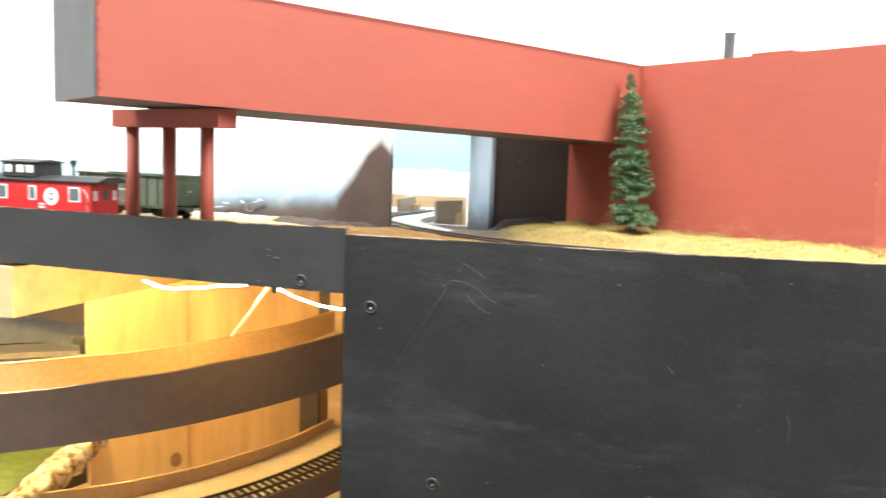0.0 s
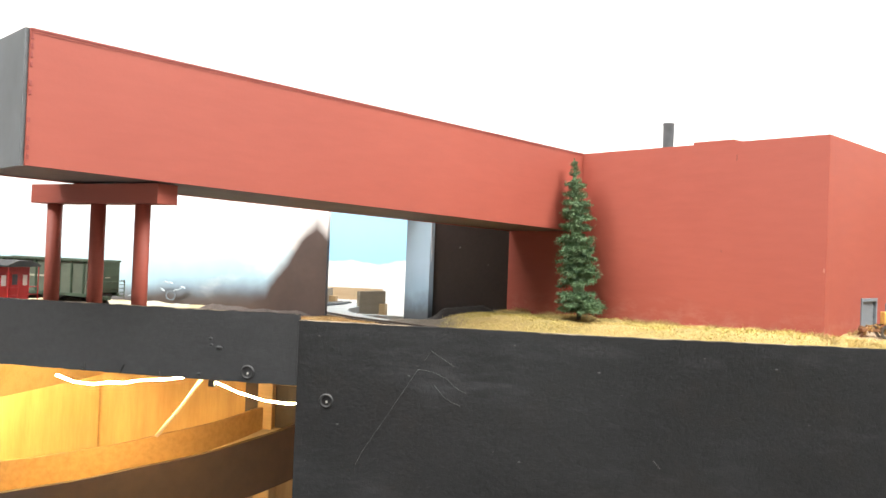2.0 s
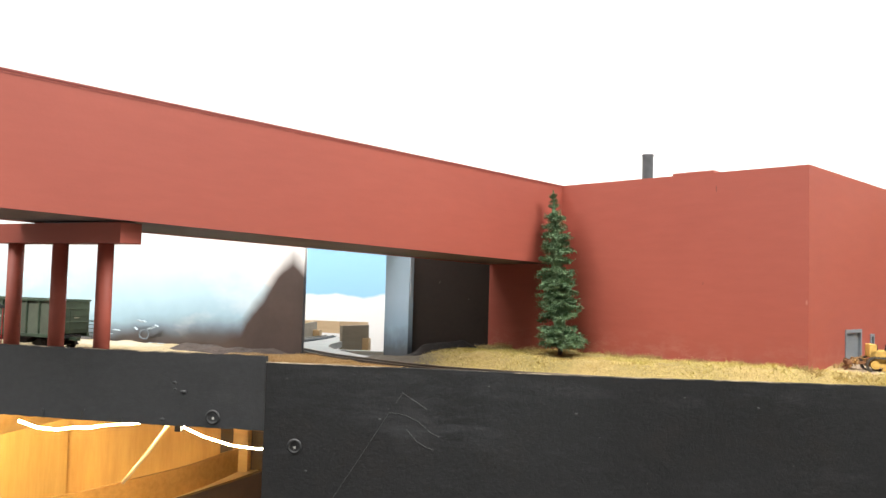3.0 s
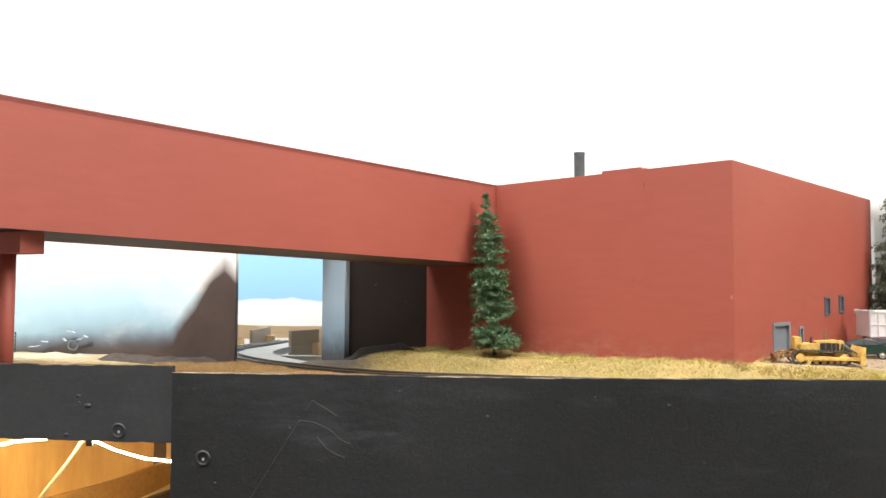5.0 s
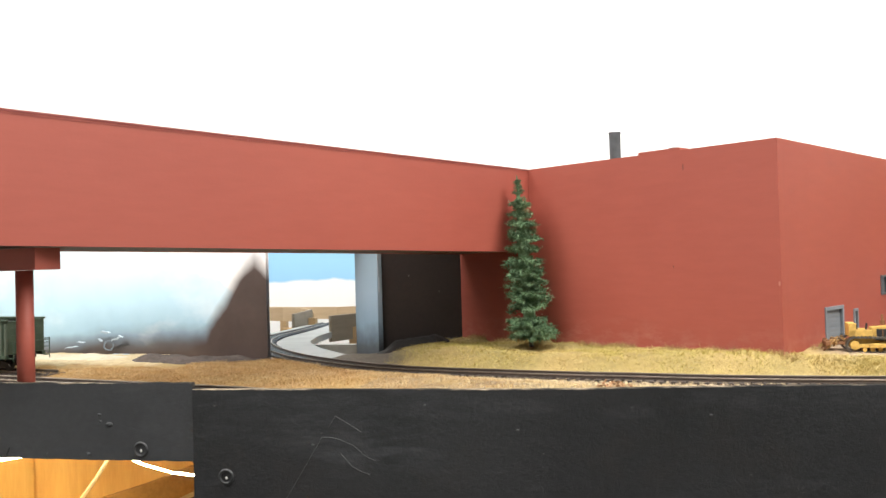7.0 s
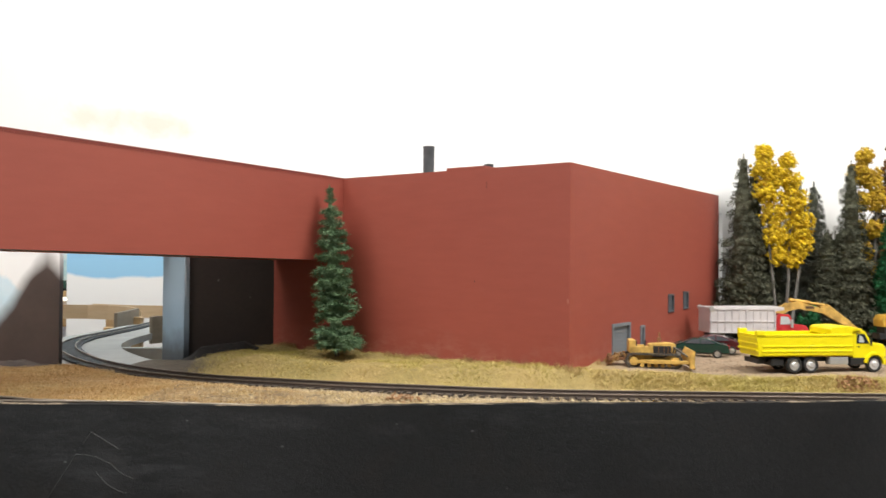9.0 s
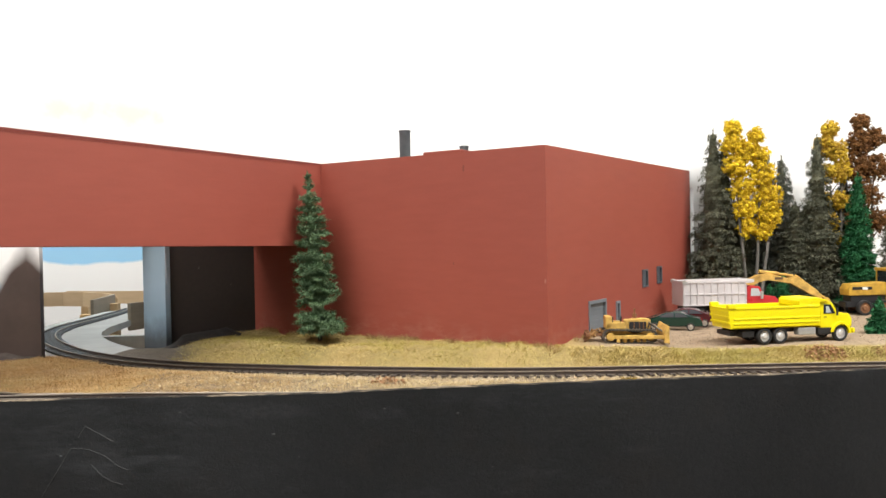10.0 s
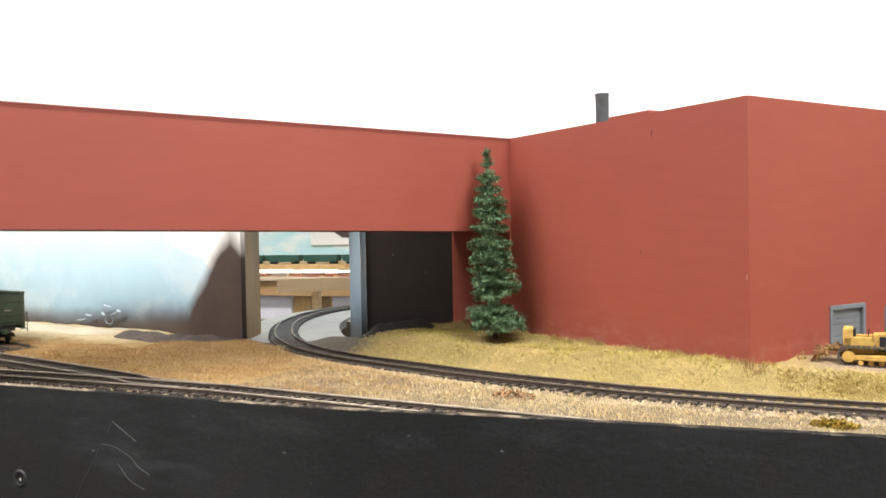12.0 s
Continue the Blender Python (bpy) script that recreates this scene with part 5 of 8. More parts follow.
def open_hopper(m):
    """A ribbed open hopper car; x along it, origin at rail height under its middle."""
    t = thing("hopper_car", m, "weathered dark green hopper car with rust and dust", "railway car")
    L, W, Z0, Z1 = 5.9, 1.52, 1.15, 3.72
    bm = BM()
    for s in (-1, 1):
        box(bm, (-L, s * W - 0.05, Z0), (L, s * W + 0.05, Z1), 0.02)
    ho("side_sheet", bm, GREENSIDE, t, "dusty grey-green side sheets")
    for s in (-1, 1):
        bm = BM()
        box(bm, (s * L - 0.05, -W + 0.05, Z0 + 0.1), (s * L + 0.05, W - 0.05, Z1 - 0.15), 0.02)
        sheet = ho("end_sheet", bm, GREENCAR, t, "dark green end sheet")
        for k in range(5):
            bm = BM()
            box(bm, (s * (L + 0.06) - 0.03, -W + 0.1, Z0 + 0.35 + k * 0.5), (s * (L + 0.06) + 0.03, W - 0.1, Z0 + 0.43 + k * 0.5), 0.01)
            ho("rib", bm, GREENCAR, sheet)
    for s in (-1, 1):
        for k in range(10):
            bm = BM()
            x = -L + 0.25 + k * (2 * L - 0.5) / 9
            prism(bm, [(x - 0.06, s * (W + 0.05)), (x + 0.06, s * (W + 0.05)), (x + 0.04, s * (W + 0.19)), (x - 0.04, s * (W + 0.19))], Z0, Z1 - 0.12, "z")
            ho("side_rib", bm, GREENCAR, t)
        bm = BM()
        box(bm, (-L - 0.08, s * W - 0.12, Z1 - 0.14), (L + 0.08, s * W + 0.20, Z1), 0.02)
        box(bm, (-L - 0.08, s * W - 0.06, Z0 - 0.18), (L + 0.08, s * W + 0.18, Z0 + 0.06), 0.02)
        ho("top_chord", bm, GREENCAR, t)
    bm = BM()
    box(bm, (-L, -0.9, 0.85), (L, 0.9, 1.15), 0.03)
    prism(bm, [(-3.6, 1.15), (-2.6, 0.45), (-1.4, 0.45), (-0.4, 1.15)], -1.3, 1.3, "y", 0.03)
    prism(bm, [(3.6, 1.15), (2.6, 0.45), (1.4, 0.45), (0.4, 1.15)], -1.3, 1.3, "y", 0.03)
    ho("underframe", bm, FRAMEBLACK, t, "black underframe and hopper chutes")
    for s in (-1, 1):
        bm = BM()
        for k in range(5):
            cyl(bm, (s * (L + 0.65), -W + 0.05, 1.0 + k * 0.30), (s * (L + 0.65), -W + 0.55, 1.0 + k * 0.30), 0.03, None, 6)
        for y in (-W + 0.05, W - 0.05):
            cyl(bm, (s * (L + 0.65), y, 0.75), (s * (L + 0.65), y, 2.25), 0.035, None, 6)
            cyl(bm, (s * (L + 0.05), y, 1.0), (s * (L + 0.65), y, 1.0), 0.035, None, 6)
        cyl(bm, (s * (L + 0.65), -W, 2.1), (s * (L + 0.65), W, 2.1), 0.03, None, 6)
        box(bm, (s * (L + 0.35) - 0.35, -0.2, 0.72), (s * (L + 0.35) + 0.35, 0.2, 0.98), 0.03)
        cyl(bm, (s * (L + 0.35), 0.5, 1.2), (s * (L + 0.35), 0.5, 2.9), 0.03, None, 6)
        ho("end_rail", bm, GREENCAR, t, "thin green grab irons and end rails")
    bm = BM()
    prism(bm, [(-L + 0.1, Z1 - 0.5), (-2, Z1 - 0.28), (0, Z1 - 0.4), (2, Z1 - 0.28), (L - 0.1, Z1 - 0.5), (L - 0.1, Z0 + 0.1), (-L + 0.1, Z0 + 0.1)], -W + 0.05, W - 0.05, "y")
    ho("load", bm, plain("dark_load", (0.03, 0.028, 0.026), 0.9, vary=0.4), t)
    faded = plain("faded_lettering", (0.33, 0.32, 0.25), 0.7)
    for s in (-1, 1):
        bm = BM()
        box(bm, (-2.2, s * (W + 0.056) - 0.006, 2.3), (0.6, s * (W + 0.056) + 0.006, 2.45))
        ho("lettering", bm, faded, t, "faded line of small marks")
        bm = BM()
        box(bm, (s * (L + 0.08) - 0.015, -0.55, 2.35), (s * (L + 0.08) + 0.015, -0.1, 2.42))
        ho("lettering", bm, faded, t, "faded mark on the end sheet")
    for x in (-4.3, 4.3):
        rail_truck(t, x)
    return t


hop_d = Vector((math.cos(radians(SIDE_ANG)), math.sin(radians(SIDE_ANG))))
hop_c = Vector((-0.2704, 0.9195))
track("storage_track", [(hop_c.x + hop_d.x * k, hop_c.y + hop_d.y * k) for k in (-0.095, -0.06, -0.03, 0.0, 0.03, 0.06, 0.09, 0.12, 0.2, 0.28)], "short storage track under the hopper car", TIEME)
open_hopper(pose(hop_c.x, hop_c.y, RAIL_TOP, 0, 0, SIDE_ANG))


def caboose(m):
    t = thing("caboose", m, "bright red caboose with black roof and cupola", "railway car")
    L, W, Z0, Z1 = 4.6, 1.45, 0.95, 3.25
    bm = BM()
    box(bm, (-L, -W, Z0), (L, W, Z1), 0.03)
    ho("body", bm, CABRED, t)
    bm = BM()
    prism(bm, [(-W - 0.14, Z1), (W + 0.14, Z1), (W + 0.14, Z1 + 0.10), (0.6, Z1 + 0.42), (-0.6, Z1 + 0.42), (-W - 0.14, Z1 + 0.10)], -L - 0.75, L + 0.75, "x", 0.02)
    ho("roof", bm, CABBLACK, t, "black peaked roof")
    bm = BM()
    box(bm, (-3.2, -W + 0.12, Z1 + 0.25), (-0.3, W - 0.12, Z1 + 1.28), 0.03)
    cup = ho("cupola", bm, CABBLACK, t, "black cupola with white window panes")
    bm = BM()
    prism(bm, [(-W, Z1 + 1.28), (W, Z1 + 1.28), (W, Z1 + 1.36), (0, Z1 + 1.52), (-W, Z1 + 1.36)], -3.4, -0.1, "x", 0.02)
    ho("cupola_roof", bm, CABBLACK, cup)
    for s in (-1, 1):
        for x in (-2.65, -1.6, -0.75):
            bm = BM()
            box(bm, (x - 0.30, s * (W - 0.12) - 0.02, Z1 + 0.58), (x + 0.26, s * (W - 0.12) + 0.02, Z1 + 1.12), 0.01)
            ho("window", bm, WHITEPAINT, cup, "pale cupola window")
        for x, w in ((3.2, 0.42), (-0.45, 0.24), (-3.2, 0.42)):
            bm = BM()
            box(bm, (x - w - 0.09, s * W - 0.03, 1.88), (x + w + 0.09, s * W + 0.03, 2.92), 0.02)
            fr = ho("window", bm, WHITEPAINT, t, "white-framed side window")
            bm = BM()
            box(bm, (x - w, s * W - 0.045, 1.97), (x + w, s * W + 0.045, 2.83), 0.02)
            ho("pane", bm, GLASSGREY, fr)
        bm = BM()
        cyl(bm, (1.2, s * W - 0.02, 2.2), (1.2, s * W + 0.02, 2.2), 0.62, None, 28)
        cyl(bm, (1.2, s * W - 0.03, 2.2), (1.2, s * W + 0.03, 2.2), 0.16, None, 20)
        em = ho("round_emblem", bm, WHITEPAINT, t, "plain white disc emblem")
        bm = BM()
        cyl(bm, (1.2, s * W - 0.028, 2.2), (1.2, s * W + 0.028, 2.2), 0.30, None, 20)
        ho("emblem_centre", bm, GLASSGREY, em)
        bm = BM()
        for k in range(2):
            box(bm, (0.1, s * W - 0.012, 1.35 + k * 0.22), (0.6, s * W + 0.012, 1.47 + k * 0.22))
        ho("lettering", bm, WHITEPAINT, t, "small white marks")
    for s in (-1, 1):
        bm = BM()
        box(bm, (s * L, -W, 0.86), (s * (L + 0.72), W, 0.98), 0.02) if s > 0 else box(bm, (s * (L + 0.72), -W, 0.86), (s * L, W, 0.98), 0.02)
        for y in (-W + 0.04, -0.45, 0.45, W - 0.04):
            cyl(bm, (s * (L + 0.68), y, 0.9), (s * (L + 0.68), y, 1.95 if abs(y) < 1 else 3.28), 0.035, None, 6)
        for z in (1.45, 1.95):
            for y0, y1 in ((-W + 0.04, -0.45), (0.45, W - 0.04)):
                cyl(bm, (s * (L + 0.68), y0, z), (s * (L + 0.68), y1, z), 0.03, None, 6)
        ho("platform_rail", bm, CABRED, t, "red end platform with grab rails")
        bm = BM()
        box(bm, (s * L - 0.03, -0.42, 1.0), (s * L + 0.03, 0.42, 2.95), 0.02)
        d = ho("door", bm, CABRED, t)
        bm = BM()
        box(bm, (s * L - 0.045, -0.26, 2.05), (s * L + 0.045, 0.26, 2.75), 0.02)
        ho("pane", bm, GLASSGREY, d)
        for y in (-1.0, 1.0):
            bm = BM()
            box(bm, (s * L - 0.04, y - 0.2, 2.0), (s * L + 0.04, y + 0.2, 2.7), 0.02)
            ho("window", bm, WHITEPAINT, t, "white end window")
        for y in (-W - 0.05, W + 0.05):
            bm = BM()
            tube(bm, [(s * (L - 0.30), y, 1.2), (s * (L - 0.22), y * 1.03, 1.3), (s * (L - 0.22), y * 1.03, 2.35), (s * (L - 0.5), y * 1.03, 2.75), (s * (L - 0.55), y, 2.78)], 0.04, 6)
            ho("grab_iron", bm, WHITEPAINT, t, "white curved grab iron")
    bm = BM()
    cyl(bm, (1.5, 0.45, Z1 + 0.2), (1.5, 0.45, Z1 + 1.1), 0.09, None, 10)
    cyl(bm, (1.5, 0.45, Z1 + 1.05), (1.5, 0.45, Z1 + 1.25), 0.2, 0.12, 10)
    box(bm, (1.3, 0.3, Z1 + 1.2), (1.7, 0.6, Z1 + 1.55), 0.04)
    ho("chimney", bm, CABBLACK, t, "black stove chimney")
    bm = BM()
    box(bm, (-L, -0.8, 0.7), (L, 0.8, 0.95), 0.03)
    ho("underframe", bm, FRAMEBLACK, t)
    for x in (-3.3, 3.3):
        rail_truck(t, x)
    return t


caboose(pose(-0.200 - 5.35 * K, front_y(-0.3), RAIL_TOP, 0, 0, 0))

# ---- vehicles on the gravel lot ----
YELLOWCAT = plain("dusty_machine_yellow", (0.50, 0.31, 0.072), 0.75, vary=0.5, coarse=160)
YELLOWBRIGHT = plain("vivid_yellow_plastic", (0.80, 0.68, 0.005), 0.35, vary=0.05)
GREYBOX = plain("pale_grey_metal_box", (0.58, 0.55, 0.55), 0.5, 0.1, vary=0.12)
TRUCKRED = plain("cherry_red_cab", (0.45, 0.03, 0.035), 0.3, vary=0.08)
SEDANGREEN = plain("dark_green_car_lacquer", (0.008, 0.040, 0.028), 0.2, vary=0.1, bumpy=0)
MAROON = plain("maroon_car_lacquer", (0.075, 0.009, 0.013), 0.25, vary=0.1, bumpy=0)
SILVERTANK = plain("silver_fuel_tank", (0.55, 0.55, 0.53), 0.35, 0.6)
TRACKSTEEL = plain("worn_track_steel", (0.10, 0.09, 0.075), 0.5, 0.5, vary=0.35)
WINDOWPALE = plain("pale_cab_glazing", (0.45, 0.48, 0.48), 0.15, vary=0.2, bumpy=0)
CARGLASS = plain("smoky_car_glazing", (0.055, 0.058, 0.066), 0.12, vary=0.1, bumpy=0)
GRADERYELLOW = plain("amber_machine_yellow", (0.46, 0.27, 0.030), 0.6, vary=0.35, coarse=120)
SILVERRIM = plain("bright_silver_rim", (0.72, 0.72, 0.72), 0.35, 0.5, vary=0.1)
LAMPRED = plain("red_lamp_lens", (0.35, 0.01, 0.01), 0.2)
RUSTY = plain("rusty_brown_steel", (0.17, 0.075, 0.03), 0.8, vary=0.35)
LOT = 1.4672   # dozer's end; the rest of the lot lies a little lower
LOT2 = 1.4647


def yellow_dump_truck(m):
    t = thing("dump_truck", m, "vivid yellow six-wheel dump truck parked on gravel", "truck")
    # dump body as a tub with open top
    bm = BM()
    W = 1.22
    for s in (-1, 1):
        prism(bm, [(0.35, 1.22), (7.05, 1.22), (7.05, 2.62), (0.12, 2.62)], s * W - 0.06, s * W + 0.06, "y", 0.02)
    box(bm, (0.4, -W, 1.15), (7.05, W, 1.26), 0.01)
    box(bm, (6.95, -W, 1.26), (7.07, W, 3.15), 0.02)
    body = ho("dump_body", bm, YELLOWBRIGHT, t)
    for s in (-1, 1):
        for z0, z1 in ((1.42, 1.56), (1.76, 1.90), (2.48, 2.66)):
            bm = BM()
            prism(bm, [(s * (W + 0.05), z0), (s * (W + 0.05), z1), (s * (W + 0.10), z1 - 0.03), (s * (W + 0.10), z0 + 0.03)], 0.45 if z0 < 2 else 0.1, 7.0, "x")
            ho("rib", bm, YELLOWBRIGHT, body)
    bm = BM()
    prism(bm, [(0.36, 1.15), (0.22, 1.15), (0.0, 2.60), (0.12, 2.62)], -W - 0.08, W + 0.08, "y", 0.02)
    for z in (1.5, 1.9, 2.3):
        box(bm, (0.02, -W - 0.06, z), (0.14, W + 0.06, z + 0.14), 0.02)
    for s in (-1, 1):
        box(bm, (0.0, s * (W - 0.02) - 0.16, 2.55), (0.62, s * (W - 0.02) + 0.16, 2.88), 0.06)
    ho("tailgate", bm, YELLOWBRIGHT, body, "yellow ribbed tailgate")
    bm = BM()
    prism(bm, [(5.45, 2.60), (5.45, 2.95), (5.60, 3.12), (6.9, 3.15), (7.75, 2.98), (7.75, 2.88), (7.0, 2.88), (7.0, 2.60)], -W - 0.04, W + 0.04, "y", 0.04)
    ho("cab_shield", bm, YELLOWBRIGHT, body, "raised yellow cab shield")
    # chassis
    bm = BM()
    for s in (-1, 1):
        box(bm, (0.55, s * 0.45 - 0.08, 0.72), (9.2, s * 0.45 + 0.08, 1.08), 0.02)
    box(bm, (0.35, -0.95, 0.62), (0.75, 0.95, 0.95), 0.03)
    for x in (2.85, 4.05):
        box(bm, (x - 0.14, -0.9, 0.40), (x + 0.14, 0.9, 0.66), 0.03)
    box(bm, (8.6, -0.9, 0.42), (8.85, 0.9, 0.64), 0.03)
    box(bm, (7.0, -1.12, 0.52), (8.05, 1.12, 0.98), 0.04)
    box(bm, (1.2, -1.1, 0.5), (2.1, 1.1, 0.95), 0.05)
    ho("chassis", bm, FRAMEBLACK, t, "matt black chassis rails")
    bm = BM()
    box(bm, (1.2, -1.0, 1.085), (6.9, 1.0, 1.148), 0.01)
    ho("body_pad", bm, plain("amber_wood_pad", (0.45, 0.22, 0.03), 0.6), t, "amber strip under the body")
    bm = BM()
    box(bm, (5.40, -1.22, 0.56), (6.75, -0.62, 1.07), 0.06)
    for x in (5.7, 6.1, 6.5):
        box(bm, (x, -1.235, 0.56), (x + 0.05, -0.62, 1.075), 0.01)
    ho("fuel_tank", bm, SILVERTANK, t, "silver step tank")
    # cab and bonnet
    bm = BM()
    prism(bm, [(7.15, 0.98), (8.55, 0.98), (8.60, 1.95), (8.15, 2.72), (8.0, 2.86), (7.2, 2.86), (7.12, 2.75)], -1.12, 1.12, "y", 0.07)
    cab = ho("cab", bm, YELLOWBRIGHT, t)
    for s in (-1, 1):
        bm = BM()
        prism(bm, [(7.42, 1.98), (8.36, 1.98), (8.0, 2.62), (7.45, 2.66)], s * 1.12 - 0.02, s * 1.12 + 0.02, "y")
        ho("side_window", bm, GLASSDARK, cab, "dark cab window")
        # Pale patch on the dark pane: a reflection put into colour.
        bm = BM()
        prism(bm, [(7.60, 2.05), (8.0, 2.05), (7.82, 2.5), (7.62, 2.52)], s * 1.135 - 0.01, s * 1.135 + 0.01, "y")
        ho("window_post", bm, WINDOWPALE, cab, "pale patch standing for a reflection in the window")
        bm = BM()
        box(bm, (8.32, s * 1.30 - 0.06, 1.85), (8.44, s * 1.30 + 0.06, 2.40), 0.03)
        ho("mirror", bm, FRAMEBLACK, cab)
        bm = BM()
        box(bm, (7.46, s * 1.14 - 0.015, 1.72), (7.66, s * 1.14 + 0.015, 1.78), 0.005)
        ho("door_handle", bm, FRAMEBLACK, cab)
    bm = BM()
    prism(bm, [(8.205, 2.66), (8.655, 1.99), (8.66, 2.02), (8.22, 2.70)], -0.98, 0.98, "y")
    ho("windscreen", bm, GLASSDARK, cab)
    bm = BM()
    prism(bm, [(8.5, 1.0), (9.05, 1.15), (9.5, 0.98), (9.75, 0.95), (9.78, 1.55), (9.55, 1.92), (8.58, 2.06)], -0.98, 0.98, "y", 0.10)
    ho("bonnet", bm, YELLOWBRIGHT, t)
    for s in (-1, 1):
        bm = BM()
        pts = [(8.75 + 0.78 * math.cos(radians(a)), 0.60 + 0.80 * math.sin(radians(a))) for a in range(175, -6, -15)]
        pts2 = [(8.75 + 0.62 * math.cos(radians(a)), 0.60 + 0.64 * math.sin(radians(a))) for a in range(-5, 176, 15)]
        prism(bm, pts + pts2, s * 1.05 - 0.20, s * 1.05 + 0.20, "y", 0.02)
        ho("wing", bm, YELLOWBRIGHT, t)
        bm = BM()
        cyl(bm, (9.70, s * 0.72, 1.38), (9.80, s * 0.72, 1.38), 0.15, 0.13, 16)
        ho("headlight", bm, WINDOWPALE, t, "round pale headlight")
    bm = BM()
    box(bm, (9.70, -1.15, 0.55), (9.88, 1.15, 0.90), 0.04)
    ho("bumper", bm, YELLOWBRIGHT, t)
    for x in (2.85, 4.05):
        for s in (-1, 1):
            wheel(t, x, s * 0.95, 0.56, 0.56, 0.52, RUBBER, SILVERRIM)
    for s in (-1, 1):
        wheel(t, 8.75, s * 1.0, 0.56, 0.56, 0.34, RUBBER, SILVERRIM)
    return t


yellow_dump_truck(pose(0.5235, 0.9085, LOT2, 0, 0, 8) @ pose(0, 1.1 * K, 0) @ Matrix.Scale(0.955, 4))


def grey_box_truck(m):
    t = thing("tipper_truck", m, "red-cab tipper truck with a ribbed pale grey box", "truck")
    W = 1.25
    bm = BM()
    box(bm, (0, -W, 1.25), (5.4, W, 3.25), 0.03)
    prism(bm, [(5.4, 3.0), (6.1, 3.1), (6.1, 3.35), (0.0, 3.3), (0, 3.2)], -W - 0.03, W + 0.03, "y", 0.03)
    body = ho("box_body", bm, GREYBOX, t, "pale grey ribbed metal box")
    for s in (-1, 1):
        for k in range(10):
            bm = BM()
            x = 0.05 + k * 0.585
            box(bm, (x, s * W - 0.08, 1.25), (x + 0.09, s * W + 0.08, 3.22), 0.015)
            ho("rib", bm, GREYBOX, body)
        for z in (1.25, 2.15, 3.12):
            bm = BM()
            box(bm, (0, s * W - 0.07, z), (5.4, s * W + 0.07, z + 0.1), 0.015)
            ho("rail", bm, GREYBOX, body)
        bm = BM()
        cyl(bm, (0.12, s * W - 0.12, 3.2), (0.12, s * W + 0.12, 3.2), 0.2, None, 14)
        ho("hinge", bm, SILVERTANK, body)
    bm = BM()
    for s in (-1, 1):
        box(bm, (0.2, s * 0.45 - 0.08, 0.75), (8.0, s * 0.45 + 0.08, 1.15), 0.02)
    ho("chassis", bm, FRAMEBLACK, t)
    bm = BM()
    prism(bm, [(5.55, 1.0), (7.0, 1.0), (7.05, 1.95), (6.65, 2.75), (5.65, 2.80), (5.52, 2.6)], -1.1, 1.1, "y", 0.07)
    cab = ho("cab", bm, TRUCKRED, t, "cherry red truck cab")
    for s in (-1, 1):
        bm = BM()
        prism(bm, [(5.85, 1.95), (6.80, 1.95), (6.5, 2.58), (5.9, 2.6)], s * 1.1 - 0.02, s * 1.1 + 0.02, "y")
        ho("side_window", bm, WINDOWPALE, cab, "pale cab window")
        bm = BM()
        box(bm, (6.65, s * 1.28 - 0.06, 1.7), (6.85, s * 1.28 + 0.06, 2.35), 0.03)
        ho("mirror", bm, SILVERTANK, cab)
    bm = BM()
    prism(bm, [(7.0, 0.9), (8.3, 0.9), (8.35, 1.55), (8.1, 1.85), (7.05, 2.0)], -0.95, 0.95, "y", 0.1)
    ho("bonnet", bm, TRUCKRED, t)
    for x in (1.6, 2.8):
        for s in (-1, 1):
            wheel(t, x, s * 0.95, 0.52, 0.52, 0.5, RUBBER, CHROME)
    for s in (-1, 1):
        wheel(t, 7.5, s * 1.0, 0.52, 0.52, 0.33, RUBBER, CHROME)


grey_box_truck(pose(0.5430, 1.088, LOT2 + 0.001, 0, 0, 3) @ Matrix.Scale(1.02, 4))


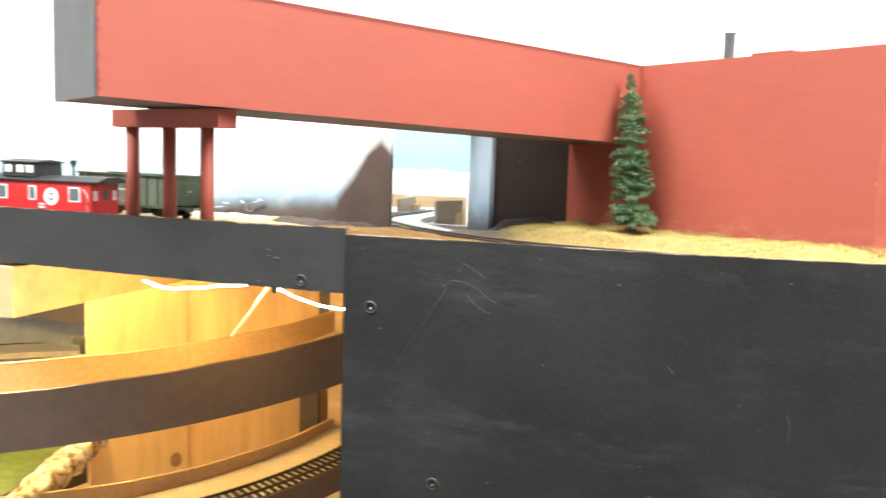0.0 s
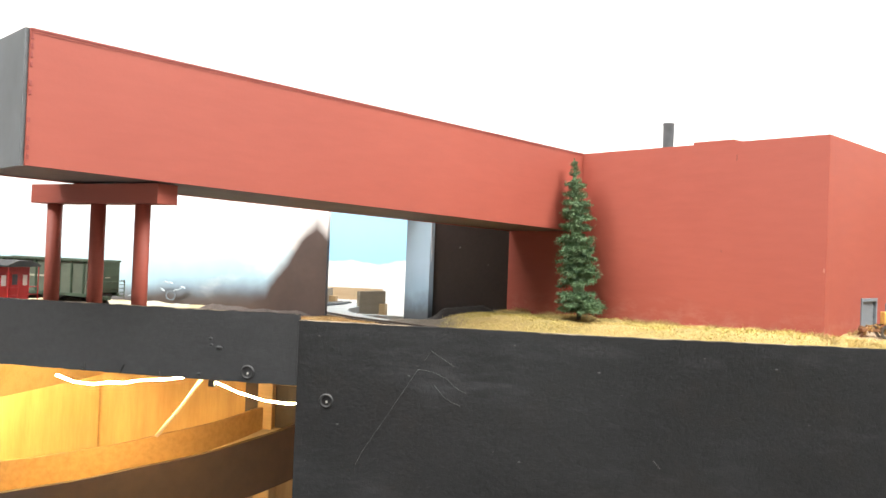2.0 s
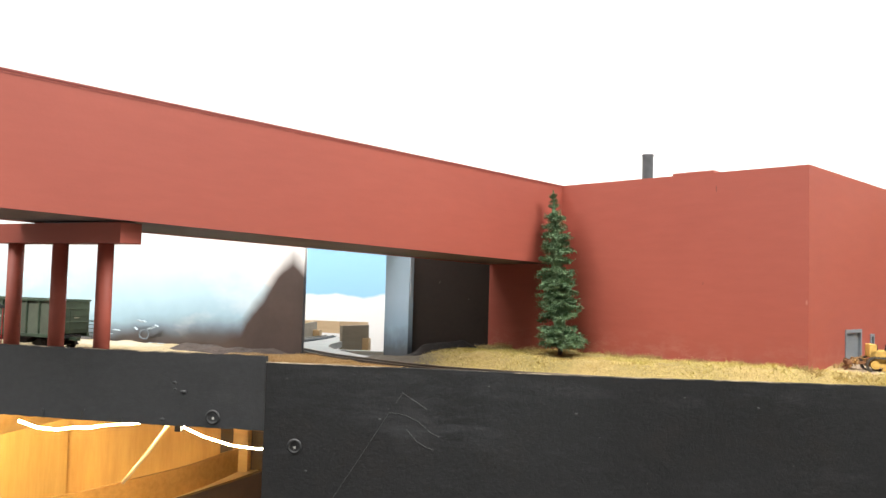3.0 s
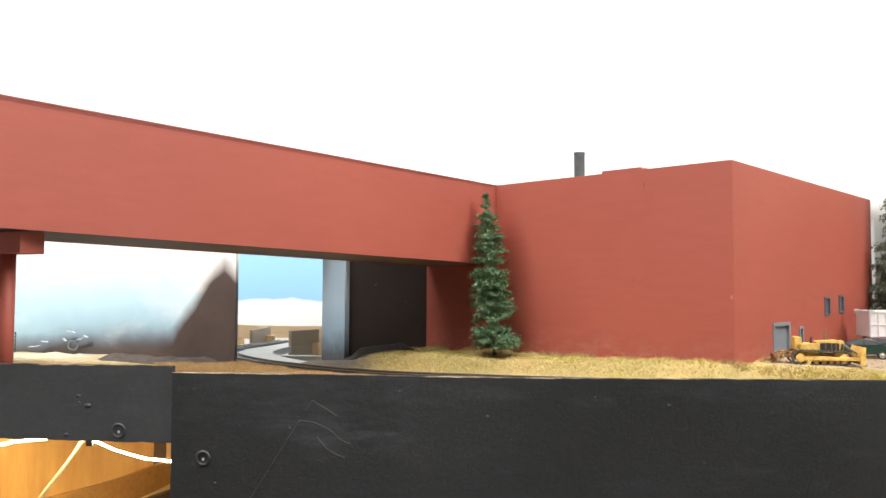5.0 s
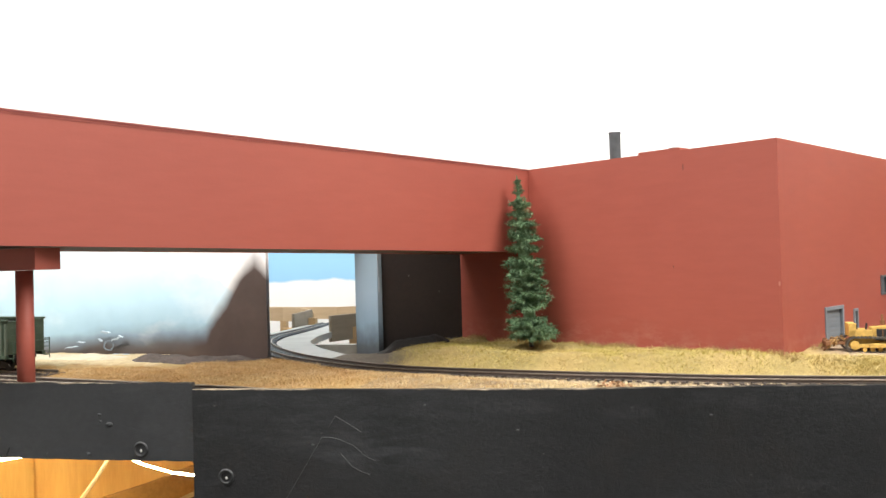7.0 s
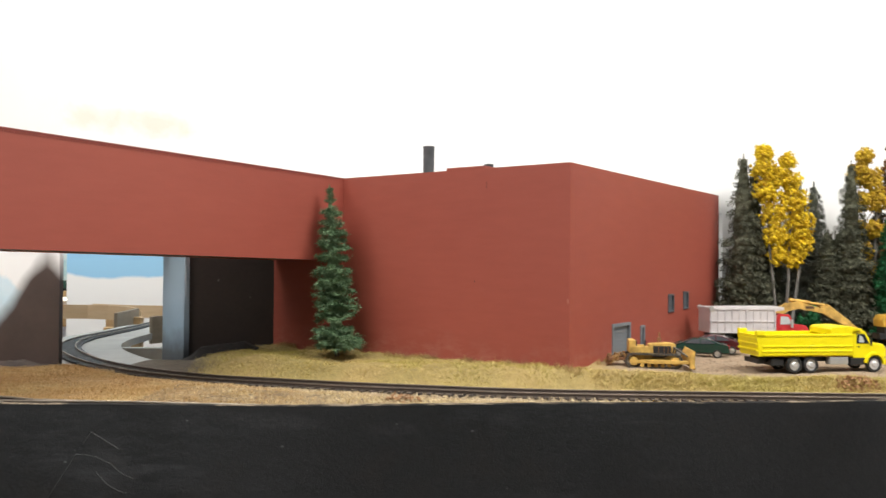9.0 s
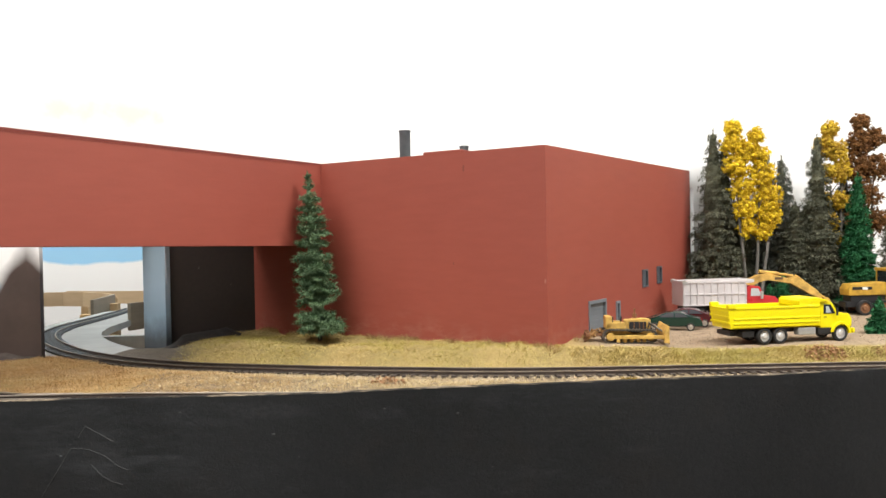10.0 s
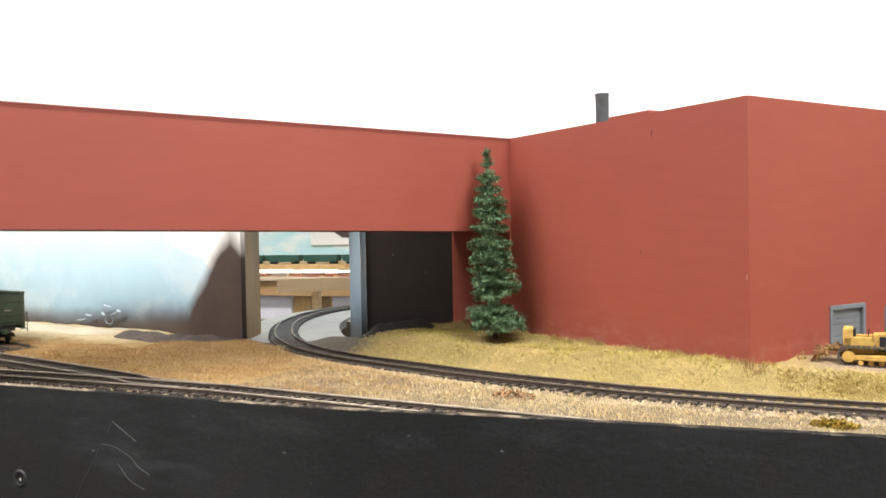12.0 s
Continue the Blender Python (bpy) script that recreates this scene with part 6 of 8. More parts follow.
def sedan(m, paint, label):
    """A saloon car; x forward."""
    t = thing("saloon_car", m, label, "car", "parked cars")
    side = [(0.04, 0.36), (0.0, 0.60), (0.03, 0.85), (0.15, 0.96), (0.75, 1.03), (1.15, 1.24), (1.55, 1.39), (2.1, 1.45), (2.6, 1.40), (3.05, 1.23), (3.45, 1.02), (4.0, 0.92), (4.4, 0.78), (4.5, 0.55), (4.46, 0.33)]

    def half(z):
        return 0.86 * (1 - 0.22 * min(1.0, max(0.0, (z - 0.9) / 0.5)))
    bm = BM()
    prism(bm, side, -1.0, 1.0, "y", 0.0)
    for v in bm.verts:
        v.co.y *= half(v.co.z) * (0.88 if v.co.x < 0.1 or v.co.x > 4.3 else 1.0)
    bmesh.ops.bevel(bm, geom=bm.edges[:], offset=0.045, segments=2, profile=0.6, affect="EDGES")
    body = ho("body", bm, paint, t, "glossy car body")
    for s in (-1, 1):
        for pts in ([(1.00, 1.06), (1.26, 1.21), (1.62, 1.34), (2.0, 1.385), (2.0, 1.04)], [(2.08, 1.04), (2.08, 1.385), (2.55, 1.34), (2.93, 1.20), (3.2, 1.04)]):
            bm = BM()
            prism(bm, pts, s - 0.03, s + 0.012, "y") if s > 0 else prism(bm, pts, s - 0.012, s + 0.03, "y")
            for v in bm.verts:
                v.co.y *= half(v.co.z)
            ho("side_window", bm, CARGLASS, body, "smoky side window")
        bm = BM()
        box(bm, (-0.02, s * 0.60 - 0.14, 0.72), (0.09, s * 0.60 + 0.14, 0.88), 0.02)
        ho("tail_lamp", bm, LAMPRED, body, "red tail lamp")
        bm = BM()
        box(bm, (4.36, s * 0.58 - 0.14, 0.62), (4.47, s * 0.58 + 0.14, 0.76), 0.02)
        ho("headlight", bm, WINDOWPALE, body)
    for pts in ([(0.86, 1.07), (1.12, 1.205), (1.50, 1.355), (1.50, 1.385), (1.12, 1.24), (0.84, 1.095)], [(2.66, 1.37), (3.02, 1.22), (3.36, 1.05), (3.38, 1.075), (3.04, 1.25), (2.68, 1.40)]):
        bm = BM()
        prism(bm, pts, -0.66, 0.66, "y")
        ho("windscreen", bm, CARGLASS, body, "smoky sloping screen")
    bm = BM()
    box(bm, (-0.04, -0.72, 0.40), (0.1, 0.72, 0.56), 0.03)
    box(bm, (4.4, -0.72, 0.36), (4.54, 0.72, 0.52), 0.03)
    ho("bumper", bm, paint, body)
    for x in (0.85, 3.55):
        for s in (-1, 1):
            wheel(t, x, s * 0.78, 0.31, 0.31, 0.2, RUBBER, CHROME)


sedan(pose(0.5400, 1.0105, LOT2, 0, 0, 162), SEDANGREEN, "dark green saloon car parked on the gravel lot")
sedan(pose(0.5625, 1.0390, LOT2, 0, 0, 162), MAROON, "maroon saloon car parked beside a green one")


def bulldozer(m):
    t = thing("bulldozer", m, "dusty yellow bulldozer with worn steel tracks and blade", "bulldozer")
    for s in (-1, 1):
        bm = BM()
        loop = []
        for cx_, r_, a0, a1 in ((0.75, 0.50, 90, 270), (3.75, 0.46, 270, 450)):
            loop += [(cx_ + r_ * math.cos(radians(a)), 0.52 + r_ * math.sin(radians(a))) for a in range(a0, a1 + 1, 20)]
        pts = loop + loop[:1]
        acc = []
        for (a, b), (c, d) in zip(pts, pts[1:]):
            l = math.hypot(c - a, d - b)
            k = max(1, int(l / 0.24))
            acc += [((a + (c - a) * i / k), (b + (d - b) * i / k), math.degrees(math.atan2(d - b, c - a))) for i in range(k)]
        for x, z, ang in acc:
            box(bm, (-0.105, s * 0.98 - 0.26, -0.05), (0.105, s * 0.98 + 0.26, 0.045), 0, pose(x, 0, z, 0, -ang, 0))
            box(bm, (-0.02, s * 0.98 - 0.26, -0.11), (0.02, s * 0.98 + 0.26, -0.04), 0, pose(x, 0, z, 0, -ang, 0))
        tr = ho("crawler_track", bm, TRACKSTEEL, t, "worn steel crawler track")
        bm = BM()
        prism(bm, [(0.9, 0.34), (3.7, 0.34), (3.75, 0.52), (2.6, 0.64), (1.1, 0.58)], s * 1.0 - 0.2, s * 1.0 + 0.2, "y", 0.04)
        for x in (0.75, 3.75):
            cyl(bm, (x, s * 1.0 - 0.22, 0.52), (x, s * 1.0 + 0.24, 0.52), 0.31, None, 18)
            cyl(bm, (x, s * 1.0 + s * 0.2 - 0.06, 0.52), (x, s * 1.0 + s * 0.2 + 0.06, 0.52), 0.16, None, 12)
        for x in (1.35, 1.85, 2.35, 2.85, 3.3):
            cyl(bm, (x, s * 1.0 - 0.2, 0.2), (x, s * 1.0 + 0.2, 0.2), 0.14, None, 12)
        ho("track_frame", bm, YELLOWCAT, tr, "yellow track frame with rollers")
    bm = BM()
    box(bm, (0.7, -0.70, 0.55), (2.0, 0.70, 1.25), 0.06)
    ho("body", bm, YELLOWCAT, t)
    bm = BM()
    prism(bm, [(1.85, 0.75), (3.85, 0.75), (3.9, 1.74), (3.3, 1.80), (1.95, 1.70)], -0.50, 0.50, "y", 0.06)
    hood = ho("engine_hood", bm, YELLOWCAT, t)
    for s in (-1, 1):
        # Black plate on the closed hood, in place of a shaded opening.
        bm = BM()
        box(bm, (2.25, s * 0.5 - 0.03, 1.02), (3.55, s * 0.5 + 0.03, 1.58), 0.02)
        ho("engine_opening", bm, FRAMEBLACK, hood, "black plate standing for the shaded open engine side")
        for x in (2.6, 3.0, 3.3):
            bm = BM()
            box(bm, (x, s * 0.52 - 0.03, 1.05), (x + 0.07, s * 0.52 + 0.03, 1.55), 0.01)
            ho("engine_pipe", bm, RUSTY, hood)
    bm = BM()
    box(bm, (0.45, -0.78, 1.05), (0.95, 0.78, 2.0), 0.08)
    box(bm, (0.45, -0.78, 1.05), (1.9, -0.52, 1.55), 0.06)
    box(bm, (0.45, 0.52, 1.05), (1.9, 0.78, 1.55), 0.06)
    ho("fuel_tank", bm, YELLOWCAT, t, "yellow rear tank and arm rests")
    bm = BM()
    box(bm, (0.95, -0.42, 1.2), (1.5, 0.42, 1.42), 0.05)
    box(bm, (0.90, -0.42, 1.4), (1.08, 0.42, 1.95), 0.05)
    ho("seat", bm, FRAMEBLACK, t)
    bm = BM()
    cyl(bm, (2.75, 0.0, 1.85), (2.75, 0.0, 2.15), 0.16, None, 12)
    cyl(bm, (2.75, 0.0, 2.1), (2.75, 0.0, 2.55), 0.07, None, 10)
    ho("exhaust", bm, RUSTY, t, "rusty exhaust stub")
    bm = BM()
    for y in (-0.2, 0.0, 0.2):
        cyl(bm, (1.65, y, 1.3), (1.75, y, 1.95), 0.025, None, 6)
    ho("lever", bm, FRAMEBLACK, t)
    bm = BM()
    arcp = [(4.95 - 0.28 * math.sin(math.pi * i / 8), 0.05 + 1.28 * i / 8) for i in range(9)]
    prism(bm, arcp + [(a + 0.10, b) for a, b in arcp[::-1]], -1.62, 1.62, "y")
    for s in (-1, 1):
        prism(bm, [(4.66, 0.08), (5.06, 0.05), (5.06, 1.34), (4.92, 1.40), (4.80, 1.05)], s * 1.62 - 0.05, s * 1.62 + 0.05, "y", 0.02)
    blade = ho("blade", bm, YELLOWCAT, t, "yellow curved dozer blade")
    bm = BM()
    box(bm, (4.98, -1.64, 0.0), (5.10, 1.64, 0.18), 0.01)
    ho("cutting_edge", bm, RUSTY, blade)
    for s in (-1, 1):
        bm = BM()
        box(bm, (1.6, s * 1.38 - 0.09, 0.36), (4.72, s * 1.38 + 0.09, 0.62), 0.04)
        ho("push_arm", bm, YELLOWCAT, blade)
        bm = BM()
        cyl(bm, (3.7, s * 0.62, 1.55), (4.7, s * 0.75, 0.85), 0.07, None, 10)
        ho("lift_ram", bm, TRACKSTEEL, blade)
    bm = BM()
    box(bm, (-1.05, -0.85, 0.45), (-0.75, 0.85, 0.72), 0.04)
    for y in (-0.55, 0.55):
        box(bm, (-0.8, y - 0.08, 0.5), (0.6, y + 0.08, 0.7), 0.03)
        prism(bm, [(-1.05, 0.85), (-0.8, 0.85), (-0.75, 0.3), (-1.25, 0.0), (-1.0, 0.42)], y - 0.06, y + 0.06, "y", 0.01)
    ho("ripper", bm, RUSTY, t, "rusty rear ripper")
    rnd_d = random.Random(8)
    bm = BM()
    for k in range(34):
        x, y, z = rnd_d.uniform(-0.95, 0.35), rnd_d.uniform(-0.9, 0.9), rnd_d.uniform(0.55, 0.95)
        box(bm, (-0.18, -0.06, -0.05), (0.18, 0.06, 0.05), 0.015, pose(x, y, z - 0.25 * max(0, -x), rnd_d.uniform(0, 180), rnd_d.uniform(0, 180), rnd_d.uniform(0, 180)))
    ho("winch_debris", bm, plain("muddy_ochre_scrap", (0.30, 0.17, 0.06), 0.9, vary=0.6, coarse=200), t, "tangle of muddy hoses and scrap on the winch")
    for s in (-1, 1):
        bm = BM()
        tube(bm, [(1.9, s * 0.56, 1.2), (2.2, s * 0.60, 0.86), (3.0, s * 0.66, 0.80), (3.6, s * 0.60, 1.0), (3.8, s * 0.55, 1.5)], 0.06, 8)
        ho("hose", bm, FRAMEBLACK, t, "black hydraulic hose")


bulldozer(pose(0.4305, 0.9325, LOT - 0.0004, 0, 0, -6) @ Matrix.Scale(0.885, 4))


def excavator(m):
    t = thing("excavator", m, "yellow tracked excavator with its boom folded down", "excavator")
    for s in (-1, 1):
        bm = BM()
        prism(bm, [(-1.9, 0.15), (-1.6, 0.0), (1.6, 0.0), (1.9, 0.15), (2.1, 0.5), (1.8, 0.9), (-1.8, 0.9), (-2.1, 0.5)], s * 1.15 - 0.28, s * 1.15 + 0.28, "y", 0.05)
        ho("crawler_track", bm, TRACKSTEEL, t, "worn steel crawler track")
    bm = BM()
    cyl(bm, (0, 0, 0.85), (0, 0, 1.15), 0.8, None, 24)
    ho("turntable", bm, FRAMEBLACK, t)
    bm = BM()
    box(bm, (-2.3, -1.35, 1.15), (1.4, 1.35, 2.6), 0.12)
    box(bm, (-2.6, -1.25, 1.3), (-2.2, 1.25, 2.9), 0.15)
    box(bm, (-2.2, -1.3, 2.55), (0.2, 0.3, 3.55), 0.1)
    ho("house", bm, YELLOWCAT, t)
    bm = BM()
    box(bm, (0.0, 0.35, 1.3), (1.5, 1.35, 3.1), 0.1)
    cab = ho("cab", bm, YELLOWCAT, t)
    bm = BM()
    box(bm, (0.15, 0.33, 2.1), (1.35, 0.36, 2.95), 0.02)
    ho("window", bm, GLASSDARK, cab)
    spine = [(0.7, 2.3), (1.25, 3.2), (2.6, 3.85), (3.6, 4.02), (6.2, 3.35)]
    low = [(6.1, 2.95), (3.7, 3.42), (2.7, 3.2), (1.7, 2.55), (1.2, 1.9)]
    bm = BM()
    prism(bm, spine + low, -0.28, 0.28, "y", 0.04)
    boom = ho("boom", bm, YELLOWCAT, t)
    bm = BM()
    prism(bm, [(5.7, 3.62), (6.4, 3.62), (9.2, 1.7), (9.05, 1.35), (8.7, 1.45), (6.0, 2.95)], -0.22, 0.22, "y", 0.04)
    arm = ho("arm", bm, YELLOWCAT, boom)
    bm = BM()
    cyl(bm, (3.4, 0.0, 4.12), (6.2, 0.0, 3.72), 0.12, None, 12)
    cyl(bm, (2.9, 0.0, 4.18), (4.8, 0.0, 3.94), 0.17, None, 12)
    ho("ram", bm, YELLOWCAT, boom)
    bm = BM()
    cyl(bm, (6.4, 0.0, 3.75), (8.6, 0.0, 2.1), 0.13, None, 12)
    ho("ram", bm, YELLOWCAT, boom)
    bm = BM()
    box(bm, (4.3, -0.30, 3.40), (5.1, -0.285, 3.62))
    ho("maker_plate", bm, plain("brown_plate", (0.10, 0.06, 0.03), 0.5), boom, "plain dark plate on the boom")
    bm = BM()
    prism(bm, [(8.8, 1.75), (9.4, 1.6), (9.75, 0.9), (9.4, 0.25), (8.6, 0.35), (8.35, 0.9), (8.9, 0.75), (9.1, 1.05)], -0.6, 0.6, "y", 0.03)
    bucket = ho("bucket", bm, YELLOWCAT, boom, "scuffed yellow bucket")
    for y in (-0.5, -0.17, 0.17, 0.5):
        bm = BM()
        prism(bm, [(8.45, 0.75), (8.4, 0.95), (7.95, 0.85)], y - 0.08, y + 0.08, "y")
        ho("tooth", bm, TRACKSTEEL, bucket)


excavator(pose(0.6090, 1.126, LOT2 - 0.0008, 0, 0, 2) @ Matrix.Scale(0.955, 4))


def wheel_loader(m):
    t = thing("road_grader", m, "yellow wheeled grader with dark cab windows", "grader")
    bm = BM()
    prism(bm, [(-1.2, 1.75), (2.2, 1.75), (2.2, 2.9), (-1.0, 2.75), (-1.25, 2.3)], -0.75, 0.75, "y", 0.08)
    body = ho("engine_cover", bm, GRADERYELLOW, t)
    bm = BM()
    box(bm, (-1.0, -0.62, 1.15), (2.2, 0.62, 1.78), 0.05)
    ho("engine_block", bm, FRAMEBLACK, t, "dark engine under the cover")
    bm = BM()
    box(bm, (-0.9, -0.78, 2.25), (0.9, -0.74, 2.5), 0.01)
    ho("grille", bm, FRAMEBLACK, body, "dark grille with a pale plate")
    bm = BM()
    box(bm, (0.0, -0.80, 2.25), (0.45, -0.765, 2.48), 0.01)
    ho("plate", bm, WHITEPAINT, body, "plain white plate")
    bm = BM()
    for x, y in ((2.3, -0.95), (2.3, 0.85), (4.3, -0.95), (4.3, 0.85)):
        box(bm, (x, y, 1.2), (x + 0.14, y + 0.12, 3.9), 0.02)
    box(bm, (2.2, -1.05, 3.85), (4.55, 1.05, 4.1), 0.05)
    box(bm, (2.2, -0.95, 1.1), (4.5, 0.95, 1.9), 0.05)
    cab = ho("cab", bm, GRADERYELLOW, t)
    bm = BM()
    box(bm, (2.45, -0.90, 1.9), (4.3, -0.88, 3.85))
    box(bm, (2.33, -0.8, 1.9), (2.36, 0.8, 3.85))
    ho("window", bm, GLASSDARK, cab, "dark cab glass")
    bm = BM()
    box(bm, (3.3, -0.97, 1.9), (3.4, -0.88, 3.85), 0.01)
    ho("window_post", bm, GRADERYELLOW, cab)
    bm = BM()
    box(bm, (-1.4, -0.6, 0.7), (7.5, 0.6, 1.2), 0.05)
    ho("chassis", bm, FRAMEBLACK, t)
    for x in (0.0, 1.75, 6.6):
        for s in (-1, 1):
            wheel(t, x, s * 1.0, 0.68, 0.68, 0.45, RUBBER, RUSTY)


wheel_loader(pose(0.7360, 1.112, LOT2, 0, 0, 2))

# ---- trees, turf and stones ----


def leaf_material(name, dark, light, rough=0.8, mid=None):
    def build(nt, bsdf):
        g = nt.nodes.new("ShaderNodeNewGeometry")
        v = coords(nt)
        n = noise_of(nt, v, 75, 4)
        stops = [(0.1, dark), (0.9, light)] if mid is None else [(0.05, dark), (0.5, mid), (0.95, light)]
        c = ramp(nt, g.outputs["Random Per Island"], stops)
        c = mix(nt, 0.42, c, ramp(nt, n, [(0.34, dark), (0.66, light)]))
        nt.links.new(c, bsdf.inputs["Base Color"])
        bsdf.inputs["Roughness"].default_value = rough
        bsdf.inputs["Specular IOR Level"].default_value = 0.25
    return mat(name, build)


FIRGREEN = leaf_material("deep_fir_green", (0.066, 0.132, 0.070), (0.235, 0.355, 0.195))
FIRDARK = leaf_material("dull_grey_green_fir", (0.044, 0.048, 0.032), (0.178, 0.180, 0.120))
FIRFADED = leaf_material("faded_grey_fir", (0.08, 0.09, 0.075), (0.26, 0.27, 0.22))
FIRBRIGHT = leaf_material("bright_green_fir", (0.008, 0.06, 0.022), (0.04, 0.20, 0.075))
ASPEN = leaf_material("golden_aspen_leaves", (0.34, 0.20, 0.015), (0.84, 0.63, 0.03), mid=(0.74, 0.53, 0.015))
ASPENDULL = leaf_material("ochre_aspen_leaves", (0.26, 0.14, 0.02), (0.72, 0.52, 0.04), mid=(0.52, 0.34, 0.025))
RUSTLEAF = leaf_material("rust_brown_leaves", (0.07, 0.03, 0.010), (0.25, 0.115, 0.035))
BARKGREY = plain("grey_bark", (0.15, 0.14, 0.125), 0.9, vary=0.35)
BARKBROWN = plain("dark_brown_bark", (0.05, 0.035, 0.025), 0.9, vary=0.3)


def mesh_from(name, verts, faces, material):
    me = bpy.data.meshes.new(name)
    me.from_pydata(verts, [], faces)
    me.materials.append(material)
    return me


def leaf(verts, faces, p, d, n, l, w):
    """One narrow pointed leaf of two triangles at p along d."""
    d = d.normalized()
    s = d.cross(n)
    if s.length < 1e-4:
        s = d.orthogonal()
    s = s.normalized() * (w / 2)
    k = len(verts)
    up = n.normalized() * (w * 0.25)
    verts += [tuple(p), tuple(p + d * l * 0.5 + s + up), tuple(p + d * l), tuple(p + d * l * 0.5 - s + up)]
    faces.append((k, k + 1, k + 2, k + 3))


def core(verts, faces, rings, seg, rnd, rough):
    """A lumpy closed shape of (z, radius) rings that fills the inside of a crown."""
    k0 = len(verts)
    for zz, r in rings:
        for k in range(seg):
            a = 2 * math.pi * k / seg
            q = r * rnd.uniform(1 - rough, 1 + rough)
            verts.append((q * math.cos(a), q * math.sin(a), zz + r * rnd.uniform(-0.1, 0.1)))
    for i in range(len(rings) - 1):
        for k in range(seg):
            a, b = k0 + i * seg + k, k0 + i * seg + (k + 1) % seg
            faces.append((a, b, b + seg, a + seg))


def conifer(name, x, y, z, h, width, tiers, per, leaves, size, material, label, seed, group="", lean=0.0, power=0.8, puff=0.5, gap=0.0, fill=0.62, spread=0.22):
    """Tiers of drooping needle sprays round a trunk; puff is a tier's depth in tier steps, gap its play in reach."""
    rnd = random.Random(seed)
    t = thing(name, pose(x, y, z, 0, lean) @ pose(0, 0, 0, 0, 0, rnd.uniform(0, 360)), label, "tree", group)
    bm = BM()
    tube(bm, [(0, 0, -0.004), (0.0003, 0, h * 0.3), (-0.0003, 0.0002, h * 0.65), (0, 0, h * 0.985)], [h * 0.013, h * 0.010, h * 0.006, h * 0.0015], 7)
    part("trunk", bm, BARKBROWN, t)
    verts, faces = [], []
    step = 0.93 * h / tiers
    reach_at = [(width * (1.0 - (i + 0.3) / tiers) ** power + width * 0.04) * rnd.uniform(1 - gap, 1 + 0.4 * gap) for i in range(tiers)]
    core(verts, faces, [(h * 0.05 + step * (i + 0.3) + (0.0 if s == 0 else 0.45 * step), reach_at[i] * (fill + 0.2 * i / tiers if s == 0 else fill - 0.17 + 0.3 * i / tiers)) for i in range(tiers) for s in (0, 1)], 11, rnd, 0.25)
    for i in range(tiers):
        f = (i + 0.3) / tiers
        zz = h * 0.055 + step * (i + 0.3 + rnd.uniform(-1, 1) * gap * (1 - f))
        n = max(6, int(per * (0.45 + 0.55 * (1 - f))))
        drift = Vector((rnd.uniform(-1, 1), rnd.uniform(-1, 1), 0)) * reach_at[i] * 0.12 * (1 + 2 * gap)
        for b in range(n):
            a = 2 * math.pi * (b + rnd.uniform(-0.35, 0.35)) / n + i * 0.7
            r = reach_at[i] * rnd.uniform(1 - spread, 1.12)
            out = Vector((math.cos(a), math.sin(a), 0))
            lift = rnd.uniform(-0.5, 0.5) * puff * step
            sag = rnd.uniform(0.05, 0.30)
            m = max(6, int(leaves * (0.35 + 0.65 * r / width)))
            for j in range(m):
                q = math.sqrt(rnd.uniform(0.12, 1.0))
                side = Vector((-out.y, out.x, 0)) * rnd.uniform(-1, 1) * r * 0.34 * (1.2 - q)
                p = drift + out * (r * q) + side + Vector((0, 0, zz + lift + r * (0.14 * q - sag * q * q) + rnd.uniform(-0.5, 0.3) * puff * step))
                d = out * rnd.uniform(0.2, 1.0) + side.normalized() * rnd.uniform(0, 0.9) + Vector((0, 0, rnd.uniform(-0.9, 0.3)))
                leaf(verts, faces, p, d, Vector((rnd.uniform(-0.6, 0.6), rnd.uniform(-0.6, 0.6), 1)), size * rnd.uniform(0.6, 1.3) * (1.1 - 0.5 * f), size * rnd.uniform(0.26, 0.48) * (1.1 - 0.5 * f))
    for j in range(60):
        a, q = rnd.uniform(0, 6.3), rnd.uniform(0.0, 1.0)
        leaf(verts, faces, Vector((0, 0, h * (0.90 + 0.10 * q))), Vector((math.cos(a), math.sin(a), 1.0 + q)), Vector((0, 0, 1)), size * (1.1 - 0.5 * q), size * 0.3)
    ob = new("crown", mesh_from("crown", verts, faces, material))
    ob.parent = t
    return t


LUMP = bmesh.new()
bmesh.ops.create_icosphere(LUMP, subdivisions=1, radius=1.0)
LUMP_V = [v.co.copy() for v in LUMP.verts]
LUMP_F = [[v.index for v in f.verts] for f in LUMP.faces]
LUMP.free()


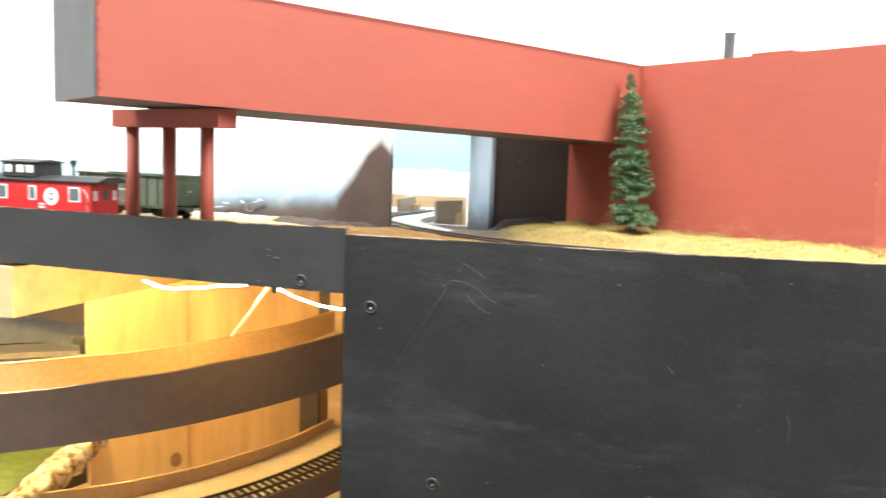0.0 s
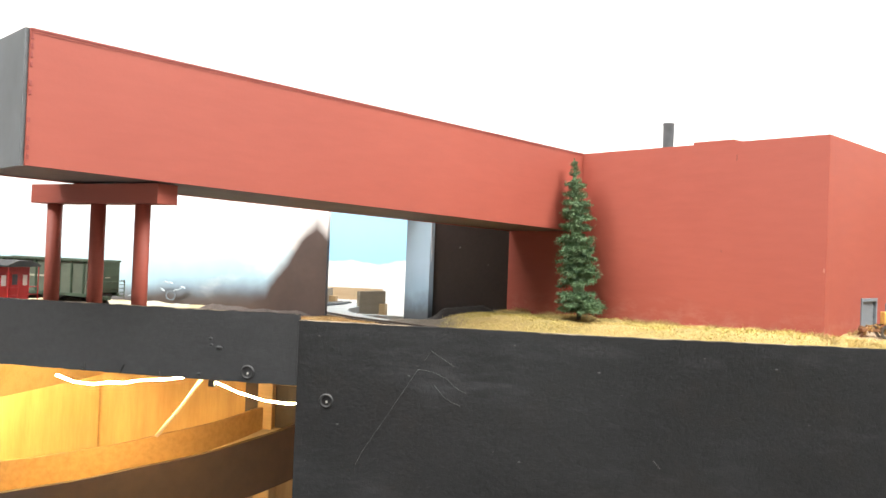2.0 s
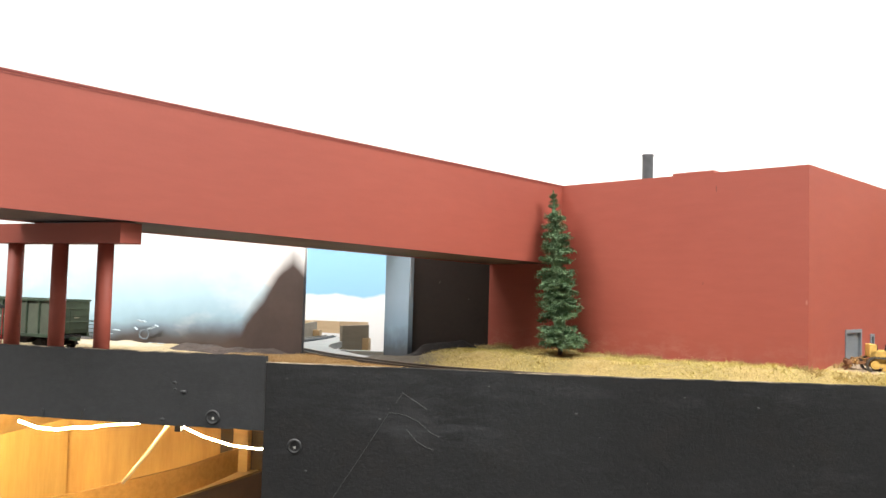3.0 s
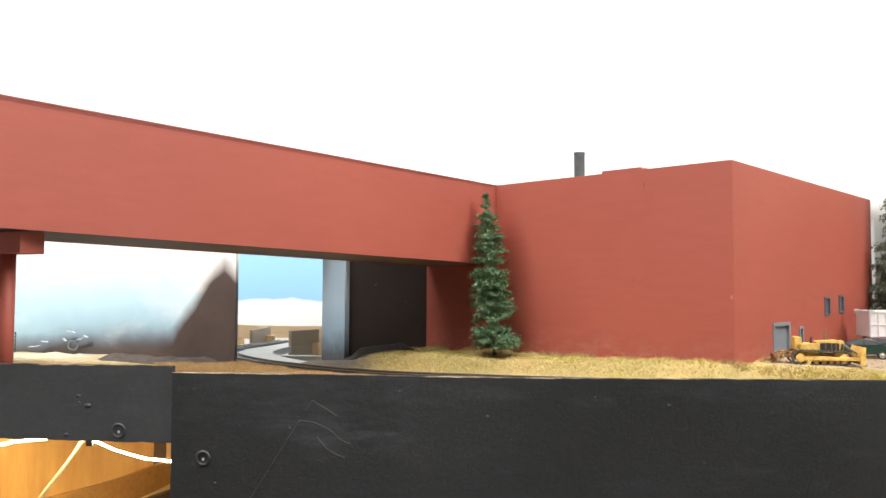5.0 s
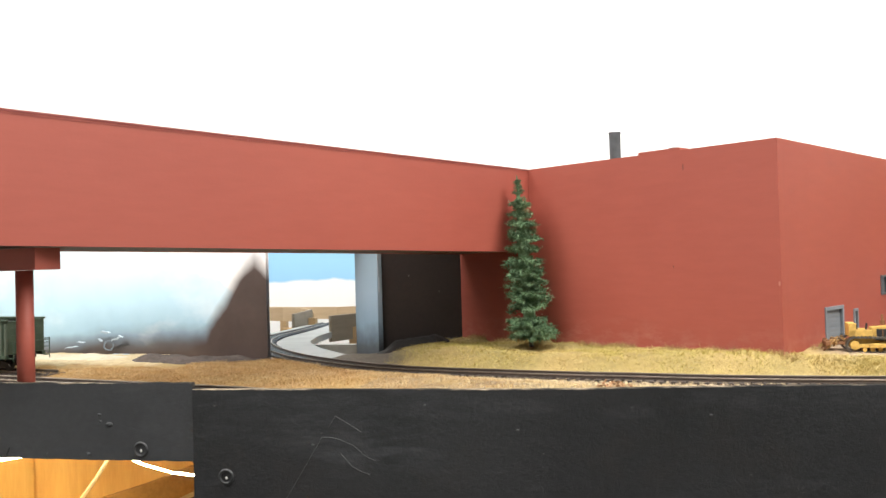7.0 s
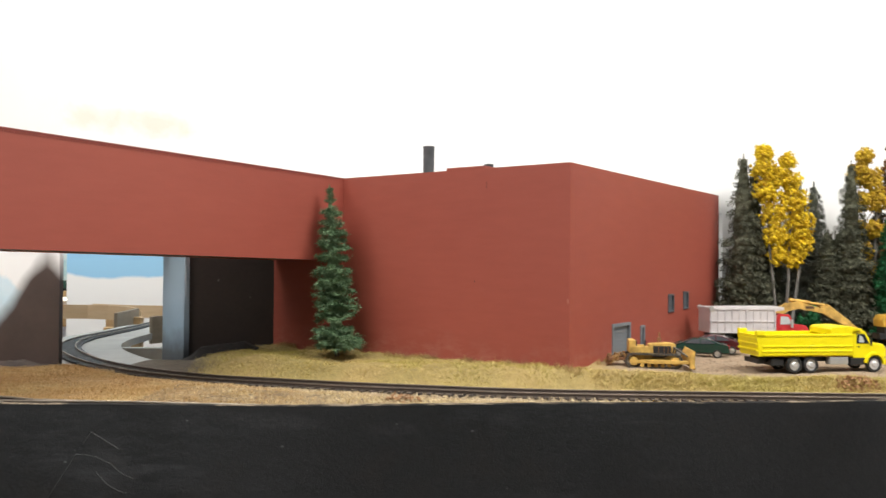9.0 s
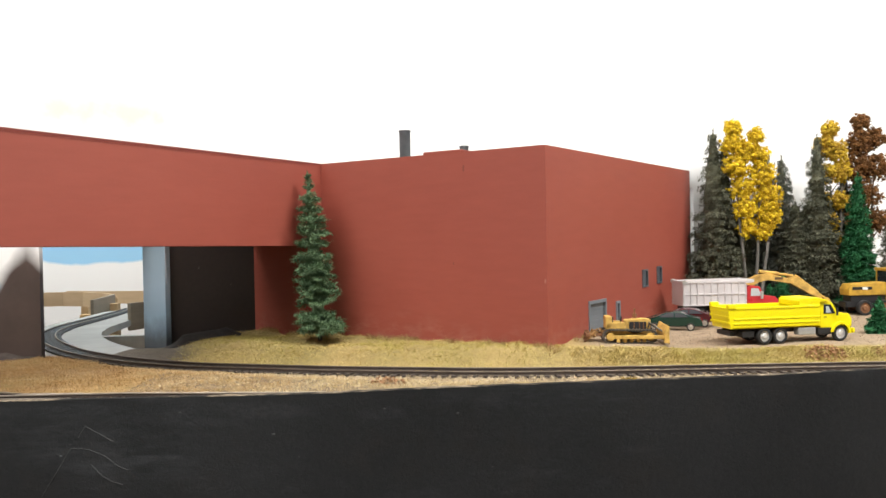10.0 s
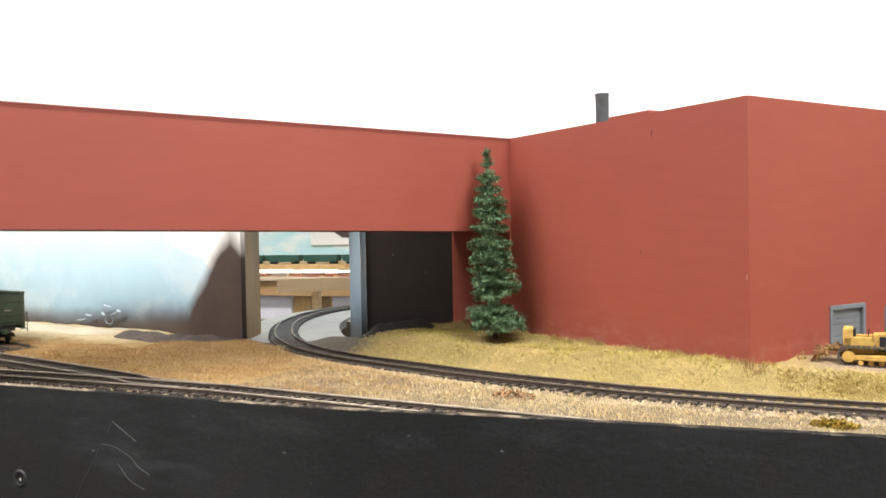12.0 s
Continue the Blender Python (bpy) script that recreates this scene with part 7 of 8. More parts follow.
def broadleaf(name, x, y, z, h, blobs, leaves, size, material, label, seed, stems):
    """A tree of several stems; the crown is foam-like leaf clumps round the given centres (x, z, radius) with gaps."""
    rnd = random.Random(seed)
    t = thing(name, pose(x, y, z), label, "tree")
    for k, (sx, lean) in enumerate(stems):
        bm = BM()
        pts = [(sx * 0.4, 0, -0.003), (sx * 0.7, 0.001, h * 0.15), (sx, -0.001, h * 0.32), (sx + lean * 0.5, 0.001, h * 0.55), (sx + lean, 0, h * 0.8)]
        tube(bm, pts, [h * 0.011, h * 0.009, h * 0.0075, h * 0.005, h * 0.002], 8)
        for b in range(5):
            zz = h * (0.36 + 0.09 * b)
            a = rnd.uniform(0, 6.3)
            tube(bm, [(sx + lean * 0.3, 0, zz), (sx + lean * 0.3 + 0.008 * math.cos(a), 0.008 * math.sin(a), zz + 0.012)], [h * 0.005, h * 0.0015], 5)
        part("trunk", bm, BARKGREY, t, "pale grey stem")
    verts, faces = [], []
    for bx, bz, br in blobs:
        for c in range(int(190 * br / 0.012)):
            v = Vector((rnd.gauss(0, 1), rnd.gauss(0, 1), rnd.gauss(0, 1))).normalized() * br * rnd.uniform(0.35, 1.0)
            cc = Vector((bx, 0, bz)) + Vector((v.x, v.y * 0.9, v.z))
            cr = rnd.uniform(0.0010, 0.0024)
            k0 = len(verts)
            spin = Matrix.Rotation(rnd.uniform(0, 6.3), 3, "Z")
            verts += [tuple(cc + (spin @ q) * cr * rnd.uniform(0.65, 1.15)) for q in LUMP_V]
            faces += [[k0 + i for i in f] for f in LUMP_F]
            for j in range(leaves):
                u = Vector((rnd.gauss(0, 1), rnd.gauss(0, 1), rnd.gauss(0, 1))).normalized()
                leaf(verts, faces, cc + u * cr * rnd.uniform(0.8, 1.05), u + Vector((rnd.uniform(-1, 1), rnd.uniform(-1, 1), rnd.uniform(-0.6, 0.9))), u, size * rnd.uniform(0.5, 1.0), size * rnd.uniform(0.5, 0.8))
    ob = new("crown", mesh_from("crown", verts, faces, material))
    ob.parent = t
    return t


# the fir before the factory corner: lumpy shelves of fibre needles with bare gaps between them


def shelf_fir(name, foot, tip, material, label, seed):
    """Tiers of (height share, reach in metres, depth of the shelf in metres), each a ring of clumped sprays round the trunk."""
    rnd = random.Random(seed)
    t = thing(name, pose(*foot), label, "tree")
    axis = Vector(tip) - Vector(foot)
    h = axis.z
    bm = BM()
    tube(bm, [(0, 0, -0.004), tuple(axis * 0.3), tuple(axis * 0.65), tuple(axis * 0.98)], [0.0019, 0.0016, 0.0010, 0.0003], 7)
    part("trunk", bm, BARKBROWN, t)
    tiers = [(0.050, 0.0225, 0.0080), (0.095, 0.0215, 0.0070), (0.130, 0.0150, 0.0040), (0.215, 0.0192, 0.0085), (0.262, 0.0185, 0.0060), (0.300, 0.0140, 0.0040), (0.340, 0.0160, 0.0060), (0.375, 0.0178, 0.0070), (0.425, 0.0150, 0.0050), (0.480, 0.0168, 0.0070), (0.555, 0.0150, 0.0060), (0.610, 0.0138, 0.0060), (0.665, 0.0112, 0.0050), (0.710, 0.0120, 0.0050), (0.765, 0.0092, 0.0055), (0.815, 0.0080, 0.0050), (0.860, 0.0062, 0.0045), (0.900, 0.0042, 0.0045), (0.940, 0.0028, 0.0040), (0.970, 0.0017, 0.0036)]
    verts, faces = [], []
    core(verts, faces, [(h * f, r * 0.30 + 0.0002) for f, r, d in tiers] + [(h * 0.995, 0.0003)], 9, rnd, 0.3)
    for k in range(len(verts)):
        x_, y_, z_ = verts[k]
        verts[k] = (x_ + axis.x * z_ / h, y_ + axis.y * z_ / h, z_)
    for f, reach, deep in tiers:
        c = axis * f
        n = max(6, int(5 + reach * 560))
        turn = rnd.uniform(0, 6.28)
        shift = Vector((rnd.uniform(-1, 1), rnd.uniform(-1, 1), 0)) * reach * 0.10
        for b in range(n):
            a = turn + 6.283 * (b + rnd.uniform(-0.3, 0.3)) / n
            out = Vector((math.cos(a), math.sin(a), 0))
            across = Vector((-out.y, out.x, 0))
            r = reach * rnd.choice((0.72, 0.86, 0.96, 1.0, 1.08)) * rnd.uniform(0.94, 1.05)
            drop, z0 = rnd.uniform(-0.02, 0.22), rnd.uniform(-0.5, 0.5) * deep
            clumps = max(2, int(r / 0.0030))
            for q_ in range(clumps):
                q = (q_ + 0.75) / clumps
                mid = c + shift + out * (r * q * 0.90) + across * rnd.uniform(-1, 1) * r * 0.20 + Vector((0, 0, z0 + r * 0.10 * q - drop * r * q * q + rnd.uniform(-0.16, 0.16) * deep))
                size = 0.0023 + 0.0013 * rnd.random()
                if f > 0.85:
                    size *= 0.55
                for j in range(46):
                    u = out * rnd.uniform(0.0, 1.0) + across * rnd.gauss(0, 0.75) + Vector((0, 0, rnd.gauss(-0.05, 0.30)))
                    p = mid + Vector((rnd.gauss(0, 0.50), rnd.gauss(0, 0.50), rnd.gauss(0, 0.30))) * size
                    leaf(verts, faces, p, u, Vector((rnd.uniform(-0.5, 0.5), rnd.uniform(-0.5, 0.5), 1)), size * rnd.uniform(0.6, 1.25), size * rnd.uniform(0.24, 0.42))
    for j in range(40):
        a, q = rnd.uniform(0, 6.3), rnd.random()
        leaf(verts, faces, axis * (0.95 + 0.05 * q), Vector((math.cos(a), math.sin(a), 1.2 + q)), Vector((0, 0, 1)), 0.0022 * (1.1 - 0.5 * q), 0.0006)
    ob = new("crown", mesh_from("crown", verts, faces, material))
    ob.parent = t
    return t


shelf_fir("fir_tree", (0.2045, 0.9900, 1.4692), (0.1950, 1.0030, 1.6105), FIRGREEN, "slim deep green model fir with drooping tiers", 14)

# belt of trees before the east sky
BELT = "conifers behind the lot"
for x_, y_, h_, w_, mt, lab, sd in (
    (0.6105, 1.170, 0.199, 0.030, FIRDARK, "dense dull grey-green model fir beside the factory", 1),
    (0.628, 1.186, 0.190, 0.024, FIRDARK, "dense dull grey-green model fir beside the factory", 9),
    (0.700, 1.203, 0.172, 0.025, FIRFADED, "faded grey model fir between golden trees", 15),
    (0.684, 1.206, 0.178, 0.022, FIRFADED, "faded grey model fir between golden trees", 2),
    (0.722, 1.165, 0.191, 0.025, FIRDARK, "tall dull grey-green model fir behind the grader", 3),
    (0.700, 1.170, 0.118, 0.023, FIRDARK, "dull grey-green model fir behind the excavator", 4),
    (0.745, 1.185, 0.125, 0.022, FIRDARK, "dull grey-green model fir behind the grader", 5),
    (0.650, 1.205, 0.110, 0.024, FIRDARK, "dull grey-green model fir behind golden leaves", 6),
    (0.758, 1.150, 0.147, 0.022, FIRBRIGHT, "bright green model fir among darker trees", 7),
    (0.772, 1.205, 0.150, 0.030, FIRDARK, "dull grey-green model fir behind the grader", 12),
    (0.735, 1.215, 0.120, 0.030, FIRDARK, "dull grey-green model fir behind the grader", 13),
    (0.830, 1.190, 0.175, 0.026, FIRDARK, "tall dull grey-green model fir at the belt's end", 8),
):
    conifer("fir_tree", x_, y_, LOT2 - 0.001, h_, w_ * 1.1, 22, 19, 100, 0.0036, mt, lab, sd, BELT, power=0.68, puff=0.8, gap=0.12, fill=0.42)
for x_, y_, h_, w_, sd in ((0.662, 1.150, 0.030, 0.014, 21), (0.678, 1.155, 0.042, 0.014, 22), (0.676, 0.968, 0.030, 0.011, 23), (0.648, 1.158, 0.036, 0.012, 24)):
    conifer("young_fir", x_, y_, LOT2 - 0.001, h_, w_, 9, 12, 50, 0.0034, FIRBRIGHT, "small bright green model fir on the lot", sd, "young firs")
broadleaf("aspen_tree", 0.6495, 1.160, LOT - 0.002, 0.20, [(-0.022, 0.196, 0.010), (-0.022, 0.178, 0.014), (-0.018, 0.155, 0.015), (-0.012, 0.132, 0.014), (-0.010, 0.110, 0.013), (-0.006, 0.090, 0.011), (0.004, 0.188, 0.009), (0.006, 0.168, 0.012), (0.010, 0.145, 0.016), (0.016, 0.122, 0.016), (0.017, 0.102, 0.014), (0.010, 0.086, 0.010), (-0.006, 0.172, 0.012)], 5, 0.0024, ASPEN, "golden yellow model aspen with grey stems", 31, ((-0.012, -0.008), (0.004, 0.004), (0.014, 0.010)))
broadleaf("aspen_tree", 0.748, 1.180, LOT - 0.002, 0.20, [(-0.004, 0.196, 0.010), (-0.010, 0.178, 0.012), (0.004, 0.172, 0.014), (0.008, 0.150, 0.013), (-0.008, 0.148, 0.011), (-0.012, 0.120, 0.010), (-0.006, 0.095, 0.011), (0.006, 0.118, 0.011), (0.000, 0.075, 0.009)], 5, 0.0024, ASPENDULL, "ochre and gold model aspen behind dark firs", 32, ((-0.004, 0.0), (0.006, 0.004)))
broadleaf("maple_tree", 0.785, 1.185, LOT - 0.002, 0.21, [(-0.004, 0.205, 0.010), (-0.006, 0.182, 0.016), (0.010, 0.186, 0.014), (-0.008, 0.155, 0.018), (0.014, 0.155, 0.018), (0.000, 0.125, 0.019), (-0.010, 0.095, 0.015), (0.012, 0.095, 0.015)], 5, 0.0024, RUSTLEAF, "rust brown model maple in late autumn", 33, ((0.0, 0.0), (0.006, 0.006)))

# ---- turf ----
cu, su = math.cos(radians(U)), math.sin(radians(U))


def in_factory(x, y, margin=0.0):
    dx, dy = x - CX, y - CY
    return dx * cu + dy * su > -margin and -dx * su + dy * cu > -margin


def turf(name, count, inside, height, width, material, label, seed, lean=1.3):
    """Thousands of single blades as one mesh."""
    rnd = random.Random(seed)
    verts, faces = [], []
    made = tries = 0
    while made < count and tries < count * 12:
        tries += 1
        p = inside(rnd)
        if p is None:
            continue
        x, y, k = p
        z = ground_z(x, y) - 0.0004
        a, l = rnd.uniform(0, 6.283), height * k * rnd.uniform(0.5, 1.25)
        w = width * rnd.uniform(0.7, 1.3) / 2
        b = rnd.uniform(0, 6.283)
        tx, ty = lean * l * math.cos(b) * rnd.random(), lean * l * math.sin(b) * rnd.random()
        i = len(verts)
        verts += [(x - w * math.cos(a), y - w * math.sin(a), z), (x + w * math.cos(a), y + w * math.sin(a), z), (x + tx, y + ty, z + l)]
        faces.append((i, i + 1, i + 2))
        made += 1
    tagged(new(name, mesh_from(name, verts, faces, material)), label, "grass", kind="stuff")


def grass_material(name, dark, mid, light, olive, cream):
    """Static grass: each blade its own tone, matted into streaky patches of olive and bleached cream."""
    def build(nt, bsdf):
        g = nt.nodes.new("ShaderNodeNewGeometry")
        v = coords(nt)
        c = ramp(nt, g.outputs["Random Per Island"], [(0.05, dark), (0.5, mid), (0.95, light)])
        c = mix(nt, 0.40, c, ramp(nt, noise_of(nt, v, 110, 4, 0.6, (0.6, 1, 1)), [(0.34, dark), (0.66, light)]))
        f1 = ramp(nt, noise_of(nt, v, 26, 4, 0.65, (0.6, 1.5, 1)), [(0.46, (0, 0, 0)), (0.66, (1, 1, 1))])
        c = mix(nt, math_of(nt, "MULTIPLY", f1, 0.55), c, olive)
        f2 = ramp(nt, noise_of(nt, v, 38, 5, 0.7, (0.5, 1.6, 1)), [(0.52, (0, 0, 0)), (0.68, (1, 1, 1))])
        c = mix(nt, math_of(nt, "MULTIPLY", f2, 0.60), c, cream)
        nt.links.new(c, bsdf.inputs["Base Color"])
        bsdf.inputs["Roughness"].default_value = 0.9
        bsdf.inputs["Specular IOR Level"].default_value = 0.2
    return mat(name, build)


GOLDGRASS = grass_material("straw_gold_turf", (0.37, 0.27, 0.085), (0.54, 0.41, 0.145), (0.74, 0.60, 0.28), (0.40, 0.33, 0.075), (0.72, 0.60, 0.34))
OLIVEGRASS = grass_material("olive_gold_turf", (0.28, 0.225, 0.050), (0.43, 0.35, 0.085), (0.62, 0.53, 0.20), (0.34, 0.30, 0.050), (0.66, 0.56, 0.28))
ORANGEGRASS = grass_material("orange_straw_turf", (0.34, 0.19, 0.07), (0.50, 0.31, 0.13), (0.70, 0.51, 0.27), (0.40, 0.25, 0.08), (0.70, 0.55, 0.33))
CREAMGRASS = grass_material("cream_straw_turf", (0.42, 0.31, 0.15), (0.60, 0.46, 0.24), (0.78, 0.65, 0.41), (0.52, 0.36, 0.14), (0.80, 0.69, 0.47))
DRYWEED = leaf_material("dry_brown_weed", (0.20, 0.12, 0.045), (0.52, 0.38, 0.17), 0.9)


def bank(rnd):
    x = rnd.uniform(0.075, 0.95)
    g = rnd.uniform(0.012, 0.25 if x < 0.40 else 0.052)
    y = main_y(x)
    y += g
    if track_gap(x, y) < 0.0125 or in_factory(x, y, 0.0) or y > back_y(x) - 0.004:
        return None
    if x < 0.12 and rnd.random() > (x - 0.07) / 0.05:
        return None
    if x > 0.40 and rnd.random() < smooth((g - 0.042) / 0.010):
        return None
    return x, y, 0.85 + 0.7 * noise.noise((x * 40, y * 55, 2.0)) + 0.35 * noise.noise((x * 120, y * 120, 5.0))


def bank_patch(sign):
    def f(rnd):
        p = bank(rnd)
        if p and noise.noise((p[0] * 16, p[1] * 16, 4.0)) * sign > rnd.uniform(-0.25, 0.25):
            return p
        return None
    return f


turf("turf_gold", 60000, bank_patch(-1), 0.0025, 0.00050, GOLDGRASS, "dense straw-gold static grass on the bank", 41, 2.2)
turf("turf_olive", 54000, bank_patch(1), 0.0025, 0.00050, OLIVEGRASS, "dense olive-gold static grass on the bank", 42, 2.2)


def wall_foot(rnd):
    v = rnd.uniform(-0.01, 0.30)
    u = -abs(rnd.gauss(0, 0.004)) - 0.0006
    if rnd.random() < 0.25:
        u, v = rnd.uniform(0.0, 0.07), -abs(rnd.gauss(0, 0.003)) - 0.0006
    x, y = CX + u * cu - v * su, CY + u * su + v * cu
    if noise.noise((x * 45, y * 45, 8.0)) < -0.05 or y > back_y(x) - 0.003:
        return None
    return x, y, rnd.uniform(0.5, 1.25)


turf("turf_wall_foot", 2600, wall_foot, 0.0044, 0.00050, DRYWEED, "dry brown weeds at the factory wall's foot", 43, 1.1)


def field(rnd):
    x = rnd.uniform(-0.40, 0.80)
    lo = max(front_y(min(x, 0.36)) + (0.013 if x < 0.36 else -0.03), (side_y(x) + 0.013) if x < 0.10 else 0.0)
    y = rnd.uniform(lo, 1.0)
    if track_gap(x, y) > -0.0135 or y > back_y(x) - 0.02:
        return None
    if x < -0.09 and y > 0.935 + 0.02 * noise.noise((x * 30, y * 30, 1.0)):
        return None
    return x, y, 0.8 + 0.5 * noise.noise((x * 40, y * 40, 3.0))


def field_patch(cream):
    def f(rnd):
        p = field(rnd)
        if p is None:
            return None
        k = smooth((p[0] - 0.05) / 0.22) + 0.35 * noise.noise((p[0] * 30, p[1] * 30, 6.0)) + 0.5 * smooth((track_gap(p[0], p[1]) + 0.03) / 0.012) * smooth((p[0] - 0.02) / 0.1)
        return p if (rnd.random() < k) == cream else None
    return f


turf("turf_orange", 60000, field_patch(False), 0.0028, 0.00044, ORANGEGRASS, "dense orange-straw static grass between the tracks", 44)
turf("turf_cream", 46000, field_patch(True), 0.0025, 0.00048, CREAMGRASS, "short cream static grass between the tracks", 45)


def clump(name, x, y, r, h, count, size, material, label, category, seed):
    rnd = random.Random(seed)
    verts, faces = [], []
    for j in range(count):
        a, q = rnd.uniform(0, 6.283), math.sqrt(rnd.random())
        px, py = x + r * q * math.cos(a), y + 0.6 * r * q * math.sin(a)
        top = h * (1 - q * q) * rnd.uniform(0.3, 1.0)
        u = Vector((rnd.gauss(0, 1), rnd.gauss(0, 1), rnd.gauss(0, 0.7)))
        leaf(verts, faces, Vector((px, py, ground_z(px, py) + top)), u, Vector((rnd.gauss(0, 1), rnd.gauss(0, 1), 1)), size * rnd.uniform(0.7, 1.3), size * 0.6)
    tagged(new(name, mesh_from(name, verts, faces, material)), label, category)


clump("weed_tuft", 0.424, 0.816, 0.0105, 0.004, 500, 0.0018, leaf_material("ochre_tuft", (0.16, 0.10, 0.01), (0.40, 0.27, 0.04)), "low ochre weed tuft beside the track", "weed", 51)
LITTER = leaf_material("russet_leaf_litter", (0.20, 0.10, 0.045), (0.50, 0.29, 0.15))
for k, (x_, y_, r_) in enumerate(((0.588, 0.884, 0.016), (0.640, 0.882, 0.018), (0.665, 0.888, 0.014), (0.268, 0.835, 0.012))):
    clump("leaf_pile", x_, y_, r_, 0.004, 320 if k < 3 else 120, 0.0026, LITTER, "low pile of russet leaves on the bank", "leaf pile", 60 + k)

# ---- ballast and loose stones ----
STONE = leaf_material("pale_ballast_stone", (0.18, 0.135, 0.09), (0.62, 0.51, 0.35), 0.9, (0.40, 0.315, 0.205))


def stones(name, count, where, size, material, label, seed):
    rnd = random.Random(seed)
    verts, faces = [], []
    made = 0
    while made < count:
        p = where(rnd)
        if p is None:
            continue
        x, y = p
        z = ground_z(x, y)
        s = size * rnd.uniform(0.5, 1.3)
        i = len(verts)
        a = rnd.uniform(0, 6.283)
        for k in range(4):
            r = s * rnd.uniform(0.7, 1.2)
            verts.append((x + r * math.cos(a + k * 1.571), y + r * math.sin(a + k * 1.571), z + s * rnd.uniform(0.0, 0.5)))
        verts += [(x + s * rnd.uniform(-0.4, 0.4), y + s * rnd.uniform(-0.4, 0.4), z + s * rnd.uniform(0.7, 1.2)), (x, y, z - s * 0.4)]
        for k in range(4):
            faces += [(i + k, i + (k + 1) % 4, i + 4), (i + (k + 1) % 4, i + k, i + 5)]
        made += 1
    tagged(new(name, mesh_from(name, verts, faces, material)), label, "ballast", kind="stuff")


def shoulder(rnd):
    x = rnd.uniform(0.04, 0.95)
    g = -0.0178 + rnd.gauss(0, 0.0024) if rnd.random() < 0.85 else rnd.uniform(-0.0135, 0.0150)
    d = (main_y(x + 0.004) - main_y(x)) / 0.004
    if x < 0.06 and g > 0:
        return None
    return x, main_y(x) + g * math.sqrt(1 + d * d)


stones("ballast_main", 9000, shoulder, 0.00075, STONE, "pale crushed-stone ballast along the main track", 71)


def front_shoulder(rnd):
    x = rnd.uniform(-0.42, 0.55)
    y = front_y(min(x, 0.34)) + rnd.uniform(-0.025, 0.016)
    return (x, y) if y > 0.70 and rnd.random() < 0.25 + 0.75 * smooth((x + 0.1) / 0.3) else None


stones("ballast_front", 5200, front_shoulder, 0.0009, STONE, "pale grit beside the front track", 72)


def lot_grit(rnd):
    x, y = rnd.uniform(0.42, 0.95), rnd.uniform(0.90, 1.15)
    return None if in_factory(x, y, 0.002) or y > back_y(x) - 0.01 else (x, y)


stones("lot_gravel", 5000, lot_grit, 0.0006, leaf_material("tan_grit", (0.20, 0.14, 0.09), (0.44, 0.34, 0.24), 0.95), "fine tan gravel on the lot", 73)

# ---- plaster and rock at the backdrop's foot ----


def mound(name, pts, width, h, material, label, seed):
    """A lumpy ridge along plan points."""
    bm = BM()
    rows = []
    fine = []
    for (a, b), (c, d) in zip(pts, pts[1:]):
        k = max(2, int(math.hypot(c - a, d - b) / 0.0022))
        fine += [(a + (c - a) * i / k, b + (d - b) * i / k) for i in range(k)]
    fine.append(pts[-1])
    for i, (x, y) in enumerate(fine):
        e = min(1.0, i / 8, (len(fine) - 1 - i) / 8)
        a, b = fine[max(0, i - 1)], fine[min(len(fine) - 1, i + 1)]
        d = Vector((b[0] - a[0], b[1] - a[1])).normalized()
        row = []
        for j in range(15):
            q = j / 7 - 1
            px, py = x - d.y * q * width, y + d.x * q * width
            lump = 0.75 + 0.45 * noise.noise((px * 60 + seed, py * 60, 0)) + 0.12 * noise.noise((px * 260, py * 260, seed))
            row.append(bm.verts.new((px, py, ground_z(px, py) - 0.0015 + max(0, (1 - q * q)) * h * e * lump + 0.001 * e)))
        rows.append(row)
    for r, s in zip(rows, rows[1:]):
        for j in range(14):
            bm.faces.new((r[j], r[j + 1], s[j + 1], s[j]))
    tagged(part(name, bm, material, smooth=True), label, "rock")


ROCK = plain("grey_brown_plaster_rock", (0.075, 0.058, 0.050), 0.9, vary=0.5, scale=260, coarse=60, bumpy=0.7, dist=0.002)
DARKROCK = plain("blackish_brown_plaster", (0.0135, 0.0105, 0.0095), 0.85, vary=0.5, scale=200, coarse=50, bumpy=0.6, dist=0.002)
mound("plaster_ridge", [(-0.155, 0.985), (-0.13, 0.976), (-0.10, 0.978), (-0.07, 0.985), (-0.040, 0.990)], 0.014, 0.008, ROCK, "lumpy grey-brown plaster ridge below the backdrop", 3)
mound("plaster_slope", [(0.052, 1.044), (0.066, 1.050), (0.085, 1.058), (0.105, 1.066), (0.125, 1.070)], 0.014, 0.0085, DARKROCK, "blackish-brown plaster slope below the dark hill panel", 5)
mound("sand_patch", [(-0.34, 1.020), (-0.28, 1.008), (-0.22, 0.997), (-0.165, 0.985)], 0.020, 0.004, plain("pale_sand", (0.46, 0.40, 0.29), 0.95, vary=0.3, scale=400, bumpy=0.6), "pale sand spread below the backdrop", 7)

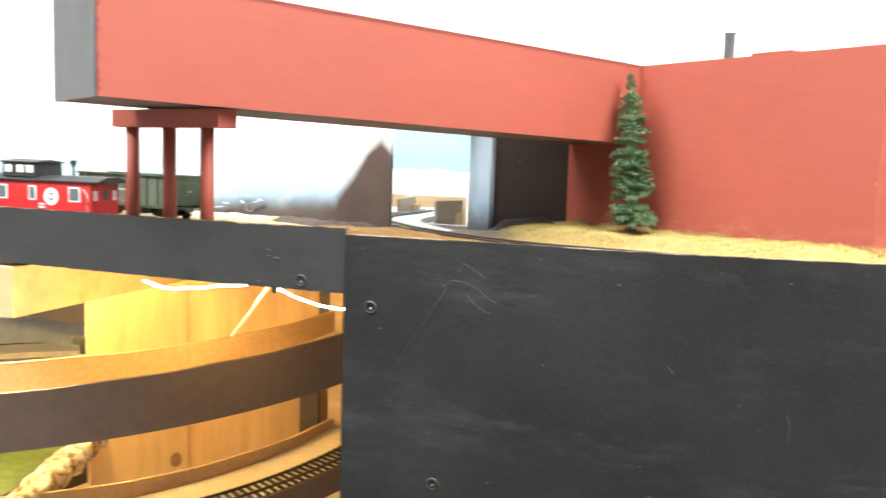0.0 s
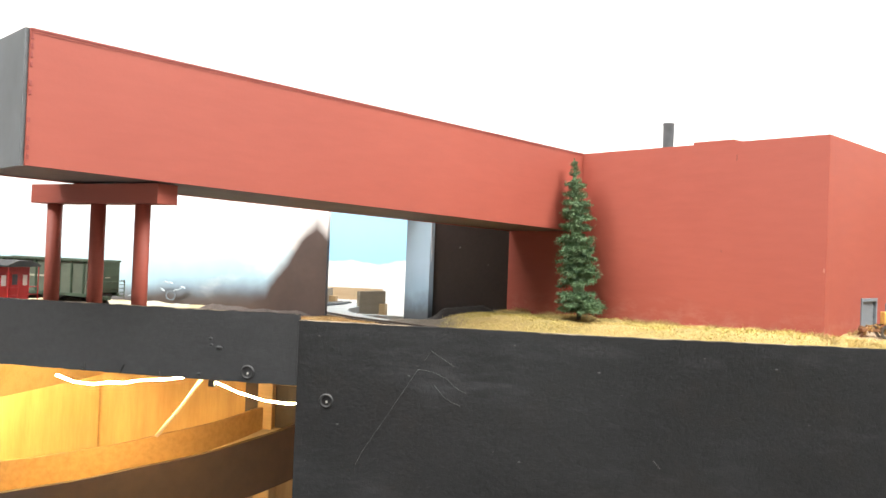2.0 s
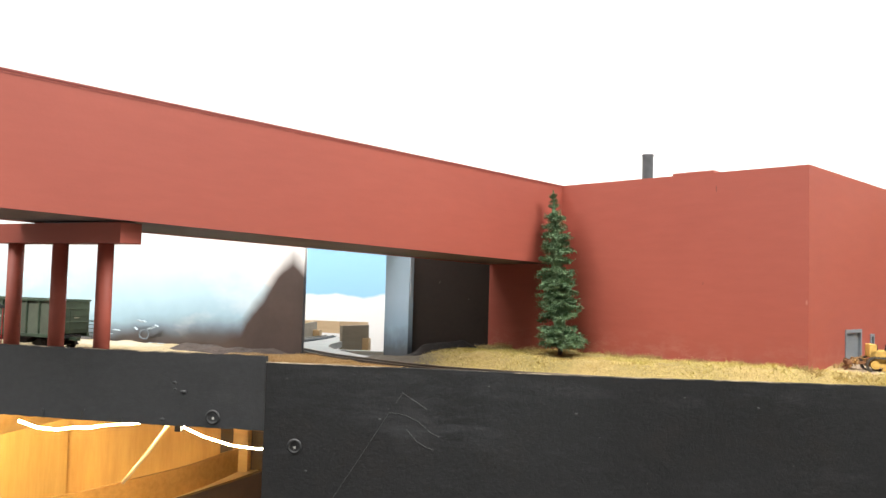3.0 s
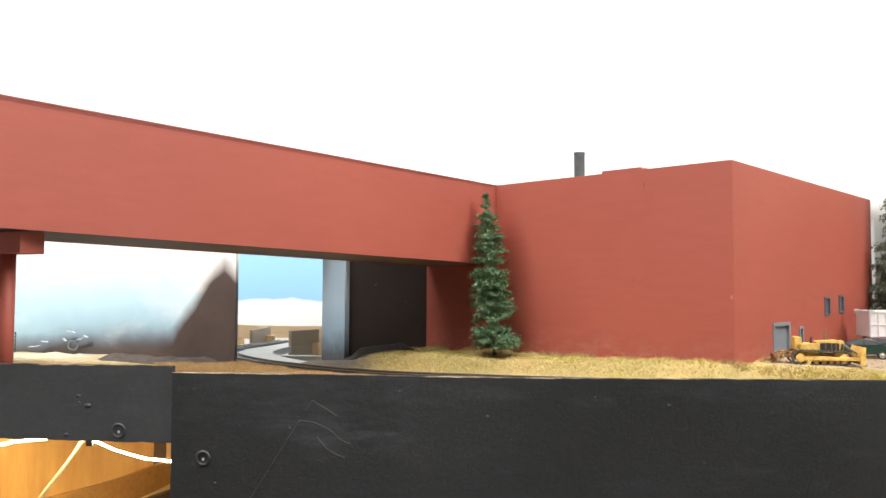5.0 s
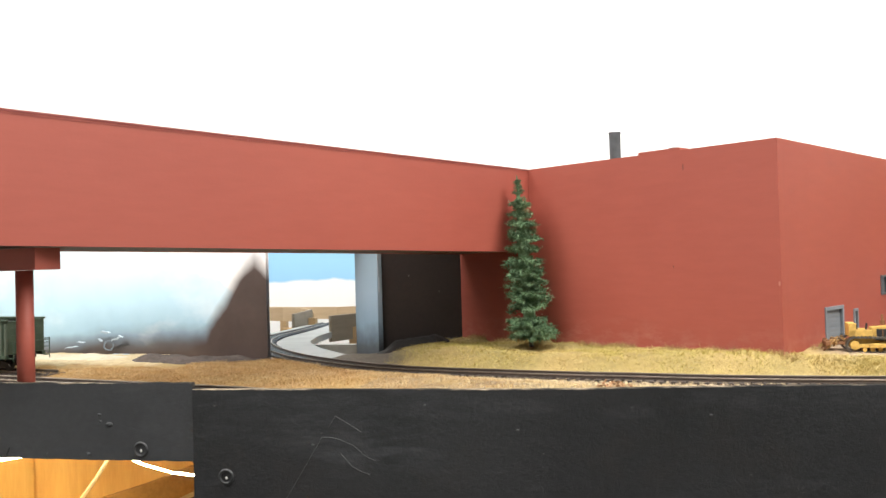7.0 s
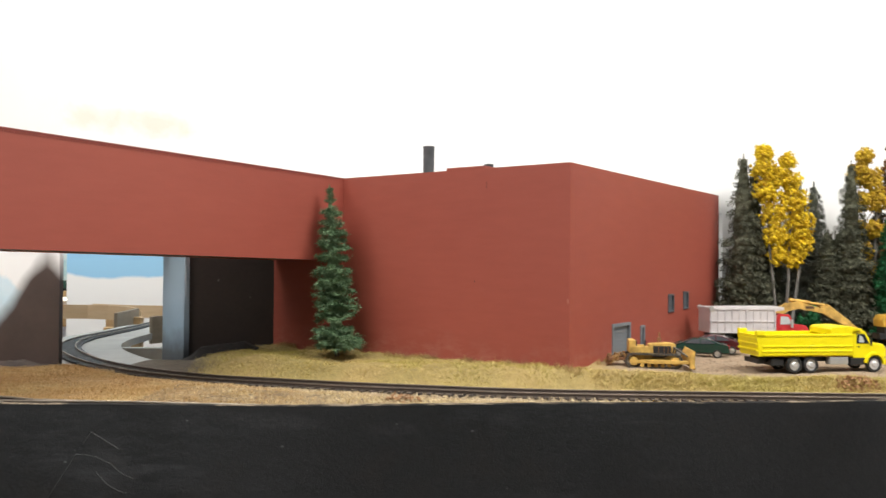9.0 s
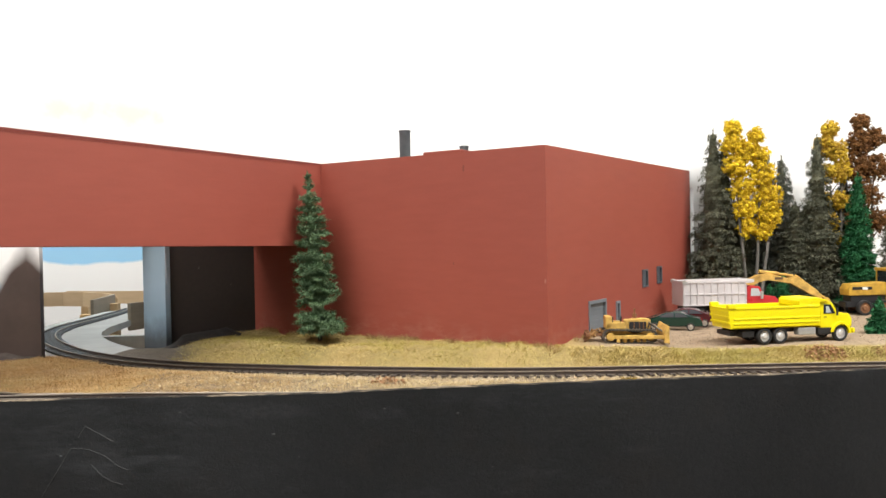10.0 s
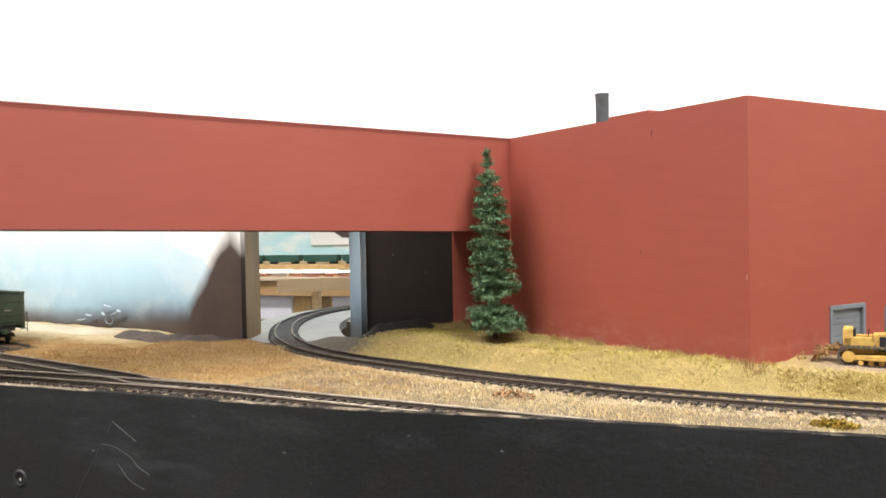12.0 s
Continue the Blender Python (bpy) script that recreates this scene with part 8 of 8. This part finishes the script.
# torn paint on the backdrop
FLAKE = plain("white_torn_paper", (0.38, 0.45, 0.50), 0.8, vary=0.2)
FLAKEDARK = plain("blue_grey_torn_edge", (0.14, 0.17, 0.20), 0.8)
bm = BM()
for x_, z_, l_, th, a_ in ((-0.208, 1.4800, 0.012, 0.0009, 8), (-0.196, 1.4735, 0.010, 0.0008, -14), (-0.190, 1.4760, 0.006, 0.0006, 20), (-0.190, 1.4585, 0.026, 0.0008, 1), (-0.214, 1.4725, 0.005, 0.0006, 40), (-0.250, 1.4650, 0.016, 0.0005, -6), (-0.238, 1.4700, 0.010, 0.0004, 5)):
    y_ = back_y(x_) - 0.0068
    prism(bm, [(-l_ / 2, -th), (-l_ * 0.2, -th * 0.5), (l_ * 0.1, -th * 1.4), (l_ / 2, 0), (l_ * 0.25, th), (l_ * 0.02, th * 0.4), (-l_ * 0.3, th * 0.9)], -0.0014, 0.0008, "y", 0.0, pose(x_, y_, z_, 10, a_, -8))
tagged(part("torn_paint", bm, FLAKE), "torn white paint flakes on the backdrop", "paint flakes")
bm = BM()
for k in range(13):
    a_ = 2 * math.pi * k / 13
    y_ = back_y(-0.204) - 0.0072
    box(bm, (-0.0013, -0.0004, -0.0004 - 0.0003 * (k % 3)), (0.0013, 0.0005, 0.0005), 0.0002, pose(-0.204 + 0.0048 * math.cos(a_), y_, 1.4670 + 0.0042 * math.sin(a_), 0, -math.degrees(a_) - 90 + 9 * math.sin(k * 2.1), 0))
tagged(part("torn_hole_rim", bm, FLAKEDARK), "ragged rim of a small hole in the backdrop", "paint flakes")

# ---- long scratches in the tall fascia ----
bm = BM()
SY = FASCIA_Y - 0.0001


def scratch(pts, r=0.00014):
    tube(bm, [(x, SY, z) for x, z in pts], r, 5)


scratch([(0.0890, 1.4000), (0.0930, 1.4080), (0.1080, 1.4315), (0.1220, 1.4540)], 0.00013)
scratch([(0.1220, 1.4540), (0.1270, 1.4538), (0.1310, 1.4530)], 0.00016)
scratch([(0.1255, 1.4590), (0.1290, 1.4645)], 0.00012)
scratch([(0.1290, 1.4645), (0.1350, 1.4610), (0.1420, 1.4568)], 0.00019)
scratch([(0.1310, 1.4530), (0.1380, 1.4500), (0.1440, 1.4450), (0.1490, 1.4428)], 0.00013)
scratch([(0.1315, 1.4460), (0.1370, 1.4400), (0.1415, 1.4375), (0.1460, 1.4360)], 0.00016)
scratch([(0.31, 1.395), (0.3115, 1.388), (0.311, 1.380)], 0.0002)
scratch([(0.2475, 1.415), (0.2510, 1.411)], 0.0002)
part("scratch", bm, SCUFF, tall, "long pale scratches and a torn paint corner")
# short splits along the strip's lower edge
for x_, l_, r_ in ((-0.080, 0.0045, 4), (-0.056, 0.0060, 24), (-0.030, 0.0026, -12)):
    bm = BM()
    box(bm, (-0.00025, -0.0004, -0.0005), (0.00025, 0.0012, l_), 0.0001, pose(x_, FASCIA_Y + 0.0014 + fascia_bend(x_), 1.4408) @ pose(0, 0, 0, 0, r_))
    part("split", bm, SCREWDARK, strip, "short dark split in the hardboard")
bm = BM()
for k in range(26):
    x_, z_ = 0.06 + 0.011 * k + 0.006 * math.sin(k * 5.1), 1.33 + 0.14 * (0.5 + 0.5 * math.sin(k * 7.7))
    bmesh.ops.create_icosphere(bm, subdivisions=1, radius=0.0003 + 0.0002 * (k % 3), matrix=Matrix.Translation((x_, FASCIA_Y + fascia_bend(x_), z_)) @ Matrix.Diagonal((1.4, 0.4, 0.8, 1)))
part("paint_speck", bm, SCUFF, tall, "small raised specks in the paint")
